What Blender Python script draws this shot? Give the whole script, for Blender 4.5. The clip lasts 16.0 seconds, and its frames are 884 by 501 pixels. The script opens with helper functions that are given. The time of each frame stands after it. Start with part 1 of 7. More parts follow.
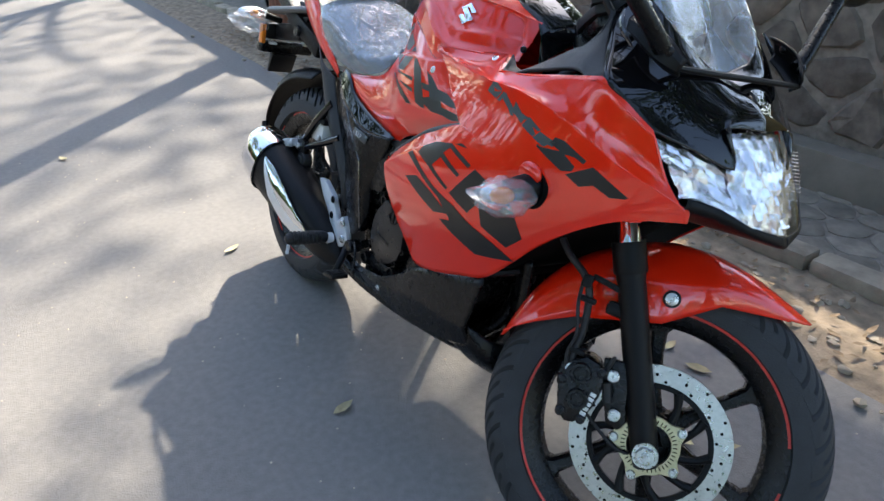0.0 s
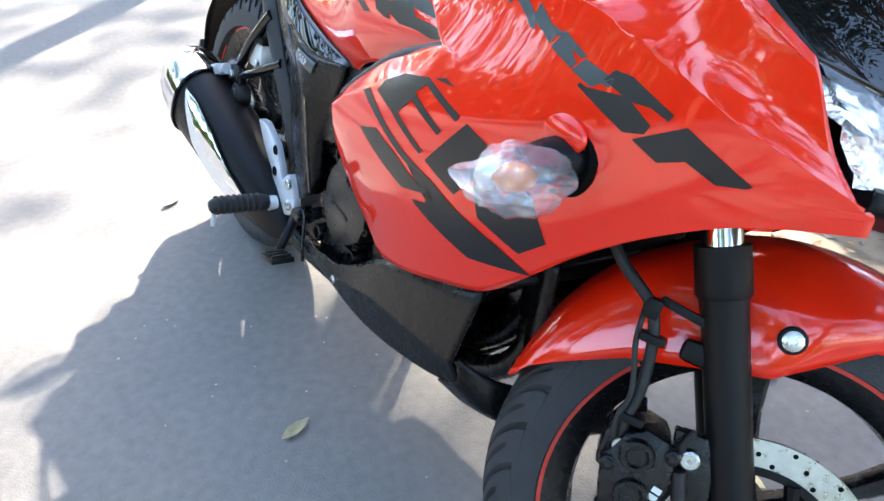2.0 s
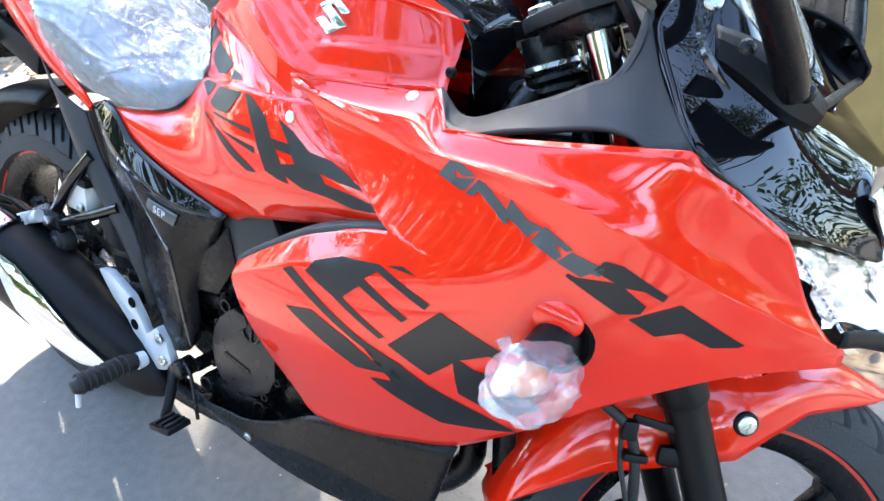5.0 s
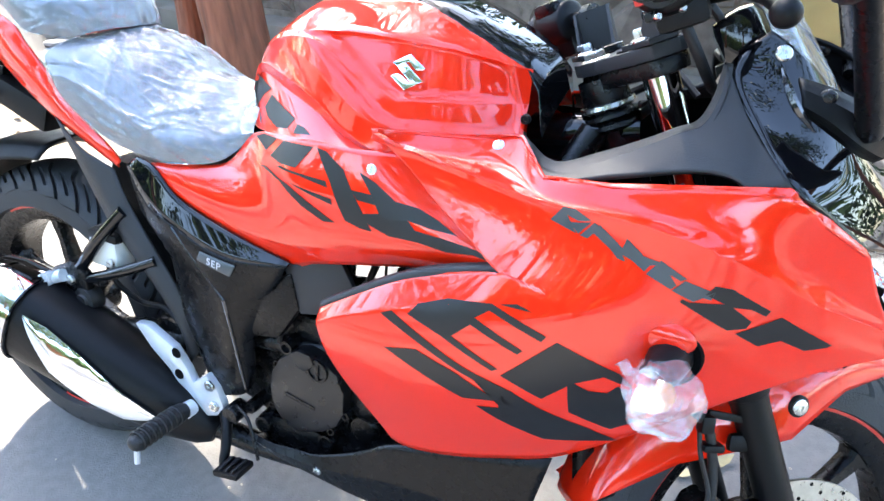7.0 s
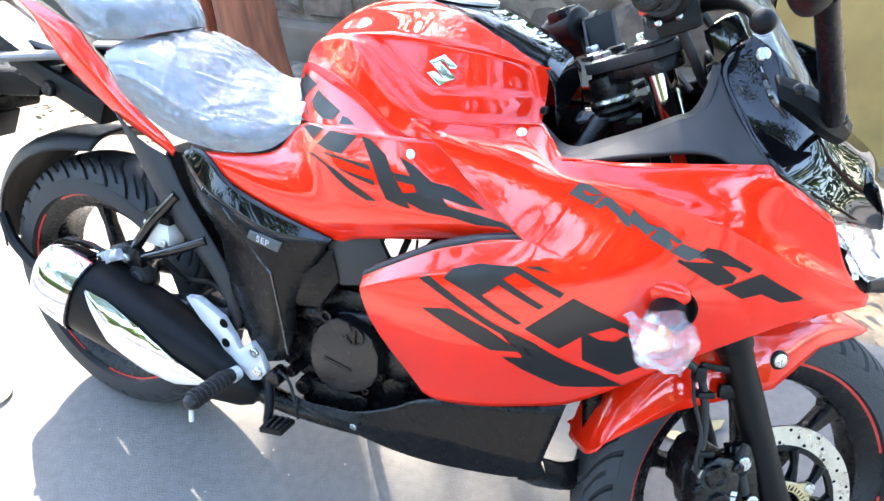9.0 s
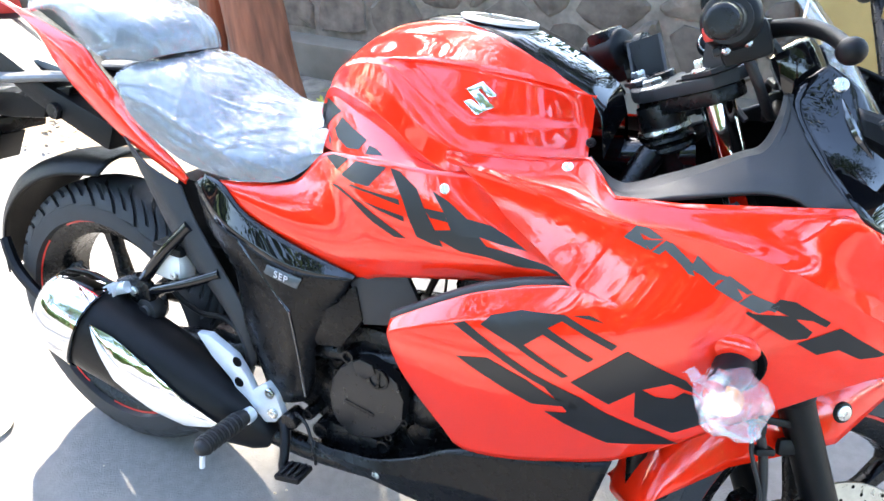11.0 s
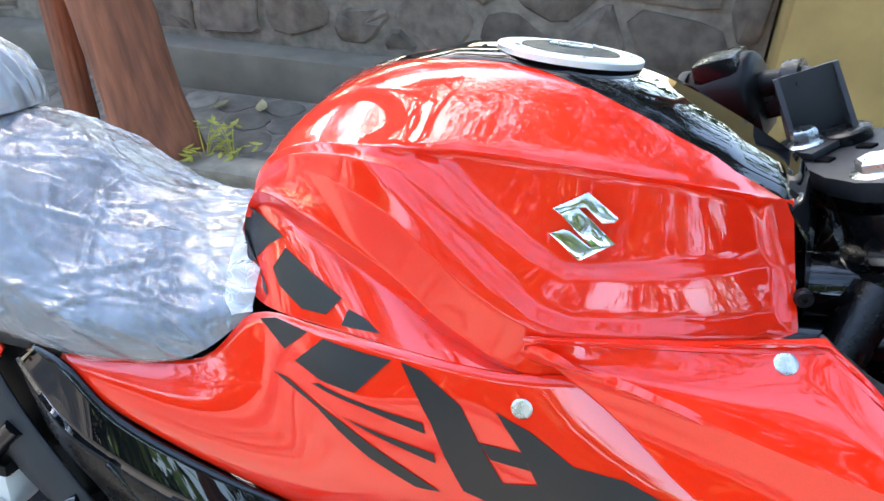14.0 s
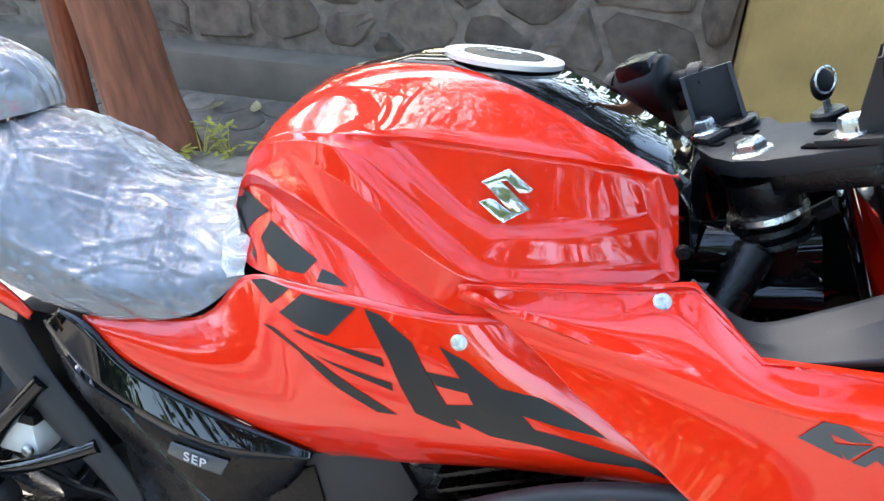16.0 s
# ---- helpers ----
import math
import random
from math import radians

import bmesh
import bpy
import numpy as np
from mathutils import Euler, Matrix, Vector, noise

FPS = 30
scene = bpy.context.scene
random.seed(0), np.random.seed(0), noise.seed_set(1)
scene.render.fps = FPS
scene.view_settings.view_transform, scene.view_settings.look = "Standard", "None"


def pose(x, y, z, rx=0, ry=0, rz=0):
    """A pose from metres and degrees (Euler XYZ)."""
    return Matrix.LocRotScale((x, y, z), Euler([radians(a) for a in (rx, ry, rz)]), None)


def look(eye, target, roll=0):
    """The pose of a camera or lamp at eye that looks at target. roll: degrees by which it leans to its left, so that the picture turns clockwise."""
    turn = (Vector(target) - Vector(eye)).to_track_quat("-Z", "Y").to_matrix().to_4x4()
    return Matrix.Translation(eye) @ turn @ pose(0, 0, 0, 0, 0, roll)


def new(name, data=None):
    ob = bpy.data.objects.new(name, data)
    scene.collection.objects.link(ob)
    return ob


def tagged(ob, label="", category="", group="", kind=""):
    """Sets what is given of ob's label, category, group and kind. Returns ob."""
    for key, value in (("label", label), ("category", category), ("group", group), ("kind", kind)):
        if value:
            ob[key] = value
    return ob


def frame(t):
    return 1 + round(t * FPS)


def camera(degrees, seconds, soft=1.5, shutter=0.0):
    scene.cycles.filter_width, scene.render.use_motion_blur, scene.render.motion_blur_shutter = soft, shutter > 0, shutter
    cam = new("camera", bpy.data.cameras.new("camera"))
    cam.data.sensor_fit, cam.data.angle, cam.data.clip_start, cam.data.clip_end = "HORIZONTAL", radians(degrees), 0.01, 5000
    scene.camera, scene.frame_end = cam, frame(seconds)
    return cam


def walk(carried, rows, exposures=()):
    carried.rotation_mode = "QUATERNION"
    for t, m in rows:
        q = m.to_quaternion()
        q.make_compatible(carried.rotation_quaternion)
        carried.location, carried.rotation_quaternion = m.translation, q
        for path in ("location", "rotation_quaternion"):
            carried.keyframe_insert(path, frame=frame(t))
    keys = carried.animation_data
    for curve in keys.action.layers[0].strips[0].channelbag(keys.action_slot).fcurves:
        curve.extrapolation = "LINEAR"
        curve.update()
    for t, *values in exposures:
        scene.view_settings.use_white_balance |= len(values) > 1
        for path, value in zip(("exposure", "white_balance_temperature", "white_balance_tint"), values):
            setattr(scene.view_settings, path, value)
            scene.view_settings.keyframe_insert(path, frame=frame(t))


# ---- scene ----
cam = camera(63.3, 16.0)
PATH = [
    (0, (1.946, -0.744, 1.178), (0.473, 0.214, 0.223), -1.1),
    (0.5, (1.759, -0.646, 1.107), (0.301, 0.304, 0.120), -1.0),
    (1, (1.637, -0.539, 1.040), (0.201, 0.393, 0.005), -1.0),
    (1.5, (1.595, -0.490, 1.025), (0.189, 0.419, -0.069), -1.3),
    (2, (1.579, -0.468, 1.026), (0.199, 0.424, -0.113), -1.3),
    (2.5, (1.571, -0.437, 1.047), (0.203, 0.441, -0.118), -1.6),
    (3, (1.547, -0.405, 1.103), (0.179, 0.467, -0.066), -2.0),
    (3.5, (1.499, -0.421, 1.136), (0.163, 0.514, -0.023), -1.8),
    (4, (1.461, -0.455, 1.145), (0.258, 0.644, -0.014), -1.6),
    (4.2, (1.445, -0.475, 1.154), (0.296, 0.678, -0.008), -1.5),
    (6.3, (1.236, -0.599, 1.223), (0.477, 0.822, 0.037), -2.6),
    (6.5, (1.222, -0.625, 1.245), (0.473, 0.797, 0.055), -2.4),
    (7, (1.210, -0.628, 1.253), (0.468, 0.797, 0.063), -2.3),
    (7.5, (1.206, -0.645, 1.266), (0.466, 0.783, 0.077), -2.4),
    (8, (1.211, -0.699, 1.298), (0.480, 0.730, 0.106), -2.2),
    (8.5, (1.220, -0.749, 1.309), (0.493, 0.683, 0.117), -2.1),
    (8.7, (1.223, -0.764, 1.305), (0.501, 0.669, 0.112), -2.0),
    (10.8, (1.194, -0.756, 1.307), (0.431, 0.683, 0.147), -2.6),
    (11, (1.149, -0.704, 1.292), (0.407, 0.741, 0.126), -2.0),
    (11.5, (1.055, -0.515, 1.247), (0.327, 0.926, 0.067), -2.2),
    (12, (1.002, -0.386, 1.201), (0.281, 1.044, 0.004), -2.7),
    (12.5, (0.935, -0.343, 1.187), (0.236, 1.096, -0.014), -2.3),
    (13, (0.872, -0.312, 1.189), (0.247, 1.151, -0.024), -1.9),
    (13.5, (0.851, -0.303, 1.184), (0.324, 1.196, -0.030), -1.3),
    (14, (0.844, -0.307, 1.181), (0.362, 1.208, -0.033), -1.2),
    (14.5, (0.843, -0.312, 1.173), (0.378, 1.209, -0.039), -1.1),
    (15, (0.858, -0.318, 1.179), (0.401, 1.205, -0.035), -1.1),
    (15.5, (0.883, -0.337, 1.216), (0.418, 1.178, -0.004), -1.3),
    (16, (0.909, -0.398, 1.227), (0.434, 1.120, 0.015), -1.5),
]
EXPOSURES = [(0, 2.28, 6750, 10), (1.0, 2.76, 6720, 10), (2.0, 3.27, 6680, 10), (3.5, 3.47, 6640, 10), (7.0, 3.72, 6560, 10), (11.0, 3.82, 6680, 10), (12.5, 3.74, 6780, 10), (13.5, 3.36, 6860, 10), (16.0, 3.24, 6880, 10)]
walk(cam, [(t, look(eye, target, roll)) for t, eye, target, roll in PATH], EXPOSURES)

from mathutils.bvhtree import BVHTree

# ---- light ----
SUN_TO = Vector((-0.49, 0.55, 0.68)).normalized()
world = bpy.data.worlds.new("world")
scene.world = world
world.use_nodes = True
wn = world.node_tree.nodes
sky = wn.new("ShaderNodeTexSky")
sky.sky_type, sky.sun_disc = "NISHITA", False
sky.sun_elevation = math.asin(SUN_TO.z)
sky.sun_rotation = math.atan2(SUN_TO.x, SUN_TO.y)
wn["Background"].inputs["Strength"].default_value = 0.15
world.node_tree.links.new(sky.outputs[0], wn["Background"].inputs["Color"])
sun = new("sun", bpy.data.lights.new("sun", "SUN"))
sun.data.energy, sun.data.angle, sun.data.color = 2.95, radians(0.8), (1.0, 0.94, 0.84)
sun.rotation_mode = "QUATERNION"
sun.rotation_quaternion = SUN_TO.to_track_quat("Z", "Y")


# ---- materials ----
def mat(name, base, rough=0.5, metal=0.0, coat=0.0, vary=0.0, scale=20.0, bump=0.0, bump_scale=200.0, ior=1.5, rand=0.0, stain=0.0, stain_scale=3.0, spec=0.5, stretch=None):
    m = bpy.data.materials.new(name)
    m.use_nodes = True
    n, l = m.node_tree.nodes, m.node_tree.links
    b = n["Principled BSDF"]
    b.inputs["Roughness"].default_value, b.inputs["Metallic"].default_value = rough, metal
    b.inputs["Coat Weight"].default_value, b.inputs["Coat Roughness"].default_value = coat, 0.045
    b.inputs["IOR"].default_value, b.inputs["Specular IOR Level"].default_value = ior, spec
    col = (*base, 1)
    b.inputs["Base Color"].default_value = col
    tc = n.new("ShaderNodeTexCoord")
    mp = n.new("ShaderNodeMapping")
    mp.inputs["Scale"].default_value = stretch or (1, 1, 1)
    l.new(tc.outputs["Object"], mp.inputs["Vector"])
    out = None
    if vary:
        t = n.new("ShaderNodeTexNoise")
        t.inputs["Scale"].default_value, t.inputs["Detail"].default_value = scale, 8
        l.new(mp.outputs[0], t.inputs["Vector"])
        r = n.new("ShaderNodeValToRGB")
        r.color_ramp.elements[0].position, r.color_ramp.elements[1].position = 0.3, 0.7
        r.color_ramp.elements[0].color = (*[c * (1 - vary) for c in base], 1)
        r.color_ramp.elements[1].color = (*[min(1, c * (1 + vary)) for c in base], 1)
        l.new(t.outputs["Fac"], r.inputs["Fac"])
        out = r.outputs["Color"]
        rr = n.new("ShaderNodeMapRange")
        rr.inputs["To Min"].default_value, rr.inputs["To Max"].default_value = max(0, rough - 0.12), min(1, rough + 0.12)
        l.new(t.outputs["Fac"], rr.inputs["Value"])
        if rough > 0.2:
            l.new(rr.outputs[0], b.inputs["Roughness"])
    if stain and out:
        t = n.new("ShaderNodeTexNoise")
        t.inputs["Scale"].default_value, t.inputs["Detail"].default_value = stain_scale, 5
        l.new(mp.outputs[0], t.inputs["Vector"])
        x = n.new("ShaderNodeMix")
        x.data_type, x.blend_type = "RGBA", "MULTIPLY"
        x.inputs["Factor"].default_value = stain
        l.new(out, x.inputs["A"])
        l.new(t.outputs["Fac"], x.inputs["B"])
        out = x.outputs["Result"]
    if rand and out:
        oi = n.new("ShaderNodeObjectInfo")
        hs = n.new("ShaderNodeHueSaturation")
        mr = n.new("ShaderNodeMapRange")
        mr.inputs["To Min"].default_value, mr.inputs["To Max"].default_value = 1 - rand, 1 + rand
        l.new(oi.outputs["Random"], mr.inputs["Value"])
        l.new(mr.outputs[0], hs.inputs["Value"])
        l.new(out, hs.inputs["Color"])
        out = hs.outputs["Color"]
    if out:
        l.new(out, b.inputs["Base Color"])
    if bump:
        t = n.new("ShaderNodeTexNoise")
        t.inputs["Scale"].default_value, t.inputs["Detail"].default_value = bump_scale, 6
        l.new(mp.outputs[0], t.inputs["Vector"])
        bp = n.new("ShaderNodeBump")
        bp.inputs["Strength"].default_value, bp.inputs["Distance"].default_value = bump, 0.004
        l.new(t.outputs["Fac"], bp.inputs["Height"])
        l.new(bp.outputs["Normal"], b.inputs["Normal"])
    return m


RED = mat("red_paint", (0.86, 0.020, 0.003), 0.5, 0.0, 1.0, 0.04, 900, spec=0.06)
RED.node_tree.nodes["Principled BSDF"].inputs["Coat IOR"].default_value = 1.65
RED.node_tree.nodes["Principled BSDF"].inputs["Coat Roughness"].default_value = 0.036
GLOSS = mat("gloss_black_plastic", (0.004, 0.004, 0.005), 0.015, 0.0, 0.0, 0.1, 40, spec=0.5)
MATTE = mat("matte_black_plastic", (0.0045, 0.0045, 0.005), 0.42, 0.0, 0.0, 0.15, 60, 0.12, 900, spec=0.2)
SEMI = mat("semi_gloss_black_plastic", (0.003, 0.003, 0.0035), 0.28, 0.0, 0.0, 0.15, 60, 0.05, 700, spec=0.22)
GREYPL = mat("dark_grey_plastic", (0.016, 0.0165, 0.0185), 0.55, 0.0, 0.0, 0.12, 50, 0.15, 900)
CAST = mat("cast_black_metal", (0.0040, 0.0040, 0.0045), 0.26, 0.0, 0.0, 0.2, 80, 0.18, 500, spec=0.35)
DECAL = mat("black_decal_film", (0.0075, 0.0075, 0.0085), 0.35, 0.0, 0.0, 0.1, 30)
GREYDECAL = mat("grey_blue_decal_film", (0.045, 0.056, 0.062), 0.35, 0.0, 0.4, 0.1, 30)
CHROME = mat("chrome", (0.85, 0.85, 0.86), 0.06, 1.0, 0.0, 0.02, 40)
STEEL = mat("zinc_steel", (0.62, 0.62, 0.6), 0.28, 1.0, 0.0, 0.12, 90)
ALU = mat("silver_painted_aluminium", (0.62, 0.64, 0.67), 0.35, 0.3, 0.0, 0.06, 70)
DISC = mat("brushed_disc_steel", (0.55, 0.54, 0.5), 0.3, 1.0, 0.0, 0.1, 120)
GOLD = mat("pale_gold_zinc", (0.6, 0.53, 0.33), 0.32, 1.0, 0.0, 0.1, 80)
SATIN = mat("satin_silver", (0.78, 0.79, 0.8), 0.35, 0.6, 0.0, 0.04, 60)
SLATE = mat("satin_slate_metal", (0.006, 0.006, 0.007), 0.3, 0.0, 0.0, 0.12, 60, 0.1, 600)
CHROMEBLK = mat("polished_black_edge", (0.02, 0.02, 0.022), 0.08, 0.0, 1.0)
# Flat black that stands for the shade inside holes, slots and cavities.
SHADE_BLACK = mat("recess_shade_black", (0.004, 0.004, 0.004), 0.8, spec=0.05)
REFLECT = mat("reflector_silver", (0.94, 0.91, 0.92), 0.16, 0.85, 0.0, 0.05, 60, 0.25, 120)
TYRE = mat("dusty_tyre_rubber", (0.026, 0.027, 0.029), 0.65, 0.0, 0.0, 0.3, 25, 0.25, 300, stain=0.3)
GRAB = mat("pale_grey_plastic", (0.12, 0.125, 0.13), 0.45, 0.0, 0.0, 0.12, 50, 0.12, 700)
RUBBER = mat("black_rubber", (0.006, 0.006, 0.007), 0.55, 0.0, 0.0, 0.3, 25, 0.25, 300, stain=0.2)
STRIPE = mat("red_rim_stripe", (0.62, 0.03, 0.02), 0.4, 0.0, 0.2)
SEATV = mat("dark_seat_vinyl", (0.085, 0.098, 0.115), 0.6, 0.0, 0.0, 0.2, 60, 0.3, 700)
WHITEPL = mat("white_plastic", (0.7, 0.7, 0.66), 0.4, 0.0, 0.0, 0.05, 40)
AMBER = mat("amber_lens", (0.8, 0.22, 0.02), 0.2, 0.0, 0.5)
ROAD = mat("dusty_concrete", (0.196, 0.182, 0.165), 0.9, 0.0, 0.0, 0.13, 45, 0.5, 220, stain=0.22, stain_scale=1.1)
LITTER = mat("brown_leaf_litter", (0.20, 0.135, 0.075), 0.85, 0.0, 0.0, 0.5, 30)
DIRT = mat("dry_soil", (0.30, 0.225, 0.15), 0.95, 0.0, 0.0, 0.4, 18, 0.9, 60, stain=0.4, stain_scale=4)
STONE = mat("grey_basalt_stone", (0.20, 0.165, 0.132), 0.85, 0.0, 0.0, 0.38, 18, 0.9, 60, rand=0.25, stain=0.45, stain_scale=7)
MORTAR = mat("grey_mortar", (0.29, 0.25, 0.203), 0.92, 0.0, 0.0, 0.3, 22, 0.9, 70, stain=0.45, stain_scale=6)
PLINTH = mat("grey_cement_render", (0.25, 0.218, 0.172), 0.9, 0.0, 0.0, 0.2, 8, 0.5, 60, stain=0.4)
KERB = mat("tan_kerb_stone", (0.42, 0.35, 0.26), 0.9, 0.0, 0.0, 0.3, 14, 0.7, 70, rand=0.25, stain=0.3)
PAVER = mat("grey_paving_stone", (0.21, 0.18, 0.142), 0.9, 0.0, 0.0, 0.3, 16, 0.6, 70, rand=0.25)
YELLOW = mat("ochre_wall_paint", (0.50, 0.345, 0.125), 0.85, 0.0, 0.0, 0.12, 6, 0.4, 60, stain=0.3, stain_scale=3)
BARK = mat("red_brown_bark", (0.25, 0.095, 0.052), 0.8, 0.0, 0.0, 0.4, 30, 1.0, 60, stain=0.3, stain_scale=8, stretch=(1, 1, 0.12))
LEAF = mat("green_leaf", (0.06, 0.11, 0.022), 0.45, 0.0, 0.0, 0.35, 3)
WEED = mat("yellow_green_leaf", (0.45, 0.42, 0.07), 0.5, 0.0, 0.0, 0.3, 30)
DRYLEAF = mat("dry_leaf", (0.5, 0.42, 0.22), 0.7, 0.0, 0.0, 0.3, 30, rand=0.4)


def lines(n, l, scale, stretch, turn, width):
    """Thin straight creases that meet in a loose network, 1 on the crease and 0 off it."""
    geo, mp, wob, mixv, vo, mr = n.new("ShaderNodeTexCoord"), n.new("ShaderNodeMapping"), n.new("ShaderNodeTexNoise"), n.new("ShaderNodeVectorMath"), n.new("ShaderNodeTexVoronoi"), n.new("ShaderNodeMapRange")
    mp.inputs["Scale"].default_value, mp.inputs["Rotation"].default_value = stretch, turn
    l.new(geo.outputs["Object"], mp.inputs["Vector"])
    wob.inputs["Scale"].default_value, wob.inputs["Detail"].default_value = scale * 0.9, 2.0
    l.new(mp.outputs[0], wob.inputs["Vector"])
    mixv.operation, mixv.inputs[1].default_value = "MULTIPLY_ADD", (0.12 / scale * 2.6, 0.12 / scale * 2.6, 0.12 / scale * 2.6)
    l.new(wob.outputs["Color"], mixv.inputs[0])
    l.new(mp.outputs[0], mixv.inputs[2])
    vo.feature, vo.inputs["Scale"].default_value = "DISTANCE_TO_EDGE", scale
    l.new(mixv.outputs[0], vo.inputs["Vector"])
    mr.inputs["From Min"].default_value, mr.inputs["From Max"].default_value = 0.0, width
    mr.inputs["To Min"].default_value, mr.inputs["To Max"].default_value = 1.0, 0.0
    mr.interpolation_type = "SMOOTHSTEP"
    l.new(vo.outputs["Distance"], mr.inputs["Value"])
    fade, ramp, mul = n.new("ShaderNodeTexNoise"), n.new("ShaderNodeMapRange"), n.new("ShaderNodeMath")
    fade.inputs["Scale"].default_value, fade.inputs["Detail"].default_value = scale * 5.5, 3.0
    l.new(geo.outputs["Object"], fade.inputs["Vector"])
    ramp.inputs["From Min"].default_value, ramp.inputs["From Max"].default_value = 0.46, 0.66
    l.new(fade.outputs["Fac"], ramp.inputs["Value"])
    mul.operation = "MULTIPLY"
    l.new(mr.outputs[0], mul.inputs[0])
    l.new(ramp.outputs[0], mul.inputs[1])
    return mul.outputs[0]


def clear(name, tint, rough, crease=0.0, haze=0.0, scale=9.0, shine=0.06):
    """A thin clear sheet; crease: how far its crinkles show; haze: how milky it is."""
    m = bpy.data.materials.new(name)
    m.use_nodes = True
    n, l = m.node_tree.nodes, m.node_tree.links
    n.remove(n["Principled BSDF"])
    tr, gl, fr, mx = n.new("ShaderNodeBsdfTransparent"), n.new("ShaderNodeBsdfGlossy"), n.new("ShaderNodeLayerWeight"), n.new("ShaderNodeMixShader")
    tr.inputs["Color"].default_value, gl.inputs["Roughness"].default_value = (*tint, 1), rough
    fr.inputs["Blend"].default_value = 0.5
    pw, gain = n.new("ShaderNodeMath"), n.new("ShaderNodeMapRange")
    pw.operation, pw.inputs[1].default_value = "POWER", 4.0
    gain.inputs["To Min"].default_value, gain.inputs["To Max"].default_value = shine, 0.9
    l.new(fr.outputs["Facing"], pw.inputs[0])
    l.new(pw.outputs[0], gain.inputs["Value"])
    base, height = tr, None
    if crease:
        for k, (st, tn, wd) in enumerate((((0.5, 9.0, 11.0), (0.2, 0.55, 0.35), 0.045), ((11.0, 0.6, 8.0), (0.5, 0.4, -0.55), 0.035), ((0.6, 11.0, 7.0), (0.8, -0.8, 0.9), 0.04))):
            o = lines(n, l, scale * (1 + 0.45 * k), st, tn, wd)
            if height is None:
                height = o
            else:
                ad = n.new("ShaderNodeMath")
                ad.operation = "MAXIMUM"
                l.new(height, ad.inputs[0])
                l.new(o, ad.inputs[1])
                height = ad.outputs[0]
    if haze:
        df, m2, mr = n.new("ShaderNodeBsdfDiffuse"), n.new("ShaderNodeMixShader"), n.new("ShaderNodeMapRange")
        df.inputs["Color"].default_value = (0.87, 0.885, 0.91, 1)
        m2.inputs[0].default_value = haze
        if height is not None:
            mr.inputs["To Min"].default_value, mr.inputs["To Max"].default_value = haze, min(0.95, haze + crease * 0.75)
            l.new(height, mr.inputs["Value"])
            l.new(mr.outputs[0], m2.inputs[0])
        l.new(tr.outputs[0], m2.inputs[1])
        l.new(df.outputs[0], m2.inputs[2])
        base = m2
    l.new(gain.outputs[0], mx.inputs[0])
    l.new(base.outputs[0], mx.inputs[1])
    l.new(gl.outputs[0], mx.inputs[2])
    l.new(mx.outputs[0], n["Material Output"].inputs["Surface"])
    if height is not None:
        bp = n.new("ShaderNodeBump")
        bp.inputs["Strength"].default_value, bp.inputs["Distance"].default_value = crease, 0.006
        l.new(height, bp.inputs["Height"])
        for q in (gl, fr):
            l.new(bp.outputs["Normal"], q.inputs["Normal"])
    return m


FILM = clear("crinkled_plastic_film", (0.92, 0.95, 0.98), 0.17, 0.24, 0.10, 2.2, 0.12)
GATHER = clear("gathered_plastic_film", (0.95, 0.96, 0.97), 0.25, 0.3, 0.36, 5.0, 0.12)
# Part of the haze stands for reflections on the bag film.
BAGFILM = clear("thin_bag_film", (0.95, 0.97, 0.98), 0.12, 0.2, 0.14, 7.0, 0.13)
LENS = clear("clear_lens", (0.95, 0.96, 0.97), 0.03)
SMOKE = clear("clear_windshield", (0.84, 0.90, 0.92), 0.10, 0.16, 0.2, 2.5, 0.2)


# ---- mesh tools ----
def finish(bm, sharp=40):
    bmesh.ops.recalc_face_normals(bm, faces=bm.faces)
    lim = radians(sharp)
    for f in bm.faces:
        f.smooth = True
    for e in bm.edges:
        if len(e.link_faces) == 2 and e.calc_face_angle(0) > lim:
            e.smooth = False
    return bm


def part(name, bm, material, parent=None, label="", sharp=40, solid=0.0, m=None):
    me = bpy.data.meshes.new(name)
    finish(bm, sharp).to_mesh(me)
    bm.free()
    me.materials.append(material)
    ob = new(name, me)
    if parent:
        ob.parent = parent
    if m is not None:
        ob.matrix_local = m
    if solid:
        md = ob.modifiers.new("thickness", "SOLIDIFY")
        md.thickness, md.offset = abs(solid), -1 if solid > 0 else 1
    return tagged(ob, label)


def cr(p, k, closed=False):
    """Catmull-Rom samples through the points, k steps a segment."""
    p = [Vector(q) for q in p]
    n = len(p)
    out = []
    for i in range(n if closed else n - 1):
        a, b, c, d = (p[(i - 1) % n], p[i], p[(i + 1) % n], p[(i + 2) % n]) if closed else (p[max(i - 1, 0)], p[i], p[i + 1], p[min(i + 2, n - 1)])
        for j in range(k):
            t = j / k
            out.append(0.5 * (2 * b + (c - a) * t + (2 * a - 5 * b + 4 * c - d) * t * t + (3 * b - a - 3 * c + d) * t ** 3))
    if not closed:
        out.append(p[-1].copy())
    return out


def straight(p, k):
    p = [Vector(q) for q in p]
    return [a.lerp(b, j / k) for a, b in zip(p, p[1:]) for j in range(k)] + [p[-1]]


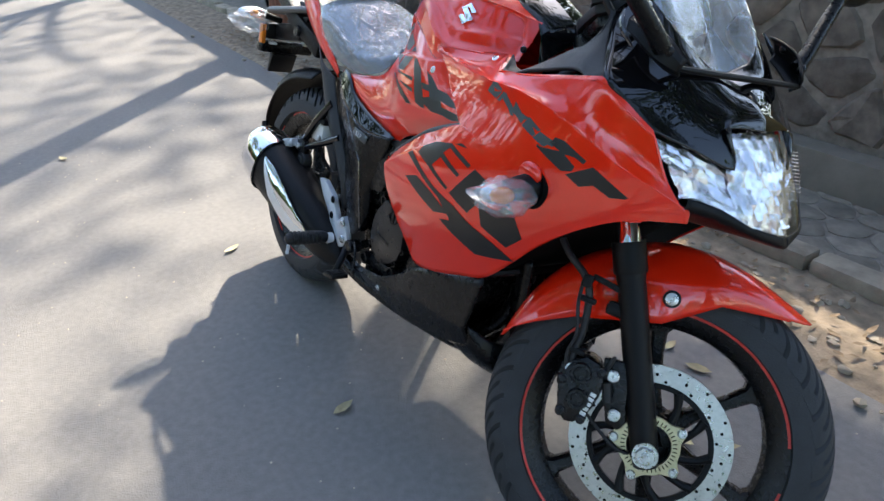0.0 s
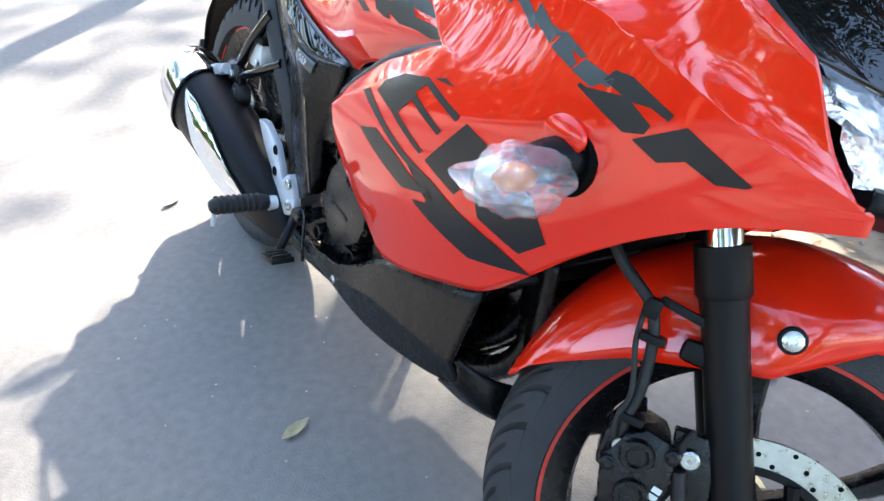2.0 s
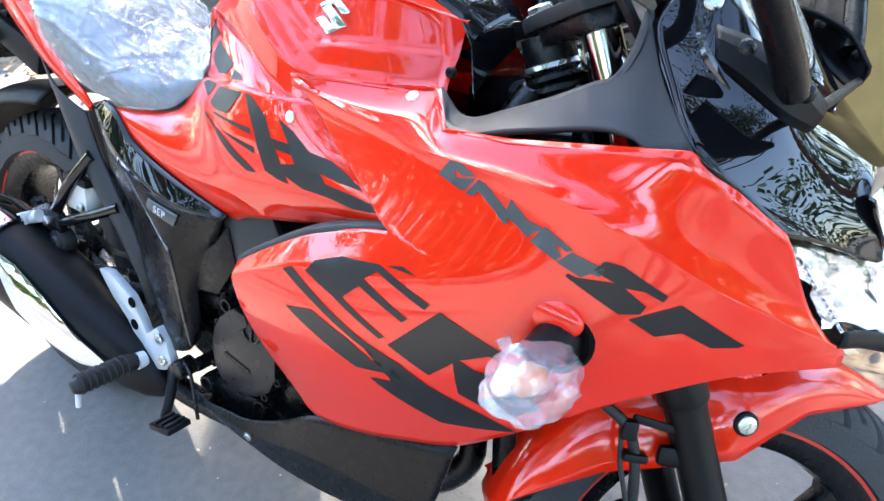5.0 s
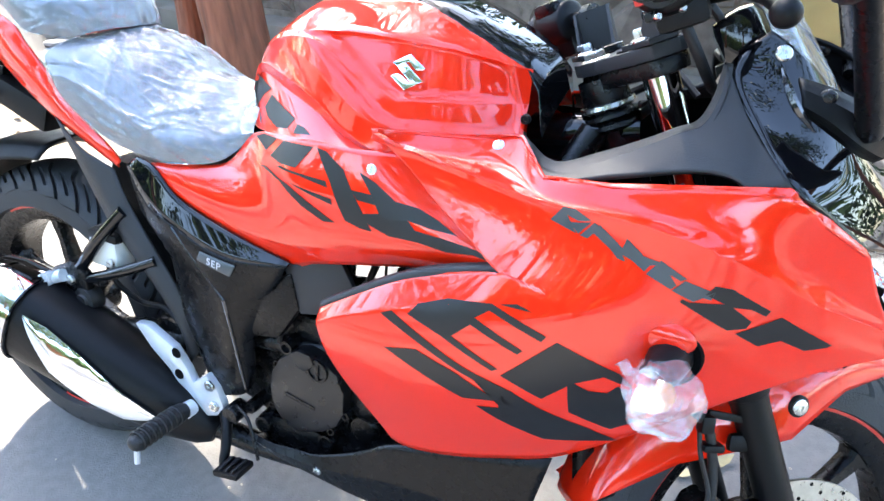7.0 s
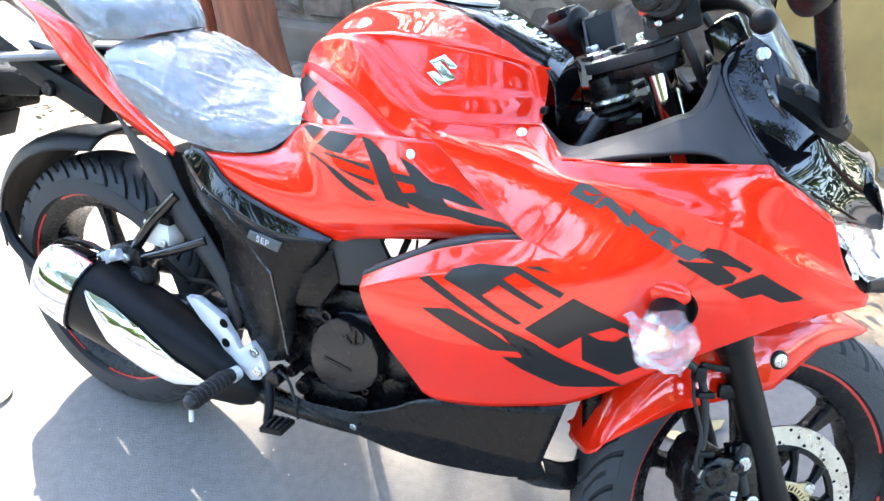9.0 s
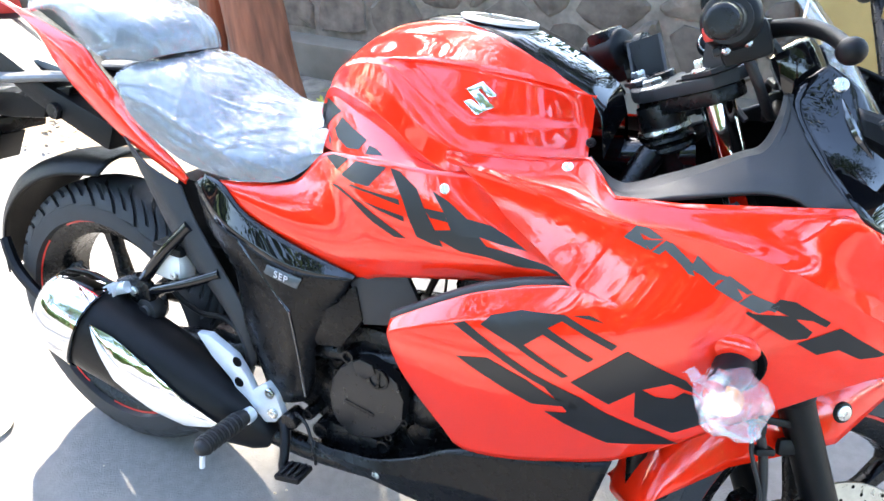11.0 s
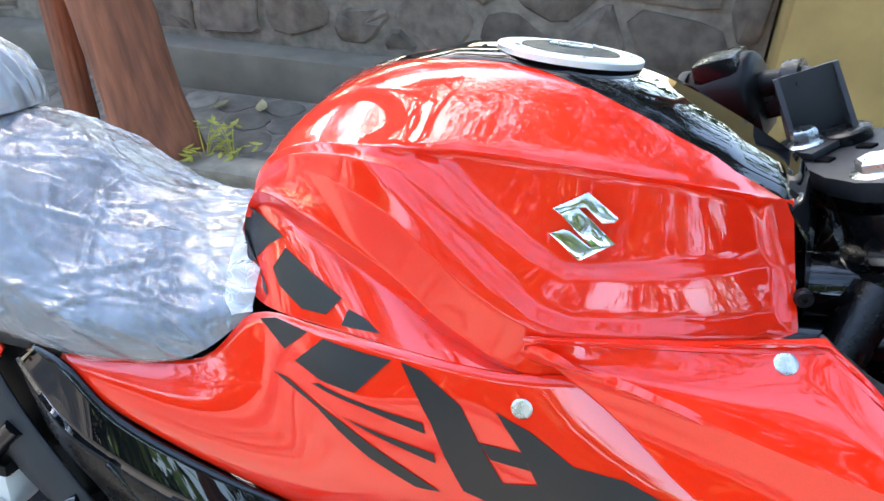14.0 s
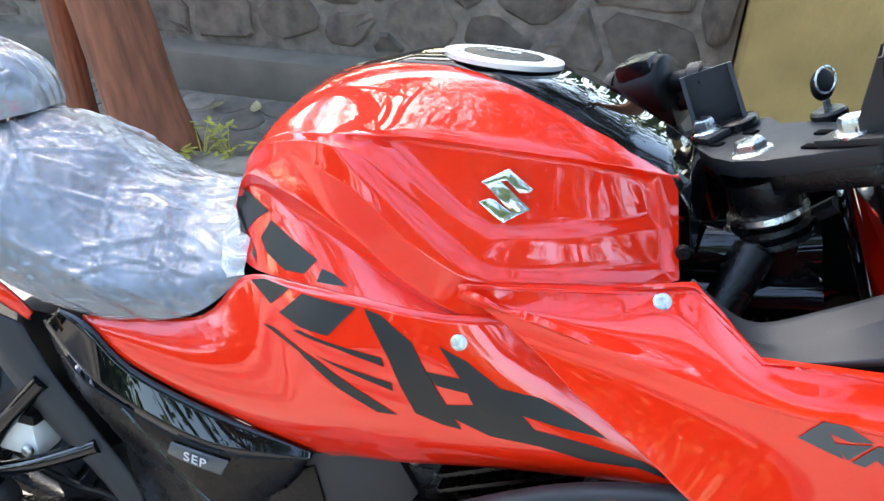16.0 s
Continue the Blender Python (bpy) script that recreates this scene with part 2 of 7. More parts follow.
def loft(rows, ku=6, kv=4, lin_v=False, bm=None, hard=()):
    """A sheet through rows of as many control points each; rows in hard run straight from point to point."""
    bm = bm or bmesh.new()
    us = [straight(r, ku) if i in hard else cr(r, ku) for i, r in enumerate(rows)]
    cols = list(zip(*us))
    grid = []
    for c in cols:
        if lin_v:
            line = [c[i].lerp(c[i + 1], j / kv) for i in range(len(c) - 1) for j in range(kv)] + [c[-1]]
        else:
            line = cr(c, kv)
        grid.append([bm.verts.new(v) for v in line])
    for i in range(len(grid) - 1):
        for j in range(len(grid[0]) - 1):
            q = [grid[i][j], grid[i + 1][j], grid[i + 1][j + 1], grid[i][j + 1]]
            if len({tuple(round(x, 6) for x in v.co) for v in q}) > 2:
                bm.faces.new(q)
    bmesh.ops.remove_doubles(bm, verts=bm.verts, dist=1e-5)
    return bm


def flipped(bm, cy=0.0):
    b2 = bm.copy()
    for v in b2.verts:
        v.co.y = 2 * cy - v.co.y
    return b2


def lathe(profile, n=48, c=(0, 0, 0), axis="Y", arc=(0, 360), bm=None):
    """Turns (radius, along) round an axis."""
    bm = bm or bmesh.new()
    full = arc[1] - arc[0] >= 360
    rings = []
    for i in range(n if full else n + 1):
        a = radians(arc[0] + (arc[1] - arc[0]) * i / n)
        ca, sa = math.cos(a), math.sin(a)
        ring = []
        for r, h in profile:
            p = {"Y": (r * ca, h, r * sa), "Z": (r * ca, r * sa, h), "X": (h, r * ca, r * sa)}[axis]
            ring.append(bm.verts.new(Vector(p) + Vector(c)))
        rings.append(ring)
    for i in range(n):
        a, b = rings[i], rings[(i + 1) % len(rings)]
        for j in range(len(profile) - 1):
            bm.faces.new((a[j], b[j], b[j + 1], a[j + 1]))
    bmesh.ops.remove_doubles(bm, verts=bm.verts, dist=1e-6)
    return bm


def tube(pts, r, n=10, k=6, bm=None, cap=True):
    """A round bar along points; r is one radius or one for each point."""
    bm = bm or bmesh.new()
    rs = r if isinstance(r, (list, tuple)) else [r] * len(pts)
    path = cr(pts, k)
    rad = [rs[min(i // k, len(rs) - 1)] + (rs[min(i // k + 1, len(rs) - 1)] - rs[min(i // k, len(rs) - 1)]) * (i % k) / k for i in range(len(path))]
    up = Vector((0, 0, 1))
    rings = []
    for i, p in enumerate(path):
        d = (path[min(i + 1, len(path) - 1)] - path[max(i - 1, 0)]).normalized()
        if abs(d.dot(up)) > 0.95:
            up = Vector((0, 1, 0)) if abs(d.y) < 0.9 else Vector((1, 0, 0))
        s = d.cross(up).normalized()
        u = s.cross(d)
        up = u
        rings.append([bm.verts.new(p + rad[i] * (s * math.cos(a) + u * math.sin(a))) for a in [2 * math.pi * j / n for j in range(n)]])
    for a, b in zip(rings, rings[1:]):
        for j in range(n):
            bm.faces.new((a[j], a[(j + 1) % n], b[(j + 1) % n], b[j]))
    if cap:
        bm.faces.new(rings[0])
        bm.faces.new(rings[-1][::-1])
    return bm


def box(c, size, bevel=0.003, m=None, bm=None, seg=2):
    b2 = bmesh.new()
    bmesh.ops.create_cube(b2, size=1)
    for v in b2.verts:
        v.co = Vector(v.co) * Vector(size)
    if bevel:
        bmesh.ops.bevel(b2, geom=list(b2.edges), offset=bevel, segments=seg, affect="EDGES", profile=0.6)
    for v in b2.verts:
        v.co = (m @ v.co if m else v.co) + Vector(c)
    return join(bm, b2)


def join(bm, b2):
    if bm is None:
        return b2
    me = bpy.data.meshes.new("scratch")
    b2.to_mesh(me)
    b2.free()
    bm.from_mesh(me)
    bpy.data.meshes.remove(me)
    return bm


def prism(poly, y0, y1, bevel=0.002, bm=None, hole=None):
    """A plate with an outline in x and z, from y0 to y1."""
    b2 = bmesh.new()
    vs = [b2.verts.new((x, y0, z)) for x, z in poly]
    f = b2.faces.new(vs)
    ex = bmesh.ops.extrude_face_region(b2, geom=[f])
    for v in ex["geom"]:
        if isinstance(v, bmesh.types.BMVert):
            v.co.y = y1
    if bevel:
        bmesh.ops.bevel(b2, geom=list(b2.edges), offset=bevel, segments=2, affect="EDGES", profile=0.6)
    return join(bm, b2)


def ball(c, size, bm=None, sub=3):
    b2 = bmesh.new()
    bmesh.ops.create_icosphere(b2, subdivisions=sub, radius=1)
    for v in b2.verts:
        v.co = Vector(v.co) * Vector(size) + Vector(c)
    return join(bm, b2)


def bolt(name, c, r, parent, m=None, axis="Y", h=0.006, mt=None):
    """A hex-socket screw with a rounded head, facing the right-hand side."""
    s = -1
    pr = [(r * 0.0, 0.6 * h * s), (r * 0.32, 0.6 * h * s), (r * 0.36, h * s), (r * 0.8, h * s), (r, 0.7 * h * s), (r, 0)]
    return part(name, lathe(pr, 18, c, axis), mt or STEEL, parent, "", 30, 0, m)


def decal(name, poly, target, material, parent, label="", off=0.0008, step=0.011, thick=0.0):
    """A film cut to an outline in x and z and laid on the target's right-hand face."""
    bm = bmesh.new()
    bm.faces.new([bm.verts.new((x, 0, z)) for x, z in poly])
    bmesh.ops.triangulate(bm, faces=bm.faces[:])
    for ax in (0, 2):
        lo, hi = min(v.co[ax] for v in bm.verts), max(v.co[ax] for v in bm.verts)
        no = (1, 0, 0) if ax == 0 else (0, 0, 1)
        k = math.ceil(lo / step)
        while k * step < hi:
            bmesh.ops.bisect_plane(bm, geom=bm.verts[:] + bm.edges[:] + bm.faces[:], dist=1e-6, plane_co=Vector(no) * k * step, plane_no=no)
            k += 1
    tree = TREES.setdefault(target.name, BVHTree.FromPolygons([v.co for v in target.data.vertices], [tuple(p.vertices) for p in target.data.polygons]))
    for v in bm.verts:
        hit = tree.ray_cast(Vector((v.co.x, -0.6, v.co.z)), Vector((0, 1, 0)))
        if hit[0] is None:
            near = tree.find_nearest(Vector((v.co.x, -0.2, v.co.z)))
            hit = near
        nrm = hit[1] if hit[1].y < 0 else -hit[1]
        v.co = hit[0] + nrm * off
    for f in bm.faces:
        f.normal_update()
        if f.normal.y > 0:
            f.normal_flip()
    me = bpy.data.meshes.new(name)
    for f in bm.faces:
        f.smooth = True
    bm.to_mesh(me)
    bm.free()
    me.materials.append(material)
    ob = new(name, me)
    ob.parent = parent
    if thick:
        md = ob.modifiers.new("thickness", "SOLIDIFY")
        md.thickness, md.offset = thick, 1
        bv = ob.modifiers.new("edge", "BEVEL")
        bv.width, bv.segments, bv.limit_method = thick * 0.35, 2, "ANGLE"
    return tagged(ob, label)


TREES = {}


def on(target, x, z, out=0.0):
    """The spot on the target's right-hand face at x and z."""
    tree = TREES.setdefault(target.name, BVHTree.FromPolygons([v.co for v in target.data.vertices], [tuple(p.vertices) for p in target.data.polygons]))
    hit = tree.ray_cast(Vector((x, -0.6, z)), Vector((0, 1, 0)))
    return (x, (hit[0].y if hit[0] else -0.2) - out, z)


def bolt_on(name, target, x, z, r, h=0.003, mt=None):
    """A flat screw sunk square into the target's right-hand face."""
    on(target, x, z)
    hit = TREES[target.name].ray_cast(Vector((x, -0.6, z)), Vector((0, 1, 0)))
    if hit[0] is None:
        hit = TREES[target.name].find_nearest(Vector((x, -0.2, z)))
    nrm = hit[1] if hit[1].y < 0 else -hit[1]
    m = Matrix.Translation(hit[0]) @ nrm.to_track_quat("Z", "X").to_matrix().to_4x4()
    pr = [(0, h * 0.4), (r * 0.30, h * 0.4), (r * 0.34, h), (r * 0.82, h), (r, h * 0.5), (r, -0.004)]
    return part(name, lathe(pr, 20, (0, 0, 0), "Z"), mt or STEEL, target, "", 30, 0, m)

# ---- the place ----
def plane_sheet(x0, x1, y0, y1, z, nx=1, ny=1, wob=0.0):
    bm = bmesh.new()
    g = [[bm.verts.new((x0 + (x1 - x0) * i / nx, y0 + (y1 - y0) * j / ny, z + (wob * (0.6 * noise.noise((i * 0.45, j * 0.5, 3)) + 0.4 * noise.noise((i * 1.7, j * 1.7, 8))) if 0 < j < ny else -0.01))) for j in range(ny + 1)] for i in range(nx + 1)]
    for i in range(nx):
        for j in range(ny):
            bm.faces.new((g[i][j], g[i + 1][j], g[i + 1][j + 1], g[i][j + 1]))
    return bm


def flat(x0, x1, y0, y1, z):
    bm = bmesh.new()
    bm.faces.new([bm.verts.new(p) for p in ((x0, y0, z), (x1, y0, z), (x1, y1, z), (x0, y1, z))])
    return bm


def cells(x0, x1, z0, z1, dx, dz, jit, seed):
    """Irregular cells that fill a rectangle, from seeds on a loose brick pattern."""
    rnd = random.Random(seed)
    pts = []
    for j in range(-1, int((z1 - z0) / dz) + 2):
        for i in range(-1, int((x1 - x0) / dx) + 2):
            pts.append((x0 + (i + 0.5 * (j % 2) + rnd.uniform(-jit, jit)) * dx, z0 + (j + 0.5 + rnd.uniform(-jit, jit)) * dz))
    out = []
    for a in pts:
        if not (x0 - dx * 0.2 < a[0] < x1 + dx * 0.2 and z0 - dz * 0.2 < a[1] < z1 + dz * 0.2):
            continue
        poly = [(x0, z0), (x1, z0), (x1, z1), (x0, z1)]
        for b in pts:
            d2 = (a[0] - b[0]) ** 2 + (a[1] - b[1]) ** 2
            if b is a or d2 > (3 * max(dx, dz)) ** 2:
                continue
            mx, mz, nx_, nz_ = (a[0] + b[0]) / 2, (a[1] + b[1]) / 2, b[0] - a[0], b[1] - a[1]
            side_of = lambda p: (p[0] - mx) * nx_ + (p[1] - mz) * nz_
            new_poly = []
            for p, q in zip(poly, poly[1:] + poly[:1]):
                s, t = side_of(p), side_of(q)
                if s <= 0:
                    new_poly.append(p)
                if s * t < 0:
                    k = s / (s - t)
                    new_poly.append((p[0] + (q[0] - p[0]) * k, p[1] + (q[1] - p[1]) * k))
            poly = new_poly
            if len(poly) < 3:
                break
        if len(poly) >= 3:
            out.append(poly)
    return out


def piece(poly, gap, depth, place, rnd, rough=0.006):
    """A stone from a cell: corners cut round, sides tapered, face uneven. place(u, v, out) gives the spot."""
    cx, cz = sum(p[0] for p in poly) / len(poly), sum(p[1] for p in poly) / len(poly)
    pts = []
    for p, q in zip(poly, poly[1:] + poly[:1]):
        for k in (0.22, 0.78):
            pts.append((p[0] + (q[0] - p[0]) * k, p[1] + (q[1] - p[1]) * k))
    size = min(math.hypot(p[0] - cx, p[1] - cz) for p in pts)
    if size < gap * 1.6:
        return None
    bm = bmesh.new()
    jit = [rnd.uniform(-1, 1) for _ in pts]
    rings = []
    for inset, h in ((gap, 0.0), (gap * 1.1, depth * 0.55), (gap * 1.1 + 0.012, depth)):
        ring = []
        for p, jt in zip(pts, jit):
            d = math.hypot(p[0] - cx, p[1] - cz)
            k = max(0.2, (d - inset - gap * 0.35 * jt) / d)
            ring.append(bm.verts.new(place(cx + (p[0] - cx) * k, cz + (p[1] - cz) * k, h + (rough * rnd.uniform(-0.5, 0.5) if h else 0))))
        rings.append(ring)
    top = bm.verts.new(place(cx, cz, depth + rnd.uniform(-0.3, 1) * rough))
    n = len(pts)
    for a, b in zip(rings, rings[1:]):
        for j in range(n):
            bm.faces.new((a[j], a[(j + 1) % n], b[(j + 1) % n], b[j]))
    for j in range(n):
        bm.faces.new((rings[-1][j], rings[-1][(j + 1) % n], top))
    return bm


WALL_Y, PLINTH_Y = 1.98, 1.86
tagged(part("road", flat(-400, 400, -400, 400, 0), ROAD), "dusty pale grey concrete road with a worn surface", "road", kind="structure")
tagged(part("soil_strip", plane_sheet(-14, 6, 0.88, 1.34, 0.010, 420, 14, 0.022), DIRT), "dry brown soil strip with dead leaves beside the road", "ground", kind="structure")
path = tagged(part("footpath", box((-4.0, 1.61, 0.0), (20, 0.5, 0.05), 0.004), MORTAR), "grey stone-paved footpath at the foot of the wall", "pavement", kind="structure")
# The far stretch's extra height is unseen, added to shade the roadside.
wall = tagged(part("wall_north", join(box((-1.37, WALL_Y + 0.2, 0.47), (5.06, 0.4, 0.94), 0.0), box((-9.45, WALL_Y + 0.2, 0.72), (11.1, 0.4, 1.44), 0.0)), MORTAR), "rubble wall of dark grey stones in pale mortar", "wall", kind="structure")
tagged(part("coping", join(box((-1.37, WALL_Y + 0.19, 0.965), (5.06, 0.5, 0.05), 0.012), box((-9.45, WALL_Y + 0.19, 1.465), (11.1, 0.5, 0.05), 0.012)), PLINTH), "cement coping along the wall's top", "coping", kind="structure")
tagged(part("plinth", box((-6.94, (WALL_Y + PLINTH_Y) / 2, 0.09), (16.2, WALL_Y - PLINTH_Y, 0.19), 0.012), PLINTH), "grey cement ledge along the wall's foot", "ledge", kind="structure")
tagged(part("pillar_1", box((1.60, WALL_Y + 0.12, 0.56), (0.86, 0.62, 1.12), 0.01), YELLOW), "ochre-painted plaster gate pillar", "pillar", kind="structure")
rs = random.Random(4)
for poly in cells(-3.9, 1.16, 0.20, 0.93, 0.27, 0.18, 0.36, 21) + cells(-10.0, -3.92, 0.20, 1.42, 0.30, 0.21, 0.33, 22):
    st = piece(poly, 0.017, rs.uniform(0.010, 0.024), lambda u, v, h: (u, WALL_Y + 0.004 - h, v), rs, 0.014)
    if st:
        part("stone", st, STONE, wall, "", 28)
for poly in cells(-3.4, 1.9, 1.375, 1.855, 0.17, 0.115, 0.22, 8):
    st = piece(poly, 0.006, rs.uniform(0.010, 0.016), lambda u, v, h: (u, v, 0.022 + h), rs, 0.003)
    if st:
        part("paving_stone", st, PAVER, path, "", 28)
kerb = tagged(part("kerb", box((-4.0, 1.345, 0.0), (20, 0.05, 0.04), 0.004), MORTAR), "uneven tan kerb stones along the footpath", "kerb", kind="structure")
x = -6.0
while x < 1.9:
    w = rs.uniform(0.22, 0.42)
    kb_ = box((x + w / 2, 1.335 + rs.uniform(-0.012, 0.012), 0.03), (w - 0.018, 0.10, 0.075 + rs.uniform(-0.015, 0.01)), 0.014, Matrix.Rotation(radians(rs.uniform(-3, 3)), 3, "Z"))
    for v in kb_.verts:
        v.co += Vector((0, 0.008, 0.008)) * noise.noise(v.co * 14)
    part("kerb_stone", kb_, KERB, kerb, "", 40)
    x += w

# ---- the motorcycle: x ahead, y to its left, z up, leaning on its stand ----
CY = -0.02


def tight(rows, at, f=0.14):
    """Adds rows close to both sides of the rows named, so that they read as soft creases."""
    out = []
    for i, r in enumerate(rows):
        mix = lambda a, c: [tuple(Vector(p).lerp(Vector(q), f)) for p, q in zip(a, c)]
        if i in at and i > 0:
            out.append(mix(r, rows[i - 1]))
        out.append(r)
        if i in at and i < len(rows) - 1:
            out.append(mix(r, rows[i + 1]))
    return out


bike = tagged(new("motorcycle"), "red and black faired sports motorcycle leaning on its side stand", "motorcycle")
bike.matrix_basis = pose(0, 0, 0, -13.1)
PIV = Vector((1.305, 0, 0.296))
AXIS = Vector((-math.sin(radians(25)), 0, math.cos(radians(25))))
STEER = Matrix.Translation(PIV) @ Matrix.Rotation(radians(38.7), 4, AXIS) @ Matrix.Translation(-PIV)

# tank
T0 = [(0.535, CY, 0.835), (0.56, CY, 0.90), (0.60, CY, 0.953), (0.66, CY, 0.981), (0.74, CY, 0.991), (0.82, CY, 0.987), (0.89, CY, 0.963), (0.950, CY, 0.931)]
T1 = [(0.536, -0.06, 0.84), (0.563, -0.065, 0.905), (0.603, -0.07, 0.947), (0.66, -0.075, 0.977), (0.74, -0.079, 0.989), (0.82, -0.079, 0.985), (0.89, -0.076, 0.961), (0.946, -0.060, 0.931)]
T2 = [(0.54, -0.078, 0.845), (0.565, -0.095, 0.898), (0.61, -0.12, 0.93), (0.675, -0.145, 0.945), (0.75, -0.153, 0.95), (0.82, -0.152, 0.948), (0.885, -0.132, 0.941), (0.945, -0.082, 0.926)]
T3 = [(0.542, -0.085, 0.845), (0.567, -0.10, 0.893), (0.612, -0.126, 0.925), (0.69, -0.16, 0.936), (0.765, -0.172, 0.90), (0.83, -0.172, 0.888), (0.895, -0.15, 0.885), (0.951, -0.102, 0.892)]
T4 = [(0.544, -0.09, 0.843), (0.57, -0.104, 0.888), (0.615, -0.13, 0.915), (0.69, -0.165, 0.91), (0.76, -0.184, 0.872), (0.82, -0.184, 0.852), (0.895, -0.16, 0.858), (0.954, -0.118, 0.873)]
T5 = [(0.548, -0.100, 0.846), (0.572, -0.114, 0.886), (0.63, -0.145, 0.886), (0.70, -0.171, 0.868), (0.75, -0.183, 0.842), (0.81, -0.190, 0.826), (0.89, -0.168, 0.845), (0.956, -0.126, 0.864)]
T5B = [(0.549, -0.098, 0.836), (0.570, -0.106, 0.872), (0.622, -0.130, 0.866), (0.690, -0.156, 0.850), (0.742, -0.173, 0.831), (0.81, -0.187, 0.822), (0.89, -0.168, 0.841), (0.957, -0.128, 0.860)]
T6 = [(0.556, -0.112, 0.80), (0.59, -0.138, 0.803), (0.645, -0.16, 0.81), (0.70, -0.178, 0.818), (0.75, -0.19, 0.82), (0.81, -0.19, 0.818), (0.89, -0.17, 0.835), (0.957, -0.130, 0.857)]
tb = loft(tight([T0, T1, T2, T3, T4, T5, T5B, T6], (2, 3, 4, 5, 6)), 36, 8)
tb.normal_update()
PANEL = [(0.702, 0.944), (0.732, 0.950), (0.802, 0.951), (0.868, 0.946), (0.916, 0.934), (0.925, 0.921), (0.935, 0.892), (0.878, 0.892), (0.812, 0.887), (0.787, 0.897), (0.755, 0.916), (0.726, 0.935)]
PANEL_RIM = [(0.676, 0.940), (0.690, 0.946), (0.731, 0.952), (0.766, 0.954), (0.801, 0.953), (0.834, 0.952), (0.867, 0.948), (0.902, 0.940), (0.927, 0.927), (0.944, 0.886), (0.951, 0.858), (0.884, 0.860), (0.818, 0.858), (0.797, 0.864), (0.766, 0.883), (0.733, 0.905), (0.700, 0.926)]


def depth_in(poly, x, z):
    """How far a spot lies inside an outline (minus: outside)."""
    inside, best = False, 1e9
    for (x0, z0), (x1, z1) in zip(poly, poly[1:] + poly[:1]):
        if (z0 > z) != (z1 > z) and x < (x1 - x0) * (z - z0) / (z1 - z0) + x0:
            inside = not inside
        ex, ez = x1 - x0, z1 - z0
        k = max(0, min(1, ((x - x0) * ex + (z - z0) * ez) / (ex * ex + ez * ez)))
        best = min(best, math.hypot(x - x0 - k * ex, z - z0 - k * ez))
    return best if inside else -best


for v in tb.verts:
    if v.co.y < -0.08:
        k = max(0.0, min(1.0, (depth_in(PANEL, v.co.x, v.co.z) + 0.003) / 0.009))
        q = max(0.0, min(1.0, (depth_in(PANEL_RIM, v.co.x, v.co.z) + 0.004) / 0.012))
        v.co.y += 0.0055 * k * k * (3 - 2 * k) + 0.0060 * q * q * (3 - 2 * q)
tb = join(tb, flipped(tb, CY))
bmesh.ops.remove_doubles(tb, verts=tb.verts, dist=1e-4)
tank = part("fuel_tank", tb, RED, bike, "sculpted gloss red fuel tank", 50)
S0 = [(0.630, CY, 0.972), (0.654, CY, 0.981), (0.704, CY, 0.993), (0.748, CY, 0.9965), (0.79, CY, 0.9955), (0.83, CY, 0.9915), (0.867, CY, 0.981), (0.9045, CY, 0.965), (0.940, CY, 0.947), (0.960, CY, 0.933), (0.975, CY, 0.90)]
S2 = [(0.63, -0.038, 0.962), (0.654, -0.045, 0.9755), (0.704, -0.055, 0.9895), (0.748, -0.0645, 0.9925), (0.79, -0.0825, 0.9885), (0.8295, -0.0935, 0.9785), (0.867, -0.0993, 0.964), (0.9045, -0.098, 0.9465), (0.938, -0.087, 0.929), (0.957, -0.089, 0.905), (0.968, -0.09, 0.85)]
S1 = [tuple(Vector(a).lerp(Vector(b), 0.66) + Vector((0, 0, 0.005 * min(1.0, max(0.0, (a[0] - 0.64) / 0.08))))) for a, b in zip(S0, S2)]
S3 = [(x, y + 0.006, z - 0.010) for x, y, z in S2]
sb = loft([S0, S1, S2, S3], 6, 4, hard=(1, 2))
sb = join(sb, flipped(sb, CY))
part("tank_centre_cover", sb, GLOSS, tank, "gloss black strip", 30)
CAP_M = Matrix.Translation((0.783, CY, 0.9968)) @ Matrix.Rotation(radians(-2.5), 4, "X") @ Matrix.Rotation(radians(3), 4, "Y") @ Matrix.Scale(0.92, 4)
cap = part("fuel_cap", lathe([(0.0395, 0.001), (0.042, 0.0025), (0.0555, 0.0022), (0.058, 0.0015), (0.059, 0.0005), (0.0585, -0.004)], 56, (0, 0, 0), "Z"), SATIN, tank, "satin silver ring", 40, 0, CAP_M)
part("key_cover", lathe([(0, 0.004), (0.030, 0.004), (0.036, 0.0025), (0.039, 0.0025), (0.039, -0.006)], 48, (0, 0, 0), "Z"), MATTE, cap, "dark key cover")
part("key_flap", box((0.0, 0.0, 0.0045), (0.034, 0.013, 0.003), 0.001), STEEL, cap)
for k in range(5):
    part("cap_screw", lathe([(0, 0.0033), (0.0025, 0.0033), (0.003, 0.0018)], 10, (0.047 * math.cos(k * 1.257), 0.047 * math.sin(k * 1.257), 0), "Z"), STEEL, cap)

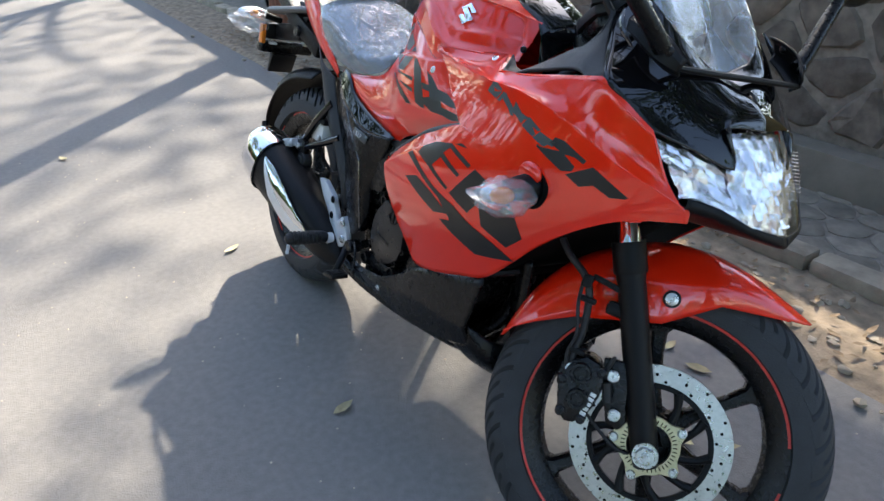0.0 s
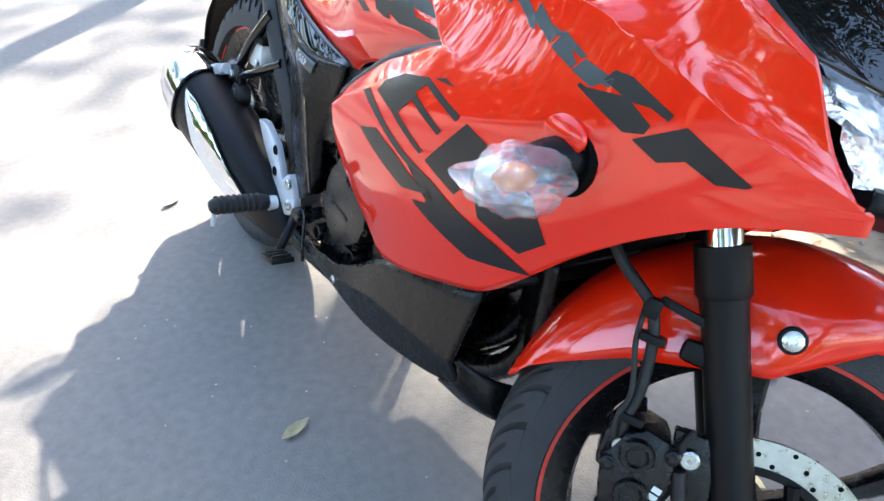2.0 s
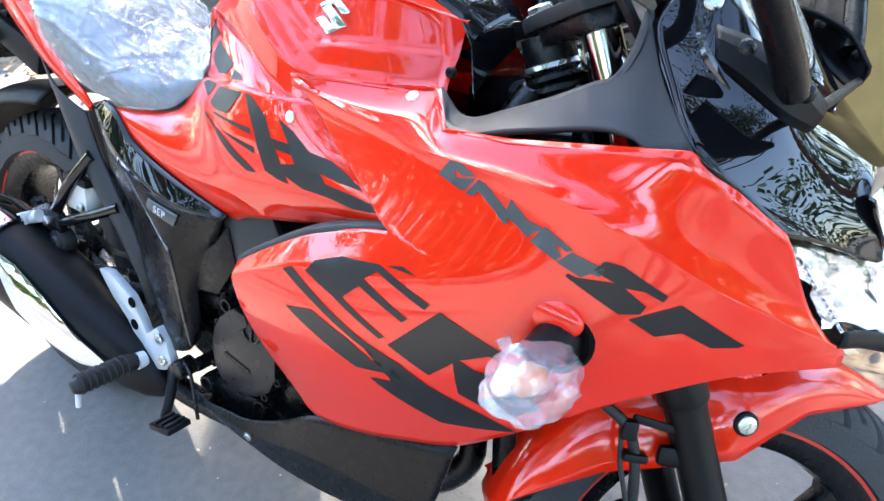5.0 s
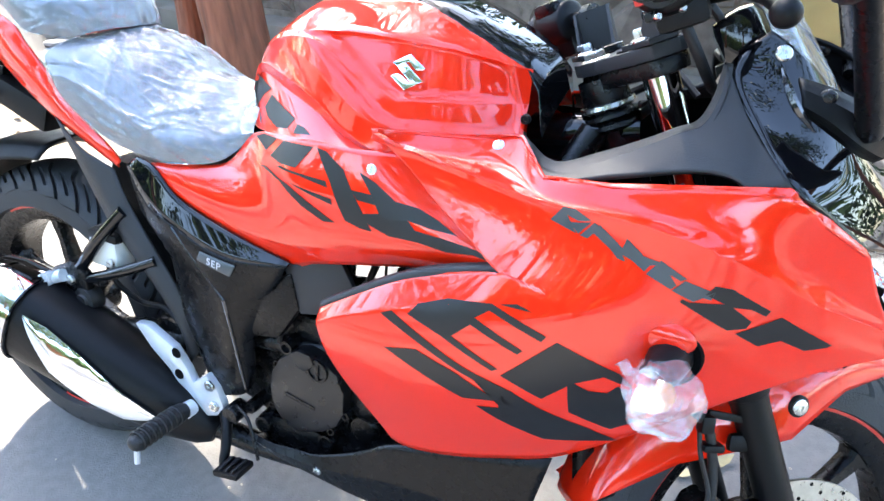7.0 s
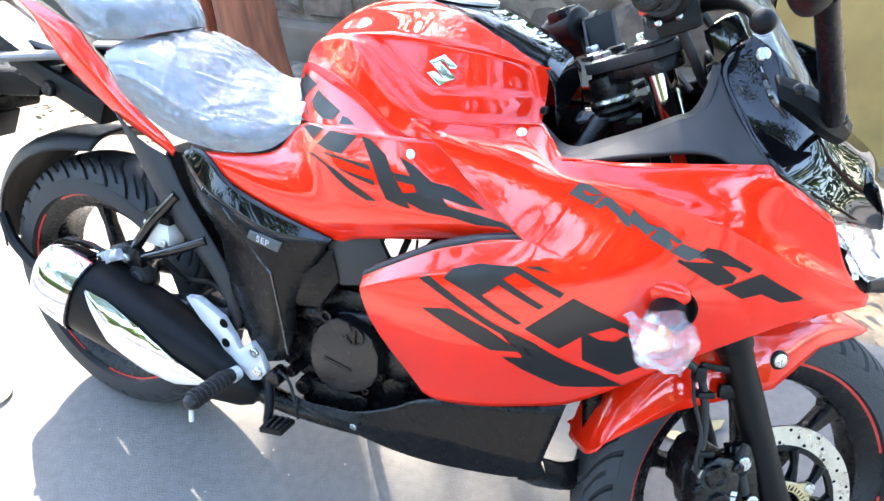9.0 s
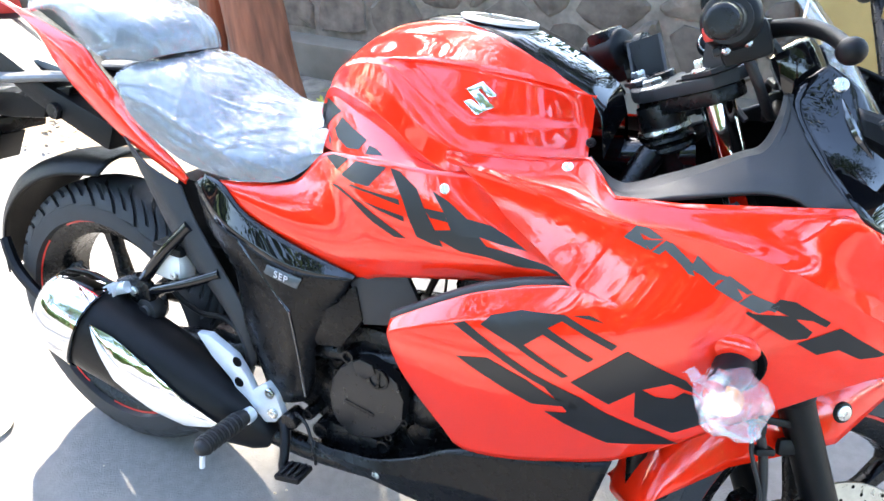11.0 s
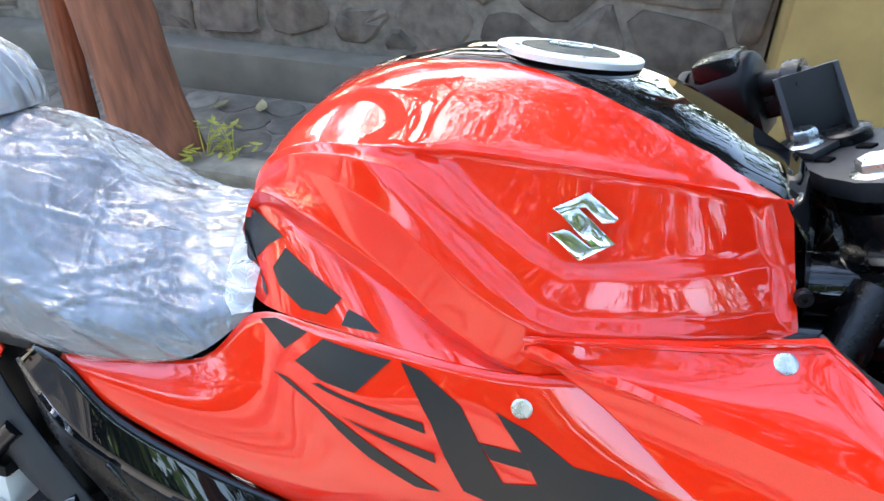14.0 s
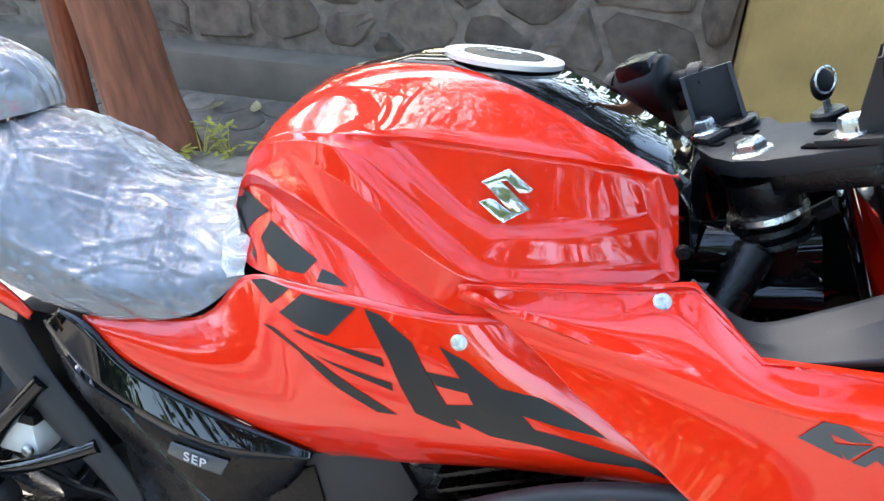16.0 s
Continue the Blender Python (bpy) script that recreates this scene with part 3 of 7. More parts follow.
# side cover between tank and engine
C0 = [(0.387, -0.146, 0.718), (0.455, -0.143, 0.728), (0.53, -0.143, 0.746), (0.578, -0.140, 0.796), (0.646, -0.165, 0.812), (0.708, -0.185, 0.821), (0.789, -0.195, 0.826), (0.89, -0.182, 0.836), (0.975, -0.20, 0.80)]
C1 = [(0.392, -0.153, 0.712), (0.455, -0.158, 0.712), (0.545, -0.164, 0.715), (0.61, -0.168, 0.745), (0.67, -0.19, 0.765), (0.73, -0.2, 0.772), (0.80, -0.205, 0.775), (0.905, -0.208, 0.772), (0.984, -0.222, 0.752)]
C2 = [(0.405, -0.155, 0.695), (0.48, -0.162, 0.675), (0.58, -0.172, 0.665), (0.65, -0.186, 0.682), (0.71, -0.199, 0.70), (0.765, -0.205, 0.71), (0.83, -0.21, 0.72), (0.91, -0.217, 0.734), (0.987, -0.227, 0.735)]
C3 = [(0.421, -0.15, 0.679), (0.526, -0.15, 0.640), (0.637, -0.155, 0.618), (0.70, -0.175, 0.645), (0.749, -0.188, 0.663), (0.80, -0.19, 0.676), (0.85, -0.195, 0.69), (0.92, -0.208, 0.712), (0.988, -0.222, 0.732)]
cb = loft([C0, C1, C2, C3], 5, 5)
side = part("side_cover", cb.copy(), RED, bike, "gloss red side cover with black graphics", 50, 0.003)
part("side_cover", flipped(cb, CY), RED, bike, "", 50, -0.003)

# main fairing: rows along the top edge, the shoulder ridge, the rear edge and the bottom
U0 = [(0.795, -0.192, 0.853), (0.90, -0.168, 0.860), (0.9665, -0.154, 0.869), (1.012, -0.208, 0.846), (1.083, -0.217, 0.8555), (1.239, -0.217, 0.8845), (1.28, -0.197, 0.856), (1.316, -0.176, 0.829)]
UA = [(0.797, -0.198, 0.849), (0.903, -0.212, 0.839), (0.968, -0.232, 0.834), (1.03, -0.250, 0.833), (1.115, -0.249, 0.834), (1.205, -0.238, 0.815), (1.285, -0.207, 0.776), (1.372, -0.146, 0.738)]
U2 = [(0.853, -0.21, 0.822), (0.92, -0.226, 0.806), (0.972, -0.244, 0.798), (1.03, -0.256, 0.788), (1.11, -0.256, 0.778), (1.2, -0.239, 0.762), (1.287, -0.205, 0.744), (1.379, -0.141, 0.735)]
U3 = [(0.893, -0.220, 0.798), (0.948, -0.238, 0.772), (0.992, -0.2535, 0.748), (1.045, -0.268, 0.742), (1.11, -0.259, 0.727), (1.2, -0.243, 0.717), (1.29, -0.202, 0.722), (1.383, -0.138, 0.732)]
L0 = [(0.750, -0.233, 0.622), (0.79, -0.238, 0.650), (0.862, -0.242, 0.696), (0.918, -0.244, 0.722), (0.992, -0.250, 0.748), (1.045, -0.268, 0.742), (1.11, -0.259, 0.727), (1.2, -0.243, 0.717), (1.29, -0.202, 0.722), (1.383, -0.138, 0.732)]
L1 = [(0.752, -0.243, 0.607), (0.795, -0.256, 0.632), (0.865, -0.264, 0.668), (0.925, -0.267, 0.692), (0.985, -0.269, 0.715), (1.045, -0.269, 0.735), (1.115, -0.259, 0.70), (1.205, -0.239, 0.69), (1.295, -0.2, 0.705), (1.384, -0.136, 0.728)]
L2 = [(0.775, -0.240, 0.548), (0.82, -0.250, 0.555), (0.88, -0.258, 0.575), (0.94, -0.261, 0.592), (1.0, -0.262, 0.605), (1.06, -0.257, 0.618), (1.13, -0.247, 0.632), (1.215, -0.229, 0.655), (1.297, -0.192, 0.69), (1.384, -0.134, 0.722)]
L3 = [(0.846, -0.208, 0.434), (0.87, -0.207, 0.43), (0.936, -0.205, 0.446), (1.0, -0.205, 0.468), (1.065, -0.205, 0.492), (1.125, -0.207, 0.543), (1.189, -0.205, 0.605), (1.251, -0.197, 0.656), (1.315, -0.165, 0.695), (1.384, -0.133, 0.715)]


def skin_terms(x, z):
    return [((x - 1.08) / 0.3) ** i * ((z - 0.66) / 0.2) ** j for i in range(5) for j in range(5) if i + j <= 4]


# one smooth skin of the fourth order through all the rows below the ridge
MARKS = [(1.038, -0.258, 0.8256), (1.3133, -0.186, 0.7274), (1.2244, -0.229, 0.7343), (1.2365, -0.2205, 0.7459), (1.0654, -0.2673, 0.688), (0.86, -0.2613, 0.6617), (0.865, -0.2645, 0.6158), (0.9965, -0.2688, 0.5835), (1.0049, -0.2577, 0.5911),
         (1.05, -0.267, 0.69), (1.0285, -0.2663, 0.667), (1.0045, -0.269, 0.637), (0.89, -0.2645, 0.67), (1.197, -0.232, 0.778), (1.17, -0.252, 0.7655), (1.042, -0.2696, 0.739), (0.994, -0.2535, 0.753)]
ROWS = UA + U2 + U3 + L1 + L2 + L3 + MARKS * 2
SKIN = np.linalg.lstsq(np.array([skin_terms(p[0], p[2]) for p in ROWS]), np.array([p[1] for p in ROWS]), rcond=None)[0]
skin = lambda x, z: float(np.dot(skin_terms(x, z), SKIN))
smooth_row = lambda r: [(p[0], skin(p[0], p[2]), p[2]) for p in r]
UA, U3S, L1S = smooth_row(UA), smooth_row(U3), smooth_row(L1)
U1 = [tuple(Vector(a).lerp(Vector(b), 0.55) + Vector((0, 0.001, -0.0100))) for a, b in zip(U0, UA)]
LIP = [tuple(Vector(a).lerp(Vector(b), 0.10) + Vector((0, -0.002, 0.001))) for a, b in zip(U0, UA)]
strip = loft(tight([U0, LIP, U1, UA], (1, 3), 0.12), 8, 4, hard=(0, 1, 2))
main = join(loft([UA, smooth_row(U2), U3S], 8, 8), loft([L1S, smooth_row(L2), smooth_row(L3)], 8, 10))
flange = loft([L0[:4] + U3S[2:], L1S], 8, 6)
for v in main.verts:
    v.co.y = skin(v.co.x, v.co.z)
for v in flange.verts:
    k = max(0.0, min(1.0, (v.co.x - 1.0) / 0.05))
    v.co.y += (skin(v.co.x, v.co.z) - v.co.y) * k * k * (3 - 2 * k)
fb = join(join(strip, main), flange)
bmesh.ops.remove_doubles(fb, verts=[v for v in fb.verts if v.is_boundary and v.co.x < 1.36], dist=0.0035)
edge = [Vector(p) for p in L0[:5]] + [Vector((1.004, -0.242, 0.760))]
lip = loft([[p + Vector((0, 0.001, -0.006)) for p in edge], [p + Vector((0, 0.002, 0.003)) for p in edge], [p + Vector((0, 0.008, 0.005)) for p in edge], [p + Vector((0, 0.014, 0.003)) for p in edge], [p + Vector((0, 0.019, -0.008)) for p in edge]], 6, 3)
part("fairing_edge", lip.copy(), GREYPL, bike, "matte black inner edge of the fairing", 40, 0.002)
part("fairing_edge", flipped(lip, CY), GREYPL, bike, "", 40, -0.002)
upper = lower = part("side_fairing", fb.copy(), RED, bike, "gloss red side fairing with large black graphics", 50, 0.003)
part("side_fairing", flipped(fb, CY), RED, bike, "", 50, -0.003)
liner = flipped(fb, CY)
for v in liner.verts:
    v.co.y = CY + (v.co.y - CY) * 0.955
part("fairing_liner", liner, MATTE, bike, "matte black block added to darken the space under the fairing", 50)

# wheels
def tyre_mesh(c, R, w, rim, n=450):
    prof = []
    for i in range(41):
        a = math.pi * i / 40
        k = math.cos(a)
        y = w / 2 * (1 if k > 0 else -1) * abs(k) ** 0.75
        r = rim + (R - rim) * math.sin(a) ** 0.62
        prof.append((r, y))
    prof = [(rim - 0.004, w / 2 * 0.72)] + prof + [(rim - 0.004, -w / 2 * 0.72)]
    bm = lathe(prof, n, c)
    sunk, step = set(), 2 * math.pi / n
    for v in bm.verts:
        d = v.co - Vector(c)
        r, a = math.hypot(d.x, d.z), math.atan2(d.z, d.x)
        if r > rim + 0.42 * (R - rim):
            u = abs(d.y) / (w / 2)
            k = (round(a / step) + (0 if d.y < 0 else 7)) % 15
            slant = (0.9 * u + 1.1 * max(0, u - 0.5)) * 15 * step
            long_, short_ = k < 2 and 0.15 < u < 0.975, 7 <= k < 9 and 0.55 < u < 0.86
            if long_ or short_:
                r -= 0.0075 if long_ else 0.005
                sunk.add(v)
            dy = d.y * (1 - (0.055 * min(1, max(0, u - 0.55) * 4) if v in sunk else 0))
            v.co = Vector(c) + Vector((r * math.cos(a - slant), dy, r * math.sin(a - slant)))
    # Groove floors take darker rubber; their shade is put into the colour.
    for f in bm.faces:
        if sum(v in sunk for v in f.verts) >= 3:
            f.material_index = 1
    return bm


def wheel(name, c, R, w, rim_w, label, m, parent):
    c = Vector(c)
    ob = part(name, lathe([(0.02, -0.05), (0.042, -0.05), (0.045, -0.03), (0.036, 0.0), (0.045, 0.03), (0.042, 0.05), (0.02, 0.05)], 36, c), CAST, parent, label, 40, 0, m)
    sub = lambda nm, bm, mt, lb="", sh=40: part(nm, bm, mt, ob, lb, sh)
    h = rim_w / 2
    sub("rim", lathe([(0.226, -h - 0.008), (0.231, -h - 0.004), (0.228, -h), (0.212, -h + 0.004), (0.198, -h + 0.02), (0.192, 0), (0.198, h - 0.02), (0.212, h - 0.004), (0.228, h), (0.231, h + 0.004), (0.226, h + 0.008), (0.214, h + 0.006), (0.190, h - 0.012), (0.186, 0), (0.190, -h + 0.012), (0.214, -h - 0.006), (0.226, -h - 0.008)], 96, c), CAST, "matte black cast rim")
    for k in range(6):
        a0 = radians(45 + 60 * k)
        sp = bmesh.new()
        d = Vector((math.cos(a0), 0, math.sin(a0)))
        s = Vector((-math.sin(a0), 0, math.cos(a0)))
        prof = [(0.035, 0.020, 0.02), (0.08, 0.013, 0.017), (0.14, 0.011, 0.014), (0.178, 0.014, 0.016), (0.194, 0.030, 0.02)]
        rings = []
        for r, hw, hy in prof:
            o = c + d * r
            rings.append([sp.verts.new(o + s * x + Vector((0, y, 0))) for x, y in ((-hw, -hy * 0.6), (-hw * 0.6, -hy), (hw * 0.6, -hy), (hw, -hy * 0.6), (hw, hy * 0.6), (hw * 0.6, hy), (-hw * 0.6, hy), (-hw, hy * 0.6))])
        for a, b in zip(rings, rings[1:]):
            for j in range(8):
                sp.faces.new((a[j], a[(j + 1) % 8], b[(j + 1) % 8], b[j]))
        sub("spoke", sp, CAST)
    for k, (a, b) in enumerate(((20, 120), (140, 240), (260, 360))):
        for sd in (-1, 1):
            sub("rim_stripe", lathe([(0.2195, sd * (h + 0.0078)), (0.2255, sd * (h + 0.0088))], 40, c, "Y", (a, b)), STRIPE)
    sub("tyre", tyre_mesh(c, R, w, 0.226), TYRE, "black rubber tyre with slanted grooves", 30).data.materials.append(RUBBER)
    return ob


front = wheel("front_wheel", (1.34, 0, 0.296), 0.296, 0.10, 0.07, "black cast front wheel with red rim stripes", STEER, bike)
rear = wheel("rear_wheel", (0, 0, 0.300), 0.300, 0.14, 0.10, "black cast rear wheel with red rim stripes", None, bike)

# fork
LEG = lambda z: 1.338 - (z - 0.282) * 0.4663
for y in (-0.095, 0.095):
    leg = part("fork_leg", tube([(LEG(z), y, z) for z in (0.262, 0.30, 0.40, 0.54, 0.555, 0.60)], [0.02, 0.0235, 0.0235, 0.0235, 0.028, 0.028], 20, 3), MATTE, bike, "matte black lower fork leg", 40, 0, STEER)
    part("fork_tube", tube([(LEG(z), y * (1 if z < 0.7 else 0.86), z) for z in (0.58, 0.75, 0.925)], 0.0205, 20, 2), CHROME, leg, "chrome inner tube")

# front mudguard
F0 = [(1.035, 0.0, 0.36), (1.062, 0.0, 0.46), (1.12, 0.0, 0.545), (1.225, 0.0, 0.612), (1.32, 0.0, 0.628), (1.415, 0.0, 0.612), (1.515, 0.0, 0.573)]
F1 = [(1.037, -0.032, 0.36), (1.066, -0.04, 0.455), (1.124, -0.044, 0.538), (1.227, -0.046, 0.603), (1.32, -0.046, 0.618), (1.412, -0.04, 0.604), (1.50, -0.02, 0.571)]
F2 = [(1.044, -0.048, 0.37), (1.078, -0.062, 0.44), (1.135, -0.068, 0.512), (1.225, -0.082, 0.556), (1.285, -0.092, 0.563), (1.365, -0.078, 0.583), (1.48, -0.034, 0.569)]
F3 = [(1.040, -0.05, 0.375), (1.090, -0.066, 0.412), (1.150, -0.074, 0.447), (1.222, -0.088, 0.472), (1.286, -0.096, 0.493), (1.365, -0.080, 0.553), (1.475, -0.035, 0.566)]
fb = loft([F0, F1, F2, F3], 6, 4, hard=(3,))
fb = join(fb, flipped(fb, 0))
bmesh.ops.remove_doubles(fb, verts=fb.verts, dist=1e-4)
mudguard = part("front_mudguard", fb, RED, bike, "gloss red front mudguard", 50, 0.003, STEER)

# seats: the rider's cushion and the pillion's, which stands over it as a step
R0 = [(0.195, CY, 0.876), (0.262, CY, 0.886), (0.329, CY, 0.868), (0.389, CY, 0.836), (0.45, CY, 0.824), (0.50, CY, 0.824), (0.545, CY, 0.840)]
R1 = [(0.180, -0.095, 0.866), (0.250, -0.100, 0.866), (0.325, -0.105, 0.841), (0.389, -0.105, 0.811), (0.45, -0.100, 0.803), (0.50, -0.088, 0.806), (0.55, -0.075, 0.826)]
R2 = [(0.170, -0.134, 0.846), (0.215, -0.146, 0.828), (0.31, -0.152, 0.794), (0.385, -0.153, 0.774), (0.45, -0.151, 0.769), (0.51, -0.140, 0.780), (0.568, -0.126, 0.802)]
R3 = [(0.178, -0.136, 0.828), (0.205, -0.144, 0.790), (0.300, -0.149, 0.740), (0.389, -0.150, 0.727), (0.46, -0.149, 0.731), (0.525, -0.145, 0.749), (0.571, -0.132, 0.790)]
Q0 = [(-0.10, CY, 0.945), (0.02, CY, 0.966), (0.13, CY, 0.965), (0.205, CY, 0.947), (0.243, CY, 0.922), (0.256, CY, 0.890)]
Q1 = [(-0.10, -0.06, 0.94), (0.02, -0.080, 0.958), (0.12, -0.092, 0.954), (0.185, -0.092, 0.935), (0.220, -0.085, 0.910), (0.232, -0.08, 0.884)]
Q2 = [(-0.09, -0.083, 0.925), (0.01, -0.104, 0.942), (0.095, -0.120, 0.925), (0.155, -0.120, 0.905), (0.188, -0.110, 0.888), (0.203, -0.098, 0.874)]
Q3 = [(-0.08, -0.086, 0.918), (0.0, -0.102, 0.932), (0.062, -0.114, 0.903), (0.117, -0.123, 0.875), (0.166, -0.116, 0.872), (0.198, -0.098, 0.870)]
for nm, rows, lb in (("rider_seat", (R0, R1, R2, R3), "dark rider's cushion"), ("pillion_seat", (Q0, Q1, Q2, Q3), "dark raised pillion cushion")):
    qb = loft(rows, 6, 6)
    qb = join(qb, flipped(qb, CY))
    bmesh.ops.remove_doubles(qb, verts=qb.verts, dist=1e-4)
    part(nm, qb, SEATV, bike, lb, 60)


# tail
A0 = [(-0.30, -0.05, 0.945), (-0.129, -0.088, 0.929), (0.071, -0.121, 0.888), (0.120, -0.129, 0.858), (0.165, -0.136, 0.825), (0.222, -0.141, 0.774), (0.296, -0.145, 0.728), (0.318, -0.144, 0.705)]
A1 = [(-0.30, -0.06, 0.937), (-0.115, -0.100, 0.922), (0.030, -0.126, 0.868), (0.085, -0.135, 0.835), (0.142, -0.142, 0.798), (0.203, -0.146, 0.757), (0.272, -0.148, 0.722), (0.313, -0.145, 0.698)]
A2 = [(-0.28, -0.05, 0.930), (-0.10, -0.092, 0.912), (0.0, -0.113, 0.843), (0.05, -0.121, 0.808), (0.1175, -0.128, 0.770), (0.18, -0.134, 0.740), (0.244, -0.138, 0.7165), (0.308, -0.140, 0.6915)]
ab = loft([A0, A1, A2], 6, 5)
part("tail_panel", ab.copy(), RED, bike, "gloss red tail panel", 50, 0.003)
part("tail_panel", flipped(ab, CY), RED, bike, "", 50, -0.003)

# black frame covers
def shell(name, rows, mt, label="", ku=5, kv=4, lin=False, t=0.003, both=True, parent=None, cy=CY):
    b = loft(rows, ku, kv, lin)
    ob = part(name, b.copy(), mt, parent or bike, label, 35, t)
    if both:
        part(name, flipped(b, cy), mt, parent or bike, "", 35, -t)
    b.free()
    return ob


shell("subframe_cover", [[(0.176, -0.135, 0.749), (0.231, -0.14, 0.666), (0.288, -0.145, 0.586), (0.373, -0.15, 0.507), (0.42, -0.15, 0.44), (0.43, -0.145, 0.37)],
                         [(0.24, -0.15, 0.715), (0.28, -0.155, 0.66), (0.335, -0.16, 0.59), (0.395, -0.162, 0.515), (0.432, -0.158, 0.45), (0.438, -0.148, 0.385)],
                         [(0.305, -0.145, 0.69), (0.333, -0.148, 0.639), (0.379, -0.15, 0.575), (0.425, -0.15, 0.509), (0.44, -0.148, 0.457), (0.445, -0.142, 0.40)]], GREYPL, "matte dark grey frame strip")
FC = [[(0.362, -0.150, 0.724), (0.402, -0.158, 0.717), (0.453, -0.164, 0.680), (0.546, -0.168, 0.653), (0.656, -0.170, 0.633)],
                            [(0.342, -0.154, 0.706), (0.391, -0.168, 0.660), (0.446, -0.177, 0.642), (0.547, -0.183, 0.618), (0.654, -0.176, 0.629)],
                            [(0.365, -0.157, 0.640), (0.405, -0.170, 0.620), (0.470, -0.181, 0.616), (0.548, -0.185, 0.600), (0.640, -0.172, 0.600)],
                            [(0.420, -0.157, 0.570), (0.450, -0.168, 0.568), (0.500, -0.180, 0.566), (0.549, -0.187, 0.549), (0.612, -0.165, 0.560)],
                            [(0.434, -0.155, 0.472), (0.468, -0.167, 0.470), (0.512, -0.177, 0.465), (0.560, -0.182, 0.464), (0.582, -0.162, 0.490)],
                            [(0.470, -0.150, 0.370), (0.490, -0.158, 0.345), (0.520, -0.166, 0.355), (0.566, -0.172, 0.380), (0.577, -0.158, 0.405)]]
shell("frame_cover", tight(FC[1:], (2,), 0.08), SEMI, "satin black frame side cover", 5, 4, True)
shell("cover_facet", tight(FC[:2], (), 0.08), GLOSS, "gloss black upper facet", 5, 5, True)


# tank fittings and graphics
for nm, pl in (("graphic", [(0.547, 0.838), (0.557, 0.870), (0.598, 0.858), (0.583, 0.847), (0.556, 0.816), (0.552, 0.823)]), ("graphic", [(0.602, 0.851), (0.630, 0.842), (0.660, 0.834), (0.648, 0.819), (0.625, 0.815), (0.600, 0.823), (0.591, 0.833)]), ("graphic", [(0.667, 0.829), (0.681, 0.828), (0.696, 0.823), (0.663, 0.817)])):
    decal(nm, pl, tank, DECAL, tank)
decal("emblem", [(0.7989, 0.9229), (0.8179, 0.9344), (0.8379, 0.9206), (0.8357, 0.9181), (0.8282, 0.9173), (0.8179, 0.9256), (0.8137, 0.9248), (0.8046, 0.9196)], tank, CHROME, tank, "angular chrome badge", 0.001, 0.02, 0.0045)
decal("emblem", [(0.8046, 0.9196), (0.8137, 0.9248), (0.8383, 0.9061), (0.8248, 0.9035)], tank, CHROME, tank, "", 0.001, 0.02, 0.0045)
decal("emblem", [(0.7992, 0.9085), (0.807, 0.912), (0.8112, 0.9112), (0.8234, 0.9037), (0.8248, 0.9035), (0.8383, 0.9061), (0.8292, 0.9014), (0.819, 0.8949)], tank, CHROME, tank, "", 0.001, 0.02, 0.0045)
bolt("tank_screw", (0.9565, -0.121, 0.878), 0.006, tank, mt=MATTE)
bolt_on("screw", side, 0.800, 0.806, 0.0068, 0.0016)
bolt_on("screw", upper, 0.945, 0.8575, 0.0068, 0.0012)
for pl in ([(0.586, 0.795), (0.603, 0.802), (0.636, 0.805), (0.615, 0.784)], [(0.627, 0.781), (0.651, 0.806), (0.709, 0.813), (0.684, 0.782), (0.654, 0.779)], [(0.646, 0.773), (0.653, 0.776), (0.736, 0.778), (0.739, 0.771), (0.692, 0.774)],
           [(0.674, 0.761), (0.746, 0.758), (0.748, 0.751), (0.715, 0.755)], [(0.606, 0.763), (0.621, 0.765), (0.674, 0.757), (0.720, 0.741), (0.753, 0.729), (0.735, 0.726), (0.698, 0.737), (0.653, 0.757)],
           [(0.716, 0.814), (0.732, 0.813), (0.761, 0.798), (0.777, 0.774), (0.795, 0.751), (0.809, 0.732), (0.792, 0.732), (0.769, 0.736), (0.754, 0.758), (0.742, 0.780)]):
    decal("graphic", pl, side, DECAL, side)
for pl in ([(0.784, 0.800), (0.808, 0.792), (0.837, 0.776), (0.832, 0.752), (0.817, 0.757), (0.804, 0.777)], [(0.775, 0.776), (0.804, 0.777), (0.811, 0.766), (0.785, 0.766)], [(0.790, 0.750), (0.817, 0.757), (0.832, 0.752), (0.833, 0.733), (0.812, 0.738), (0.795, 0.742)],
           [(0.837, 0.776), (0.869, 0.775), (0.896, 0.767), (0.922, 0.757), (0.887, 0.756), (0.857, 0.758), (0.832, 0.752)], [(0.832, 0.752), (0.857, 0.758), (0.868, 0.749), (0.910, 0.749), (0.950, 0.748), (0.980, 0.740), (0.946, 0.742), (0.911, 0.735), (0.873, 0.736), (0.833, 0.733)]):
    decal("graphic", pl, side, DECAL, side)
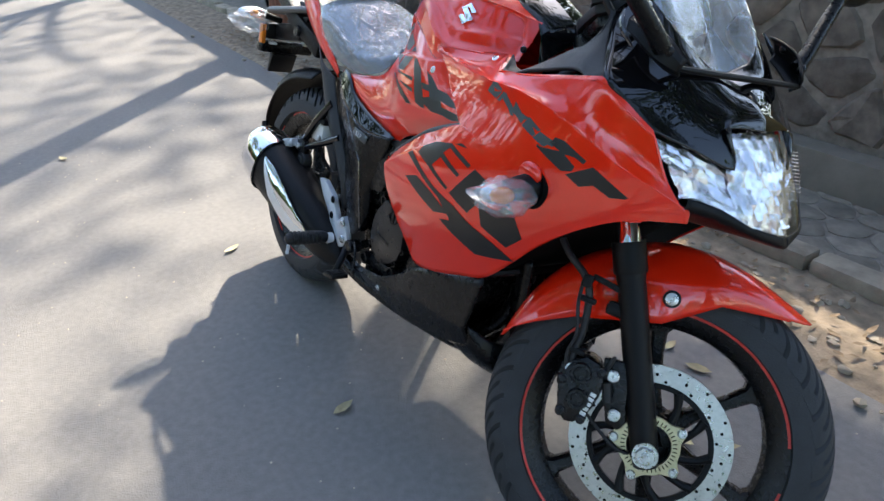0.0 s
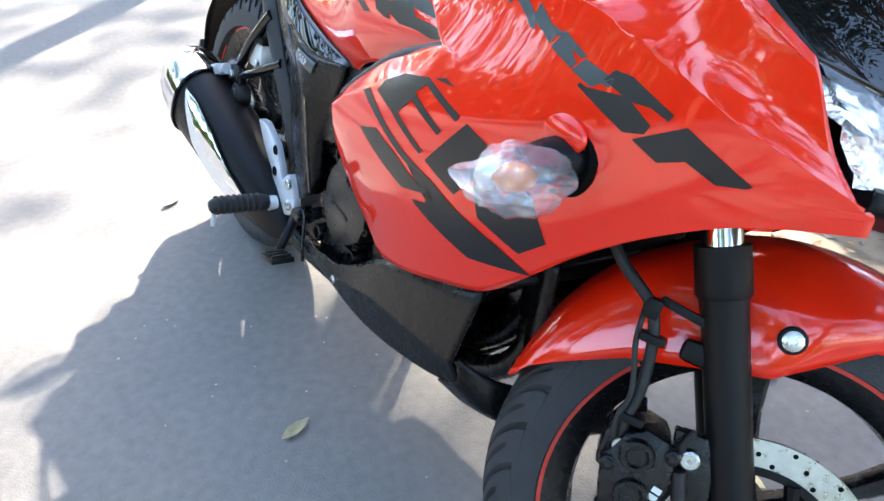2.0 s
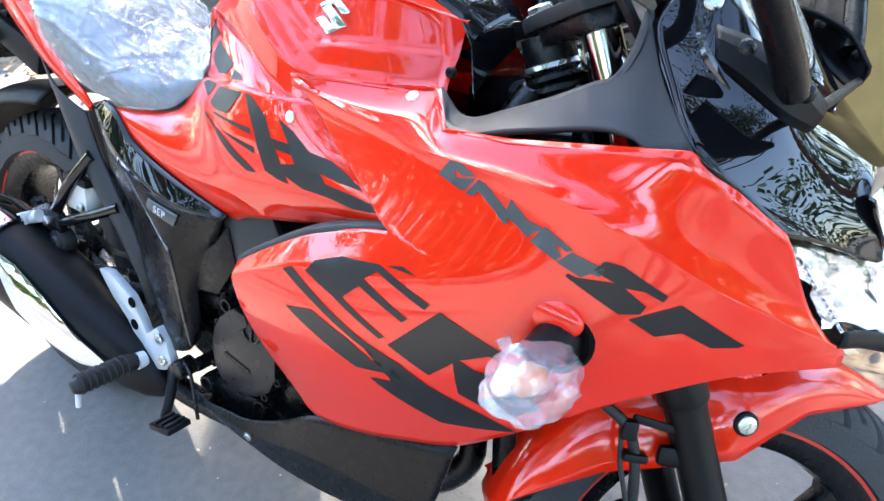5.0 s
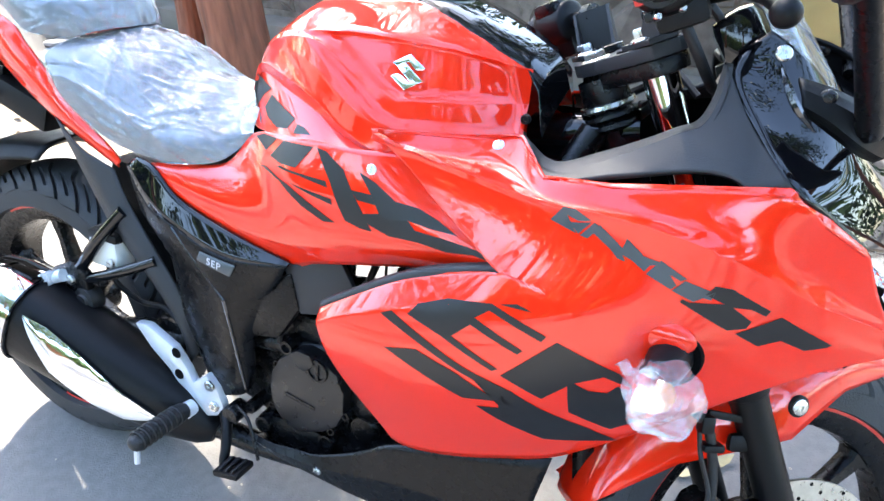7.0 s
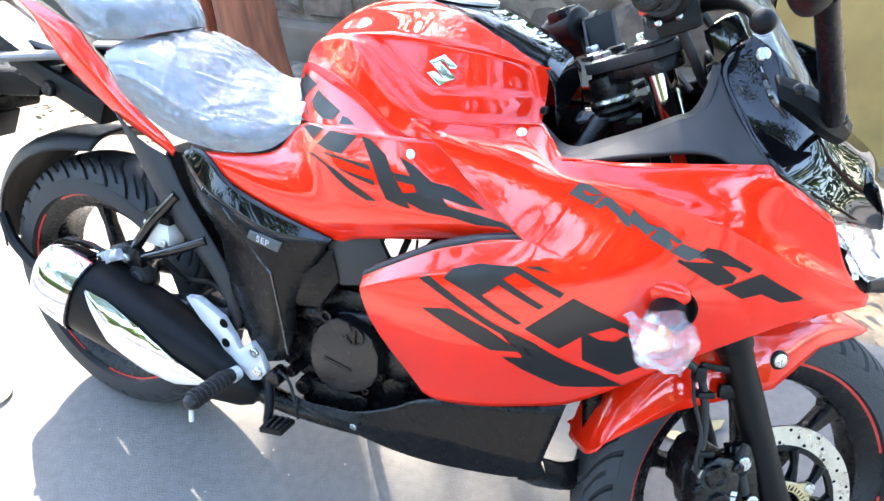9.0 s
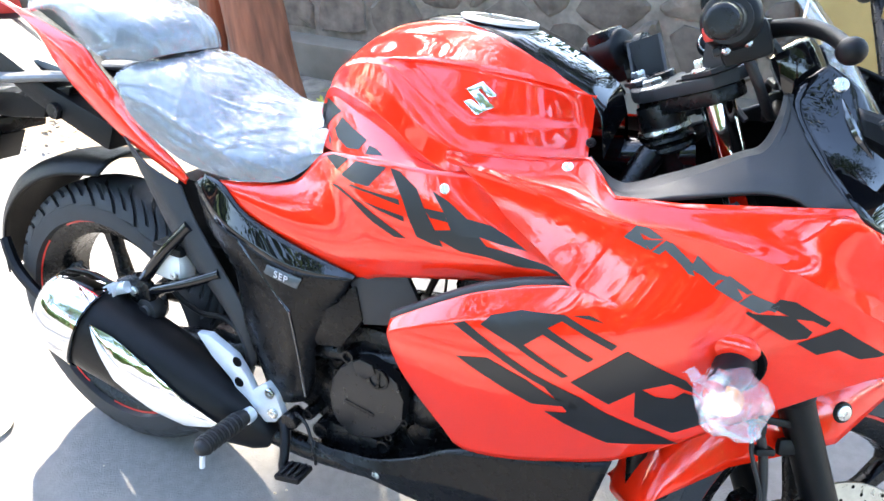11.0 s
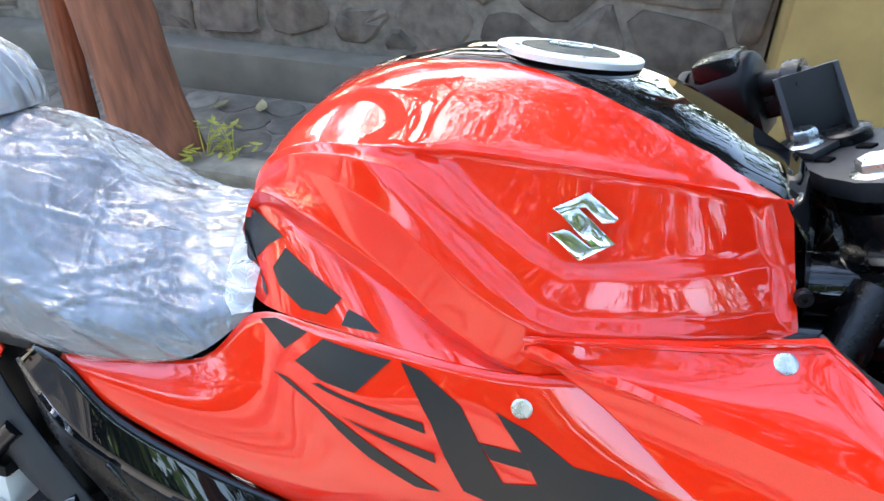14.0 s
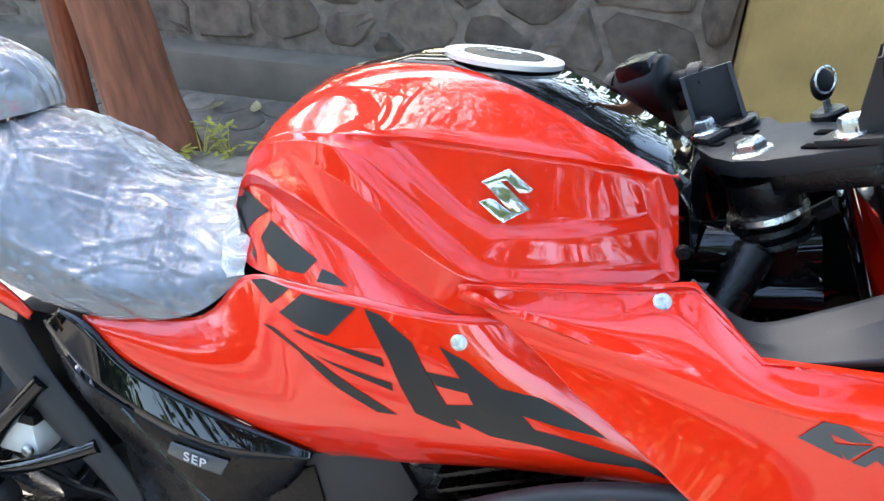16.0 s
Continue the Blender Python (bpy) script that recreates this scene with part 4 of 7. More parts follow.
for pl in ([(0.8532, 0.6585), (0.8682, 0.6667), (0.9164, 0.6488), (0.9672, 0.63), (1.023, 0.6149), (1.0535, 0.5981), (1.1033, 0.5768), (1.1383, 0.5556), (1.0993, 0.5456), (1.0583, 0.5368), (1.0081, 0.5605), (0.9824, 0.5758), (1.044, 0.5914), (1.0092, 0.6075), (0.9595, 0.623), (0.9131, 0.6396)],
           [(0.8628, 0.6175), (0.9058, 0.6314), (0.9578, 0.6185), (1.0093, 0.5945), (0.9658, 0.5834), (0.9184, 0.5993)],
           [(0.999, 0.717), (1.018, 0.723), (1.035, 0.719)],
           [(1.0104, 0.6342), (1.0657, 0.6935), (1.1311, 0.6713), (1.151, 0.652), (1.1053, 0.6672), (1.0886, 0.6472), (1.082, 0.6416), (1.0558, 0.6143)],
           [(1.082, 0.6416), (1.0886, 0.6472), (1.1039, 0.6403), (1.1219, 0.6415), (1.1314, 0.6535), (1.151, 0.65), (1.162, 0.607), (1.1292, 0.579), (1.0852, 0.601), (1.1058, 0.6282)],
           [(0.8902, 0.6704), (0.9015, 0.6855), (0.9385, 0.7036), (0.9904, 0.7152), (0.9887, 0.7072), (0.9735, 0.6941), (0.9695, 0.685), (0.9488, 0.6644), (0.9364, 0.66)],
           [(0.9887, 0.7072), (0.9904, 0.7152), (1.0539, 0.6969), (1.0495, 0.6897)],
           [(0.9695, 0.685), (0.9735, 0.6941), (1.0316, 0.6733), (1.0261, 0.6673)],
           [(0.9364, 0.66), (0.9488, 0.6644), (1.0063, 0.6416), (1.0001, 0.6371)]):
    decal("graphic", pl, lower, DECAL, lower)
for pl in ([(1.036, 0.817), (1.047, 0.833), (1.060, 0.834), (1.077, 0.826), (1.064, 0.823), (1.050, 0.8265), (1.043, 0.819), (1.056, 0.815), (1.064, 0.810)], [(1.055, 0.8195), (1.066, 0.8215), (1.077, 0.8245), (1.066, 0.810)], [(1.068, 0.809), (1.080, 0.825), (1.087, 0.822), (1.076, 0.808)],
           [(1.077, 0.817), (1.086, 0.824), (1.106, 0.810), (1.115, 0.794), (1.108, 0.795), (1.099, 0.803)], [(1.100, 0.812), (1.110, 0.807), (1.152, 0.799), (1.138, 0.795), (1.114, 0.800)], [(1.109, 0.801), (1.113, 0.817), (1.129, 0.805), (1.138, 0.795), (1.134, 0.788), (1.122, 0.796)],
           [(1.136, 0.786), (1.147, 0.802), (1.173, 0.788), (1.168, 0.785), (1.150, 0.7935), (1.147, 0.790), (1.165, 0.780), (1.161, 0.775)], [(1.162, 0.774), (1.172, 0.786), (1.200, 0.778), (1.198, 0.770), (1.186, 0.772), (1.178, 0.778), (1.174, 0.775), (1.183, 0.766)]):
    decal("graphic", pl, upper, GREYDECAL, upper)
for pl in ([(1.192, 0.775), (1.199, 0.785), (1.214, 0.784), (1.251, 0.765), (1.248, 0.759), (1.222, 0.770), (1.217, 0.765)], [(1.171, 0.764), (1.173, 0.767), (1.208, 0.755), (1.214, 0.768), (1.237, 0.752), (1.234, 0.744), (1.218, 0.740)],
           [(1.226, 0.737), (1.262, 0.759), (1.313, 0.729), (1.309, 0.726), (1.276, 0.743), (1.272, 0.736), (1.292, 0.724), (1.290, 0.722), (1.267, 0.733), (1.248, 0.725)]):
    decal("graphic", pl, upper, DECAL, upper)

# cockpit side cover: a folded arm that bridges an opening over the fairing's top edge
K0 = [(0.965, -0.150, 0.869), (0.983, -0.158, 0.859), (0.999, -0.165, 0.852), (1.019, -0.167, 0.852), (1.053, -0.165, 0.868), (1.090, -0.160, 0.886), (1.125, -0.155, 0.906), (1.143, -0.152, 0.916), (1.152, -0.146, 0.941), (1.154, -0.139, 0.970)]
K1 = [(0.967, -0.153, 0.869), (0.986, -0.169, 0.858), (1.002, -0.186, 0.848), (1.023, -0.190, 0.848), (1.059, -0.188, 0.864), (1.100, -0.183, 0.887), (1.131, -0.178, 0.906), (1.150, -0.174, 0.916), (1.159, -0.158, 0.940), (1.158, -0.141, 0.970)]
K2 = [(0.967, -0.154, 0.8685), (0.988, -0.176, 0.8575), (1.006, -0.196, 0.848), (1.032, -0.202, 0.849), (1.070, -0.201, 0.863), (1.108, -0.197, 0.878), (1.145, -0.194, 0.893), (1.172, -0.196, 0.900), (1.188, -0.190, 0.910), (1.194, -0.177, 0.923)]
K3 = [(0.967, -0.155, 0.868), (0.990, -0.181, 0.856), (1.010, -0.2045, 0.8455), (1.040, -0.210, 0.8485), (1.079, -0.213, 0.862), (1.114, -0.209, 0.870), (1.156, -0.207, 0.880), (1.189, -0.213, 0.882), (1.212, -0.218, 0.8745), (1.240, -0.2165, 0.8845)]
kb = loft(tight([K0, K1, K2, K3], (1,), 0.12), 6, 4)
kcover = part("cockpit_side_cover", kb.copy(), GREYPL, bike, "matte dark grey cockpit cover", 40, 0.006)
part("cockpit_side_cover", flipped(kb, CY), GREYPL, bike, "", 40, -0.006)

# Sheet added behind the left opening to keep it dark.
part("opening_shade", loft([[(1.03, 0.155, 0.862), (1.12, 0.160, 0.880), (1.22, 0.165, 0.895)], [(1.03, 0.165, 0.82), (1.12, 0.175, 0.82), (1.23, 0.165, 0.82)], [(1.03, 0.15, 0.74), (1.12, 0.16, 0.74), (1.23, 0.14, 0.75)]], 4, 4), SHADE_BLACK, bike, "black sheet added to darken the far cockpit opening", 40, 0.003)

# nose: black screen panel, clear screen, headlight
NY = 0.004
B0 = [(1.316, -0.176, 0.829), (1.28, -0.197, 0.856), (1.242, -0.2145, 0.884), (1.197, -0.1765, 0.9225), (1.160, -0.140, 0.967), (1.188, -0.118, 1.004)]
B1 = [(1.350, -0.122, 0.811), (1.325, -0.135, 0.842), (1.295, -0.143, 0.878), (1.264, -0.142, 0.915), (1.242, -0.132, 0.95), (1.228, -0.114, 0.98)]
B2 = [(1.386, -0.066, 0.793), (1.368, -0.078, 0.822), (1.343, -0.084, 0.853), (1.317, -0.084, 0.884), (1.290, -0.080, 0.912), (1.264, -0.07, 0.937)]
B2B = [(1.361, -0.077, 0.843), (1.358, -0.066, 0.852), (1.346, -0.052, 0.866), (1.322, -0.048, 0.888), (1.296, -0.044, 0.908), (1.266, -0.038, 0.922)]
B3 = [(1.372, NY, 0.846), (1.362, NY, 0.862), (1.346, NY, 0.876), (1.323, NY, 0.889), (1.297, NY, 0.899), (1.266, NY, 0.906)]
nb = loft([B0, B1, B2, B2B, B3], 6, 5)
nb = join(nb, flipped(nb, NY))
bmesh.ops.remove_doubles(nb, verts=nb.verts, dist=1e-4)
cowl = part("screen_panel", nb, GLOSS, bike, "gloss black front panel", 50, 0.004)
N0 = [(1.188, -0.118, 1.004), (1.228, -0.114, 0.98), (1.264, -0.07, 0.937), (1.266, NY, 0.906)]
N1 = [(1.166, -0.112, 1.036), (1.196, -0.108, 1.022), (1.212, -0.062, 0.998), (1.214, NY, 0.982)]
N2 = [(1.135, -0.095, 1.068), (1.148, -0.085, 1.070), (1.155, -0.052, 1.068), (1.155, NY, 1.064)]
wb_ = loft([N0, N1, N2], 6, 6)
wb_ = join(wb_, flipped(wb_, NY))
bmesh.ops.remove_doubles(wb_, verts=wb_.verts, dist=1e-4)
part("windshield", wb_, SMOKE, bike, "clear windshield still in film", 60)
H0 = [(1.317, -0.175, 0.827), (1.350, -0.122, 0.808), (1.384, -0.067, 0.791), (1.390, -0.050, 0.788)]
H1 = [(1.355, -0.158, 0.788), (1.382, -0.112, 0.774), (1.409, -0.067, 0.760), (1.413, -0.050, 0.756)]
H2 = [(1.378, -0.140, 0.750), (1.403, -0.10, 0.743), (1.427, -0.067, 0.729), (1.432, -0.050, 0.722)]
E0 = [(1.358, -0.078, 0.841), (1.364, -0.04, 0.842), (1.368, NY, 0.843)]
E1 = [(1.389, -0.070, 0.797), (1.405, -0.04, 0.795), (1.411, NY, 0.795)]
E2 = [(1.411, -0.067, 0.757), (1.430, -0.04, 0.755), (1.437, NY, 0.755)]
E3 = [(1.427, -0.067, 0.729), (1.445, -0.038, 0.720), (1.454, NY, 0.714)]
hb = join(loft([H0, H1, H2], 16, 8), loft([E0, E1, E2, E3], 16, 8))
hb = join(hb, flipped(hb, NY))
bmesh.ops.remove_doubles(hb, verts=hb.verts, dist=4e-4)
lamp = part("headlight", hb.copy(), LENS, bike, "clear faceted headlight in a black nose", 35)
lamp.visible_shadow = False
hb.free()
hr = join(loft([H0, H1, H2], 4, 5), loft([E0, E1, E2, E3], 5, 4))
hr = join(hr, flipped(hr, NY))
bmesh.ops.remove_doubles(hr, verts=hr.verts, dist=4e-4)
rh = random.Random(12)
for v in hr.verts:
    bowl = 0.020 * math.exp(-((abs(v.co.y) - 0.095) / 0.030) ** 2 - ((v.co.z - 0.768) / 0.022) ** 2)
    v.co += Vector((-0.013 - bowl + rh.uniform(-0.0035, 0.0035), rh.uniform(-0.002, 0.002), -0.002 + rh.uniform(-0.003, 0.003)))
part("reflector", hr, REFLECT, lamp, "silver faceted reflector", 1)
for sd in (-1, 1):
    for k in range(12):
        p = Vector((1.330, -0.165, 0.806)).lerp(Vector((1.372, -0.139, 0.752)), k / 11)
        part("lens_rib", box((p.x + 0.0005, NY + (p.y - NY) * -sd, p.z), (0.003, 0.018, 0.0022), 0.0008, Matrix.Rotation(radians(22 * -sd), 3, "Z")), REFLECT, lamp)
strap = part("plate_strap", tube([(1.292, -0.152, 0.913), (1.300, -0.085, 0.9115), (1.303, NY, 0.910), (1.305, 0.085, 0.909), (1.307, 0.165, 0.908)], [0.004, 0.005, 0.005, 0.005, 0.004], 8, 6), MATTE, bike, "thin dark front bracket strap")
J0 = H2[:2] + [(1.440, -0.052, 0.722), (1.454, NY, 0.714)]
J1 = [(1.376, -0.142, 0.733), (1.405, -0.10, 0.727), (1.436, -0.056, 0.712), (1.456, NY, 0.696)]
J2 = [(1.33, -0.12, 0.716), (1.36, -0.09, 0.711), (1.385, -0.05, 0.700), (1.40, NY, 0.69)]
J3 = [(1.20, -0.12, 0.69), (1.21, -0.09, 0.685), (1.22, -0.05, 0.68), (1.22, NY, 0.676)]
jb = loft([J0, J1, J2, J3], 5, 4)
jb = join(jb, flipped(jb, NY))
part("chin", jb, MATTE, bike, "matte black lip under the headlight", 50, 0.003)
# mirrors
for sd in (-1, 1):
    f = lambda p, s=sd: (p[0], NY + (p[1] - NY) * (-s), p[2])
    r0 = [(1.222, -0.168, 0.972), (1.252, -0.166, 0.966), (1.285, -0.158, 0.952), (1.312, -0.140, 0.925)]
    r1 = [(1.226, -0.180, 0.964), (1.252, -0.180, 0.957), (1.286, -0.176, 0.942), (1.312, -0.148, 0.917)]
    r2 = [(1.230, -0.184, 0.950), (1.254, -0.186, 0.941), (1.286, -0.180, 0.922), (1.309, -0.150, 0.908)]
    r3 = [(1.236, -0.168, 0.938), (1.258, -0.165, 0.925), (1.286, -0.155, 0.908), (1.303, -0.138, 0.900)]
    mb_ = loft([[f(p) for p in r] for r in (r0, r1, r2, r3)], 4, 2, True)
    base = part("mirror_base", mb_, MATTE, bike, "matte black mirror mount", 25, 0.004 * -sd)
    for q in ((1.249, -0.177, 0.959), (1.297, -0.166, 0.934)):
        part("mount_bolt", ball(f(q), (0.008, 0.005, 0.008), None, 2), CAST, base)
    part("mount_edge", tube([f((1.206, -0.172, 0.978)), f((1.216, -0.182, 0.962)), f((1.228, -0.186, 0.946)), f((1.246, -0.180, 0.928))], [0.001, 0.004, 0.004, 0.001], 6, 5), CHROMEBLK, base)
    part("mirror_arm", tube([f((1.288, -0.170, 0.934)), f((1.283, -0.190, 0.955)), f((1.268, -0.235, 0.998)), f((1.252, -0.285, 1.043)), f((1.246, -0.305, 1.062))], [0.013, 0.013, 0.012, 0.011, 0.011], 12, 6), SEMI, base)
    hd = ball(f((1.232, -0.352, 1.090)), (0.024, 0.085, 0.044))
    part("mirror_head", hd, MATTE, base, "matte black mirror shell")
    part("mirror_glass", box(f((1.209, -0.352, 1.092)), (0.004, 0.125, 0.06), 0.002), CHROME, base)
bolt_on("screen_bolt", cowl, 1.204, 0.985, 0.008)

# frame cover details
fc = [o for o in bike.children if o.name == "frame_cover"][0]
decal("badge", [(0.507, 0.617), (0.571, 0.610), (0.562, 0.591), (0.501, 0.602)], fc, GREYDECAL, fc, "small grey badge", 0.001, 0.02, 0.002)
sp = bpy.data.curves.new("badge_text", "FONT")
sp.body, sp.size, sp.extrude, sp.align_x, sp.align_y = "SEP", 0.0128, 0.0004, "CENTER", "CENTER"
sp.space_character = 1.15
tx = new("badge_text", sp)
tx.data.materials.append(ALU)
tx.parent = fc
tx.data.size *= 1.25
tx.matrix_local = Matrix.Translation((0.535, -0.1895, 0.6048)) @ Matrix.Rotation(radians(9), 4, "Y") @ Matrix.Rotation(radians(90), 4, "X")
part("edge_trim", tube([(0.447, -0.1785, 0.638), (0.495, -0.1815, 0.593), (0.548, -0.1875, 0.549)], 0.0022, 8, 4), CHROMEBLK, fc)
part("edge_trim", tube([(0.548, -0.1875, 0.549), (0.556, -0.184, 0.50), (0.563, -0.180, 0.45), (0.568, -0.172, 0.39)], 0.0028, 8, 4), CHROMEBLK, fc)
part("gusset", prism([(0.640, 0.622), (0.735, 0.655), (0.762, 0.610), (0.745, 0.575), (0.70, 0.56), (0.668, 0.552)], -0.165, -0.155, 0.003), GREYPL, bike, "matte grey infill plate")
part("gusset_fold", prism([(0.560, 0.545), (0.62, 0.592), (0.655, 0.615), (0.668, 0.56), (0.63, 0.50), (0.585, 0.49)], -0.168, -0.15, 0.004), SEMI, bike, "satin black frame infill")

# muffler
def oval_rings(cs, n=36):
    bm = bmesh.new()
    rings = []
    for i, (c, a, b) in enumerate(cs):
        p, q = Vector(cs[max(i - 1, 0)][0]), Vector(cs[min(i + 1, len(cs) - 1)][0])
        d = (q - p).normalized()
        s = d.cross(Vector((0, 0, 1))).normalized()
        u = s.cross(d)
        ring = []
        for j in range(n):
            t = 2 * math.pi * j / n
            cx, cz = math.cos(t), math.sin(t)
            ring.append(bm.verts.new(Vector(c) + s * a * (abs(cx) ** 0.8) * (1 if cx > 0 else -1) + u * b * (abs(cz) ** 0.8) * (1 if cz > 0 else -1)))
        rings.append(ring)
    for a, b in zip(rings, rings[1:]):
        for j in range(n):
            bm.faces.new((a[j], a[(j + 1) % n], b[(j + 1) % n], b[j]))
    return bm, rings


MF, MR = Vector((0.475, -0.165, 0.278)), Vector((0.085, -0.222, 0.434))
ax = lambda s: MF.lerp(MR, s)
mb, rg = oval_rings([(ax(-0.05), 0.02, 0.02), (ax(0.0), 0.032, 0.035), (ax(0.12), 0.045, 0.052), (ax(0.3), 0.056, 0.064), (ax(0.55), 0.062, 0.074), (ax(0.8), 0.064, 0.079), (ax(0.86), 0.064, 0.079)])
mb.faces.new(rg[0])
muffler = part("muffler", mb, MATTE, bike, "matte black muffler with chrome trim", 50)
eb, rg = oval_rings([(ax(0.84), 0.067, 0.082), (ax(0.87), 0.068, 0.083), (ax(0.97), 0.065, 0.080), (ax(1.05), 0.056, 0.071), (ax(1.07), 0.048, 0.063), (ax(1.06), 0.039, 0.054), (ax(1.0), 0.035, 0.046)])
eb.faces.new(rg[-1])
part("end_cap", eb, CHROME, muffler, "chrome muffler end cap", 50)
cb2, rg = oval_rings([(ax(0.835), 0.0665, 0.0815), (ax(0.838), 0.0695, 0.0845), (ax(0.846), 0.0695, 0.0845), (ax(0.849), 0.0665, 0.0815)])
part("clamp_band", cb2, GLOSS, muffler)
decal("heat_shield", [(0.192, 0.4501), (0.235, 0.434), (0.3, 0.3963), (0.36, 0.3533), (0.432, 0.307), (0.36, 0.3283), (0.3, 0.3533), (0.245, 0.3927)], muffler, CHROME, muffler, "chrome heat shield", 0.004, 0.012, 0.003)
decal("heat_shield", [(0.192, 0.4461), (0.243, 0.3905), (0.3, 0.3513), (0.36, 0.3263), (0.43, 0.305), (0.36, 0.2923), (0.3, 0.3063), (0.235, 0.357)], muffler, SATIN, muffler, "satin silver shield", 0.003, 0.012, 0.002)
part("header_pipe", tube([(0.47, -0.16, 0.28), (0.56, -0.13, 0.245), (0.72, -0.08, 0.22), (0.92, -0.04, 0.24), (1.0, -0.03, 0.32), (0.98, -0.02, 0.42)], 0.02, 12, 6), CAST, bike, "dark exhaust header pipe")

# swingarm, rear guard, rear brake
for y in (-0.105, 0.095):
    part("swingarm", tube([(0.50, y * 0.8, 0.40), (0.30, y, 0.365), (0.12, y, 0.325), (-0.03, y, 0.30)], [0.032, 0.03, 0.026, 0.022], 12, 5), CAST, bike, "black swingarm")
part("swingarm_bridge", box((0.36, CY, 0.39), (0.07, 0.2, 0.06), 0.015), CAST, bike)
part("rear_axle", lathe([(0, -0.125), (0.012, -0.125), (0.014, -0.115), (0.014, 0.115), (0, 0.12)], 16, (0, 0, 0.3)), STEEL, bike)
rd = lathe([(0.078, -0.078), (0.11, -0.078), (0.11, -0.074), (0.078, -0.074), (0.078, -0.078)], 72, (0, 0, 0.3))
part("rear_disc", rd, DISC, rear)
part("rear_caliper", box((0.085, -0.085, 0.355), (0.07, 0.05, 0.05), 0.012), CAST, bike)
G0 = [(0.02, -0.075, 0.63), (-0.10, -0.08, 0.607), (-0.20, -0.08, 0.555), (-0.275, -0.075, 0.48), (-0.315, -0.065, 0.40), (-0.325, -0.06, 0.325)]
G1 = [(0.03, -0.05, 0.655), (-0.11, -0.055, 0.635), (-0.225, -0.055, 0.58), (-0.305, -0.05, 0.495), (-0.345, -0.045, 0.41), (-0.355, -0.04, 0.325)]
G2 = [(0.03, 0, 0.662), (-0.112, 0, 0.642), (-0.23, 0, 0.586), (-0.312, 0, 0.50), (-0.352, 0, 0.41), (-0.362, 0, 0.325)]
gb = loft([G0, G1, G2], 6, 4)
gb = join(gb, flipped(gb, 0))
bmesh.ops.remove_doubles(gb, verts=gb.verts, dist=1e-4)
part("rear_mudguard", gb, MATTE, bike, "matte black rear mudguard", 60, 0.004)
part("mudguard_stay", tube([(-0.30, -0.07, 0.42), (-0.25, -0.085, 0.36), (-0.14, -0.10, 0.315), (-0.02, -0.11, 0.30)], [0.012, 0.013, 0.012, 0.010], 8, 5), MATTE, bike)
part("hugger", loft([[(0.17, -0.06, 0.585), (0.24, -0.06, 0.52), (0.285, -0.06, 0.44)], [(0.185, -0.02, 0.60), (0.26, -0.02, 0.53), (0.305, -0.02, 0.44)], [(0.185, 0.02, 0.60), (0.26, 0.02, 0.53), (0.305, 0.02, 0.44)], [(0.17, 0.06, 0.585), (0.24, 0.06, 0.52), (0.285, 0.06, 0.44)]], 5, 3), MATTE, bike, "black tyre hugger", 60, 0.004)
part("rear_shock", tube([(0.40, CY, 0.62), (0.36, CY, 0.42)], 0.02, 12, 2), CAST, bike)
for k in range(9):
    part("shock_spring", lathe([(0.030 + 0.005 * math.cos(a), 0.005 * math.sin(a)) for a in [j * 1.0472 for j in range(7)]], 20, (0.395 - 0.004 * k, CY, 0.60 - 0.02 * k), "Z"), CAST, bike)

# pillion foot hanger
hang = part("pillion_hanger", tube([(0.325, -0.155, 0.628), (0.27, -0.168, 0.565), (0.215, -0.172, 0.495), (0.175, -0.172, 0.47)], 0.0105, 10, 5), GLOSS, bike, "black tubular pillion hanger")
part("hanger_tube", tube([(0.385, -0.155, 0.556), (0.31, -0.168, 0.52), (0.235, -0.172, 0.488)], 0.0095, 10, 4), GLOSS, hang)
part("hanger_plate", prism([(0.165, 0.495), (0.215, 0.52), (0.245, 0.505), (0.248, 0.455), (0.215, 0.43), (0.185, 0.445)], -0.182, -0.165, 0.005), CAST, hang)
part("pillion_peg", tube([(0.205, -0.19, 0.495), (0.15, -0.197, 0.472), (0.092, -0.2, 0.449)], [0.011, 0.0105, 0.009], 10, 3), ALU, hang, "folded silver pillion peg")
for k in range(9):
    part("peg_rib", box((0.188 - 0.0105 * k, -0.197, 0.489 - 0.0042 * k), (0.003, 0.024, 0.022), 0.001), ALU, hang)
bolt("hanger_bolt", (0.212, -0.182, 0.486), 0.009, hang)
part("rubber_mount", lathe([(0, -0.19), (0.012, -0.19), (0.014, -0.186), (0.022, -0.184), (0.024, -0.178), (0.024, -0.16)], 20, (0.236, 0, 0.452)), RUBBER, hang)
res = part("brake_reservoir", box((0.272, -0.143, 0.541), (0.062, 0.04, 0.05), 0.008), WHITEPL, bike, "white brake fluid reservoir")
part("reservoir_cap", box((0.276, -0.143, 0.573), (0.066, 0.044, 0.016), 0.006), MATTE, res, "black cap")
bolt("reservoir_bolt", (0.292, -0.164, 0.53), 0.007, res)
part("brake_hose", tube([(0.25, -0.14, 0.52), (0.255, -0.13, 0.47), (0.30, -0.12, 0.44), (0.38, -0.14, 0.46), (0.44, -0.15, 0.43)], 0.005, 8, 5), MATTE, bike)

